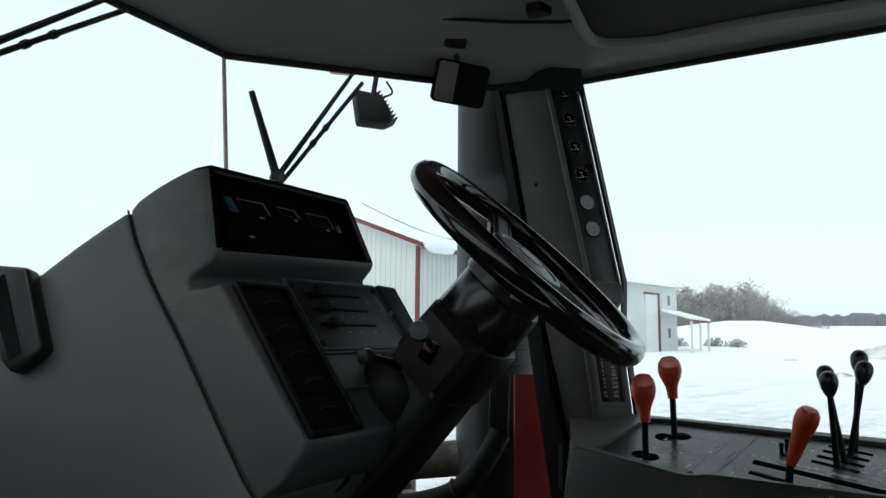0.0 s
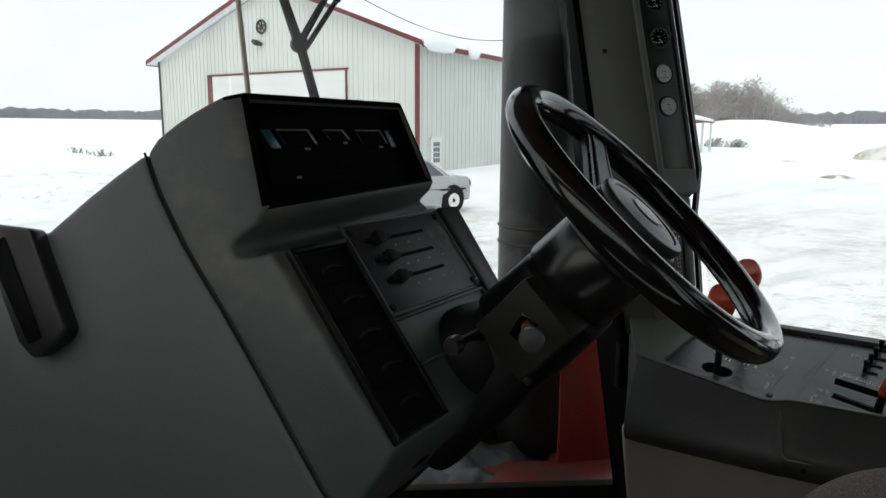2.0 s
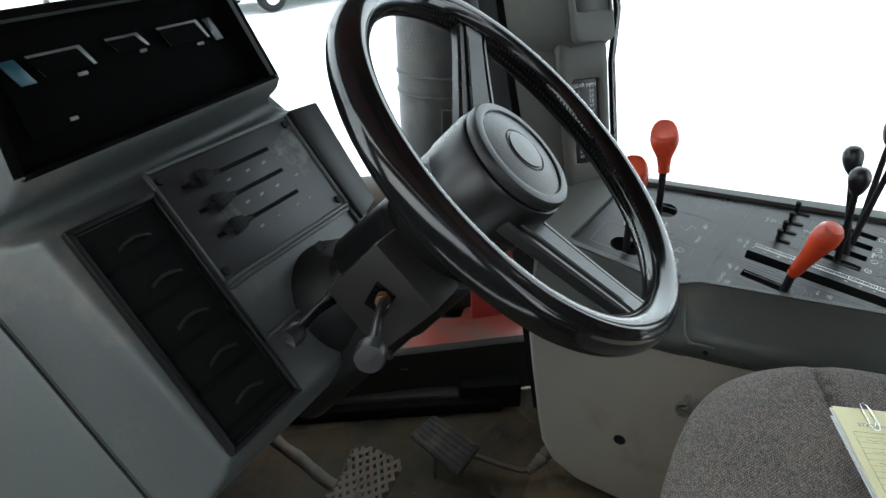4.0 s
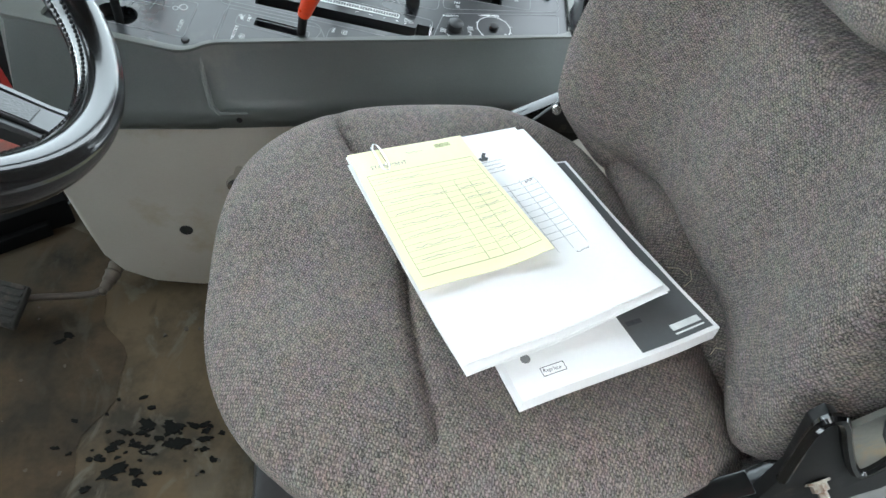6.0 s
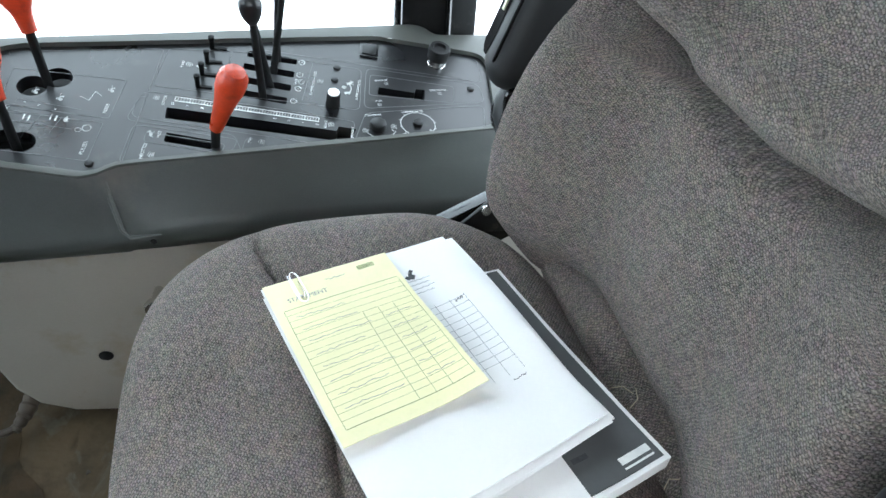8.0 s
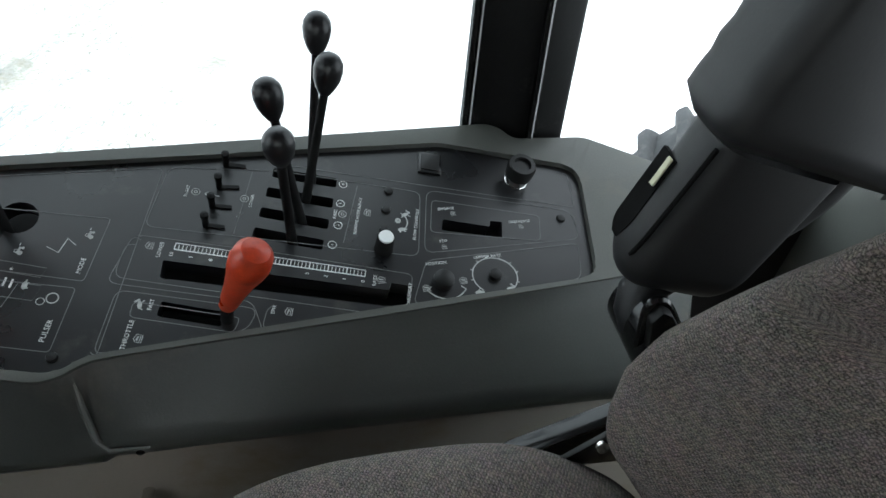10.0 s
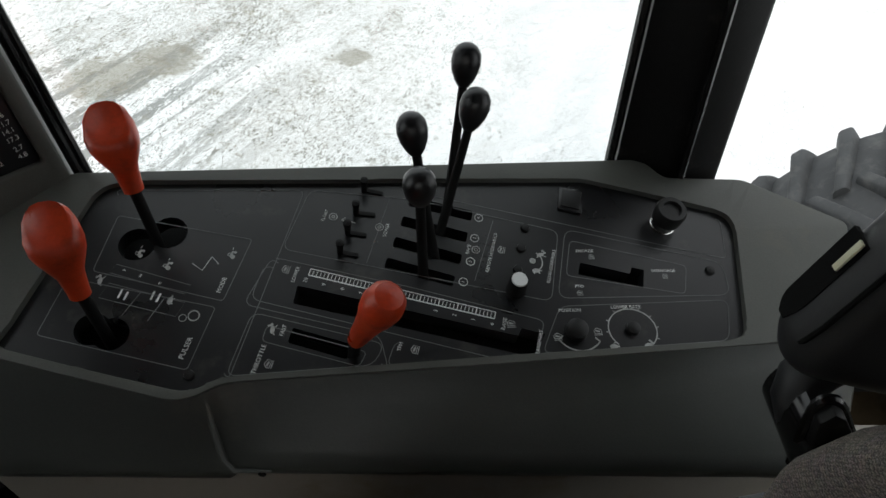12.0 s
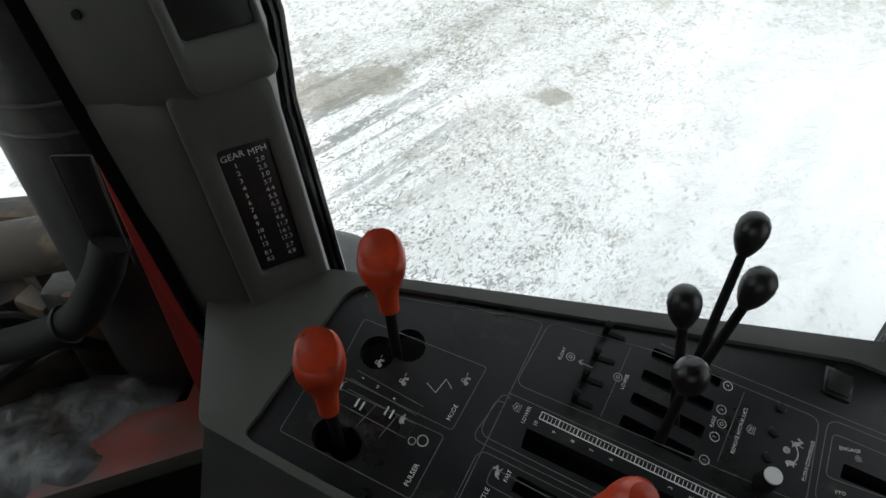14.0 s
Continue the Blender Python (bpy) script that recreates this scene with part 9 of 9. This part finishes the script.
# bare woods and the far tree line
def woods(name, spots, label, material):
    verts, faces = [], []
    def sliver(a, b, w):
        d = (b - a)
        s1 = d.orthogonal().normalized() * w
        s2 = d.cross(s1).normalized() * w
        i = len(verts)
        verts.extend(((a + s1).to_tuple(), (a - s1 * 0.5 + s2).to_tuple(), (a - s1 * 0.5 - s2).to_tuple(), b.to_tuple()))
        faces.extend(((i, i + 1, i + 3), (i + 1, i + 2, i + 3), (i + 2, i, i + 3)))
    r = random.Random(11)
    for x, y, h, n in spots:
        base = V((x, y, ground_z(x, y) - 0.4))
        lean = V((r.uniform(-0.06, 0.06), r.uniform(-0.06, 0.06), 1))
        top = base + lean * h
        sliver(base, top, 0.022 * h)
        for k in range(n):
            t = r.uniform(0.18, 0.95)
            p = base.lerp(top, t)
            q = r.uniform(0, 6.28)
            ln = h * (0.42 * (1 - t) + 0.12) * r.uniform(0.6, 1.2)
            e = p + V((math.cos(q) * ln, math.sin(q) * ln, ln * r.uniform(0.3, 1.0)))
            sliver(p, e, 0.010 * h * (1.2 - t))
            for j in range(3):
                m = p.lerp(e, r.uniform(0.3, 0.9))
                q2 = r.uniform(0, 6.28)
                l2 = ln * 0.5
                sliver(m, m + V((math.cos(q2) * l2, math.sin(q2) * l2, l2 * r.uniform(0.2, 1.0))), 0.007 * h)
    me = bpy.data.meshes.new(name)
    me.from_pydata(verts, [], faces)
    me.materials.append(material)
    return tagged(new(name, me), label, "woods", kind="stuff")
r = random.Random(21)
spots = []
for k in range(480):
    t = r.random()
    a = V((-44, 150)).lerp(V((-20, 205)), t)
    spots.append((a.x + r.uniform(-9, 9), a.y + r.uniform(-6, 16), r.uniform(6.5, 10.5) * (0.80 + 0.38 * math.exp(-((t - 0.42) / 0.16) ** 2)) * (1.0 - 0.50 * smooth_step(0.5, 0.95, t)), 20))
# haze is put into the twig colour, paler than bare bark
woods("near_woods", spots, "bare woods at the field's edge, their colour paled for haze", mat("hazed_bare_twigs", (0.34, 0.315, 0.315), 0.95, vary=0.2, big=0.2, bump=0))
spots = []
for k in range(1500):
    q = radians(r.uniform(25, 175))
    d = r.uniform(430, 490)
    h = r.uniform(5.5, 8.5) * (1.0 + 0.35 * noise.noise(V((q * 6, 0.3, 0))))
    spots.append((d * math.cos(q), d * math.sin(q), h, 5))
woods("far_tree_line", spots, "dark distant line of bare trees on the horizon", mat("distant_trees", (0.17, 0.175, 0.19), 0.95, vary=0.15, big=0.05, bump=0))

# the woods behind that line, as one long rise of tree tops
bm = B()
rows = []
for k in range(720):
    q = radians(20 + 160 * k / 719)
    h = 6.6 + 2.2 * noise.noise(V((q * 9, 0.3, 0))) + 1.9 * noise.noise(V((q * 60, 1.3, 0))) + 1.6 * noise.noise(V((q * 240, 2.3, 0)))
    ring_pts = []
    for d, f in ((470, 0.0), (474, 0.8), (480, 1.0), (495, 0.85), (500, 0.0)):
        z = ground_z(460 * math.cos(q), 460 * math.sin(q)) - 0.5
        ring_pts.append(V((d * math.cos(q), d * math.sin(q), z + max(h, 1.5) * f)))
    rows.append(ring_pts)
loft(bm, rows, closed=False)
# grey-blue base colour carries the haze of distance
solid("distant_woods", bm, mat("distant_woods_grey", (0.17, 0.175, 0.20), 0.95, vary=0.15, big=0.08, fine=0.9, bump=0.3, depth=0.5), "hazy grey-blue band of distant woods", "woods", kind="stuff", angle=180)
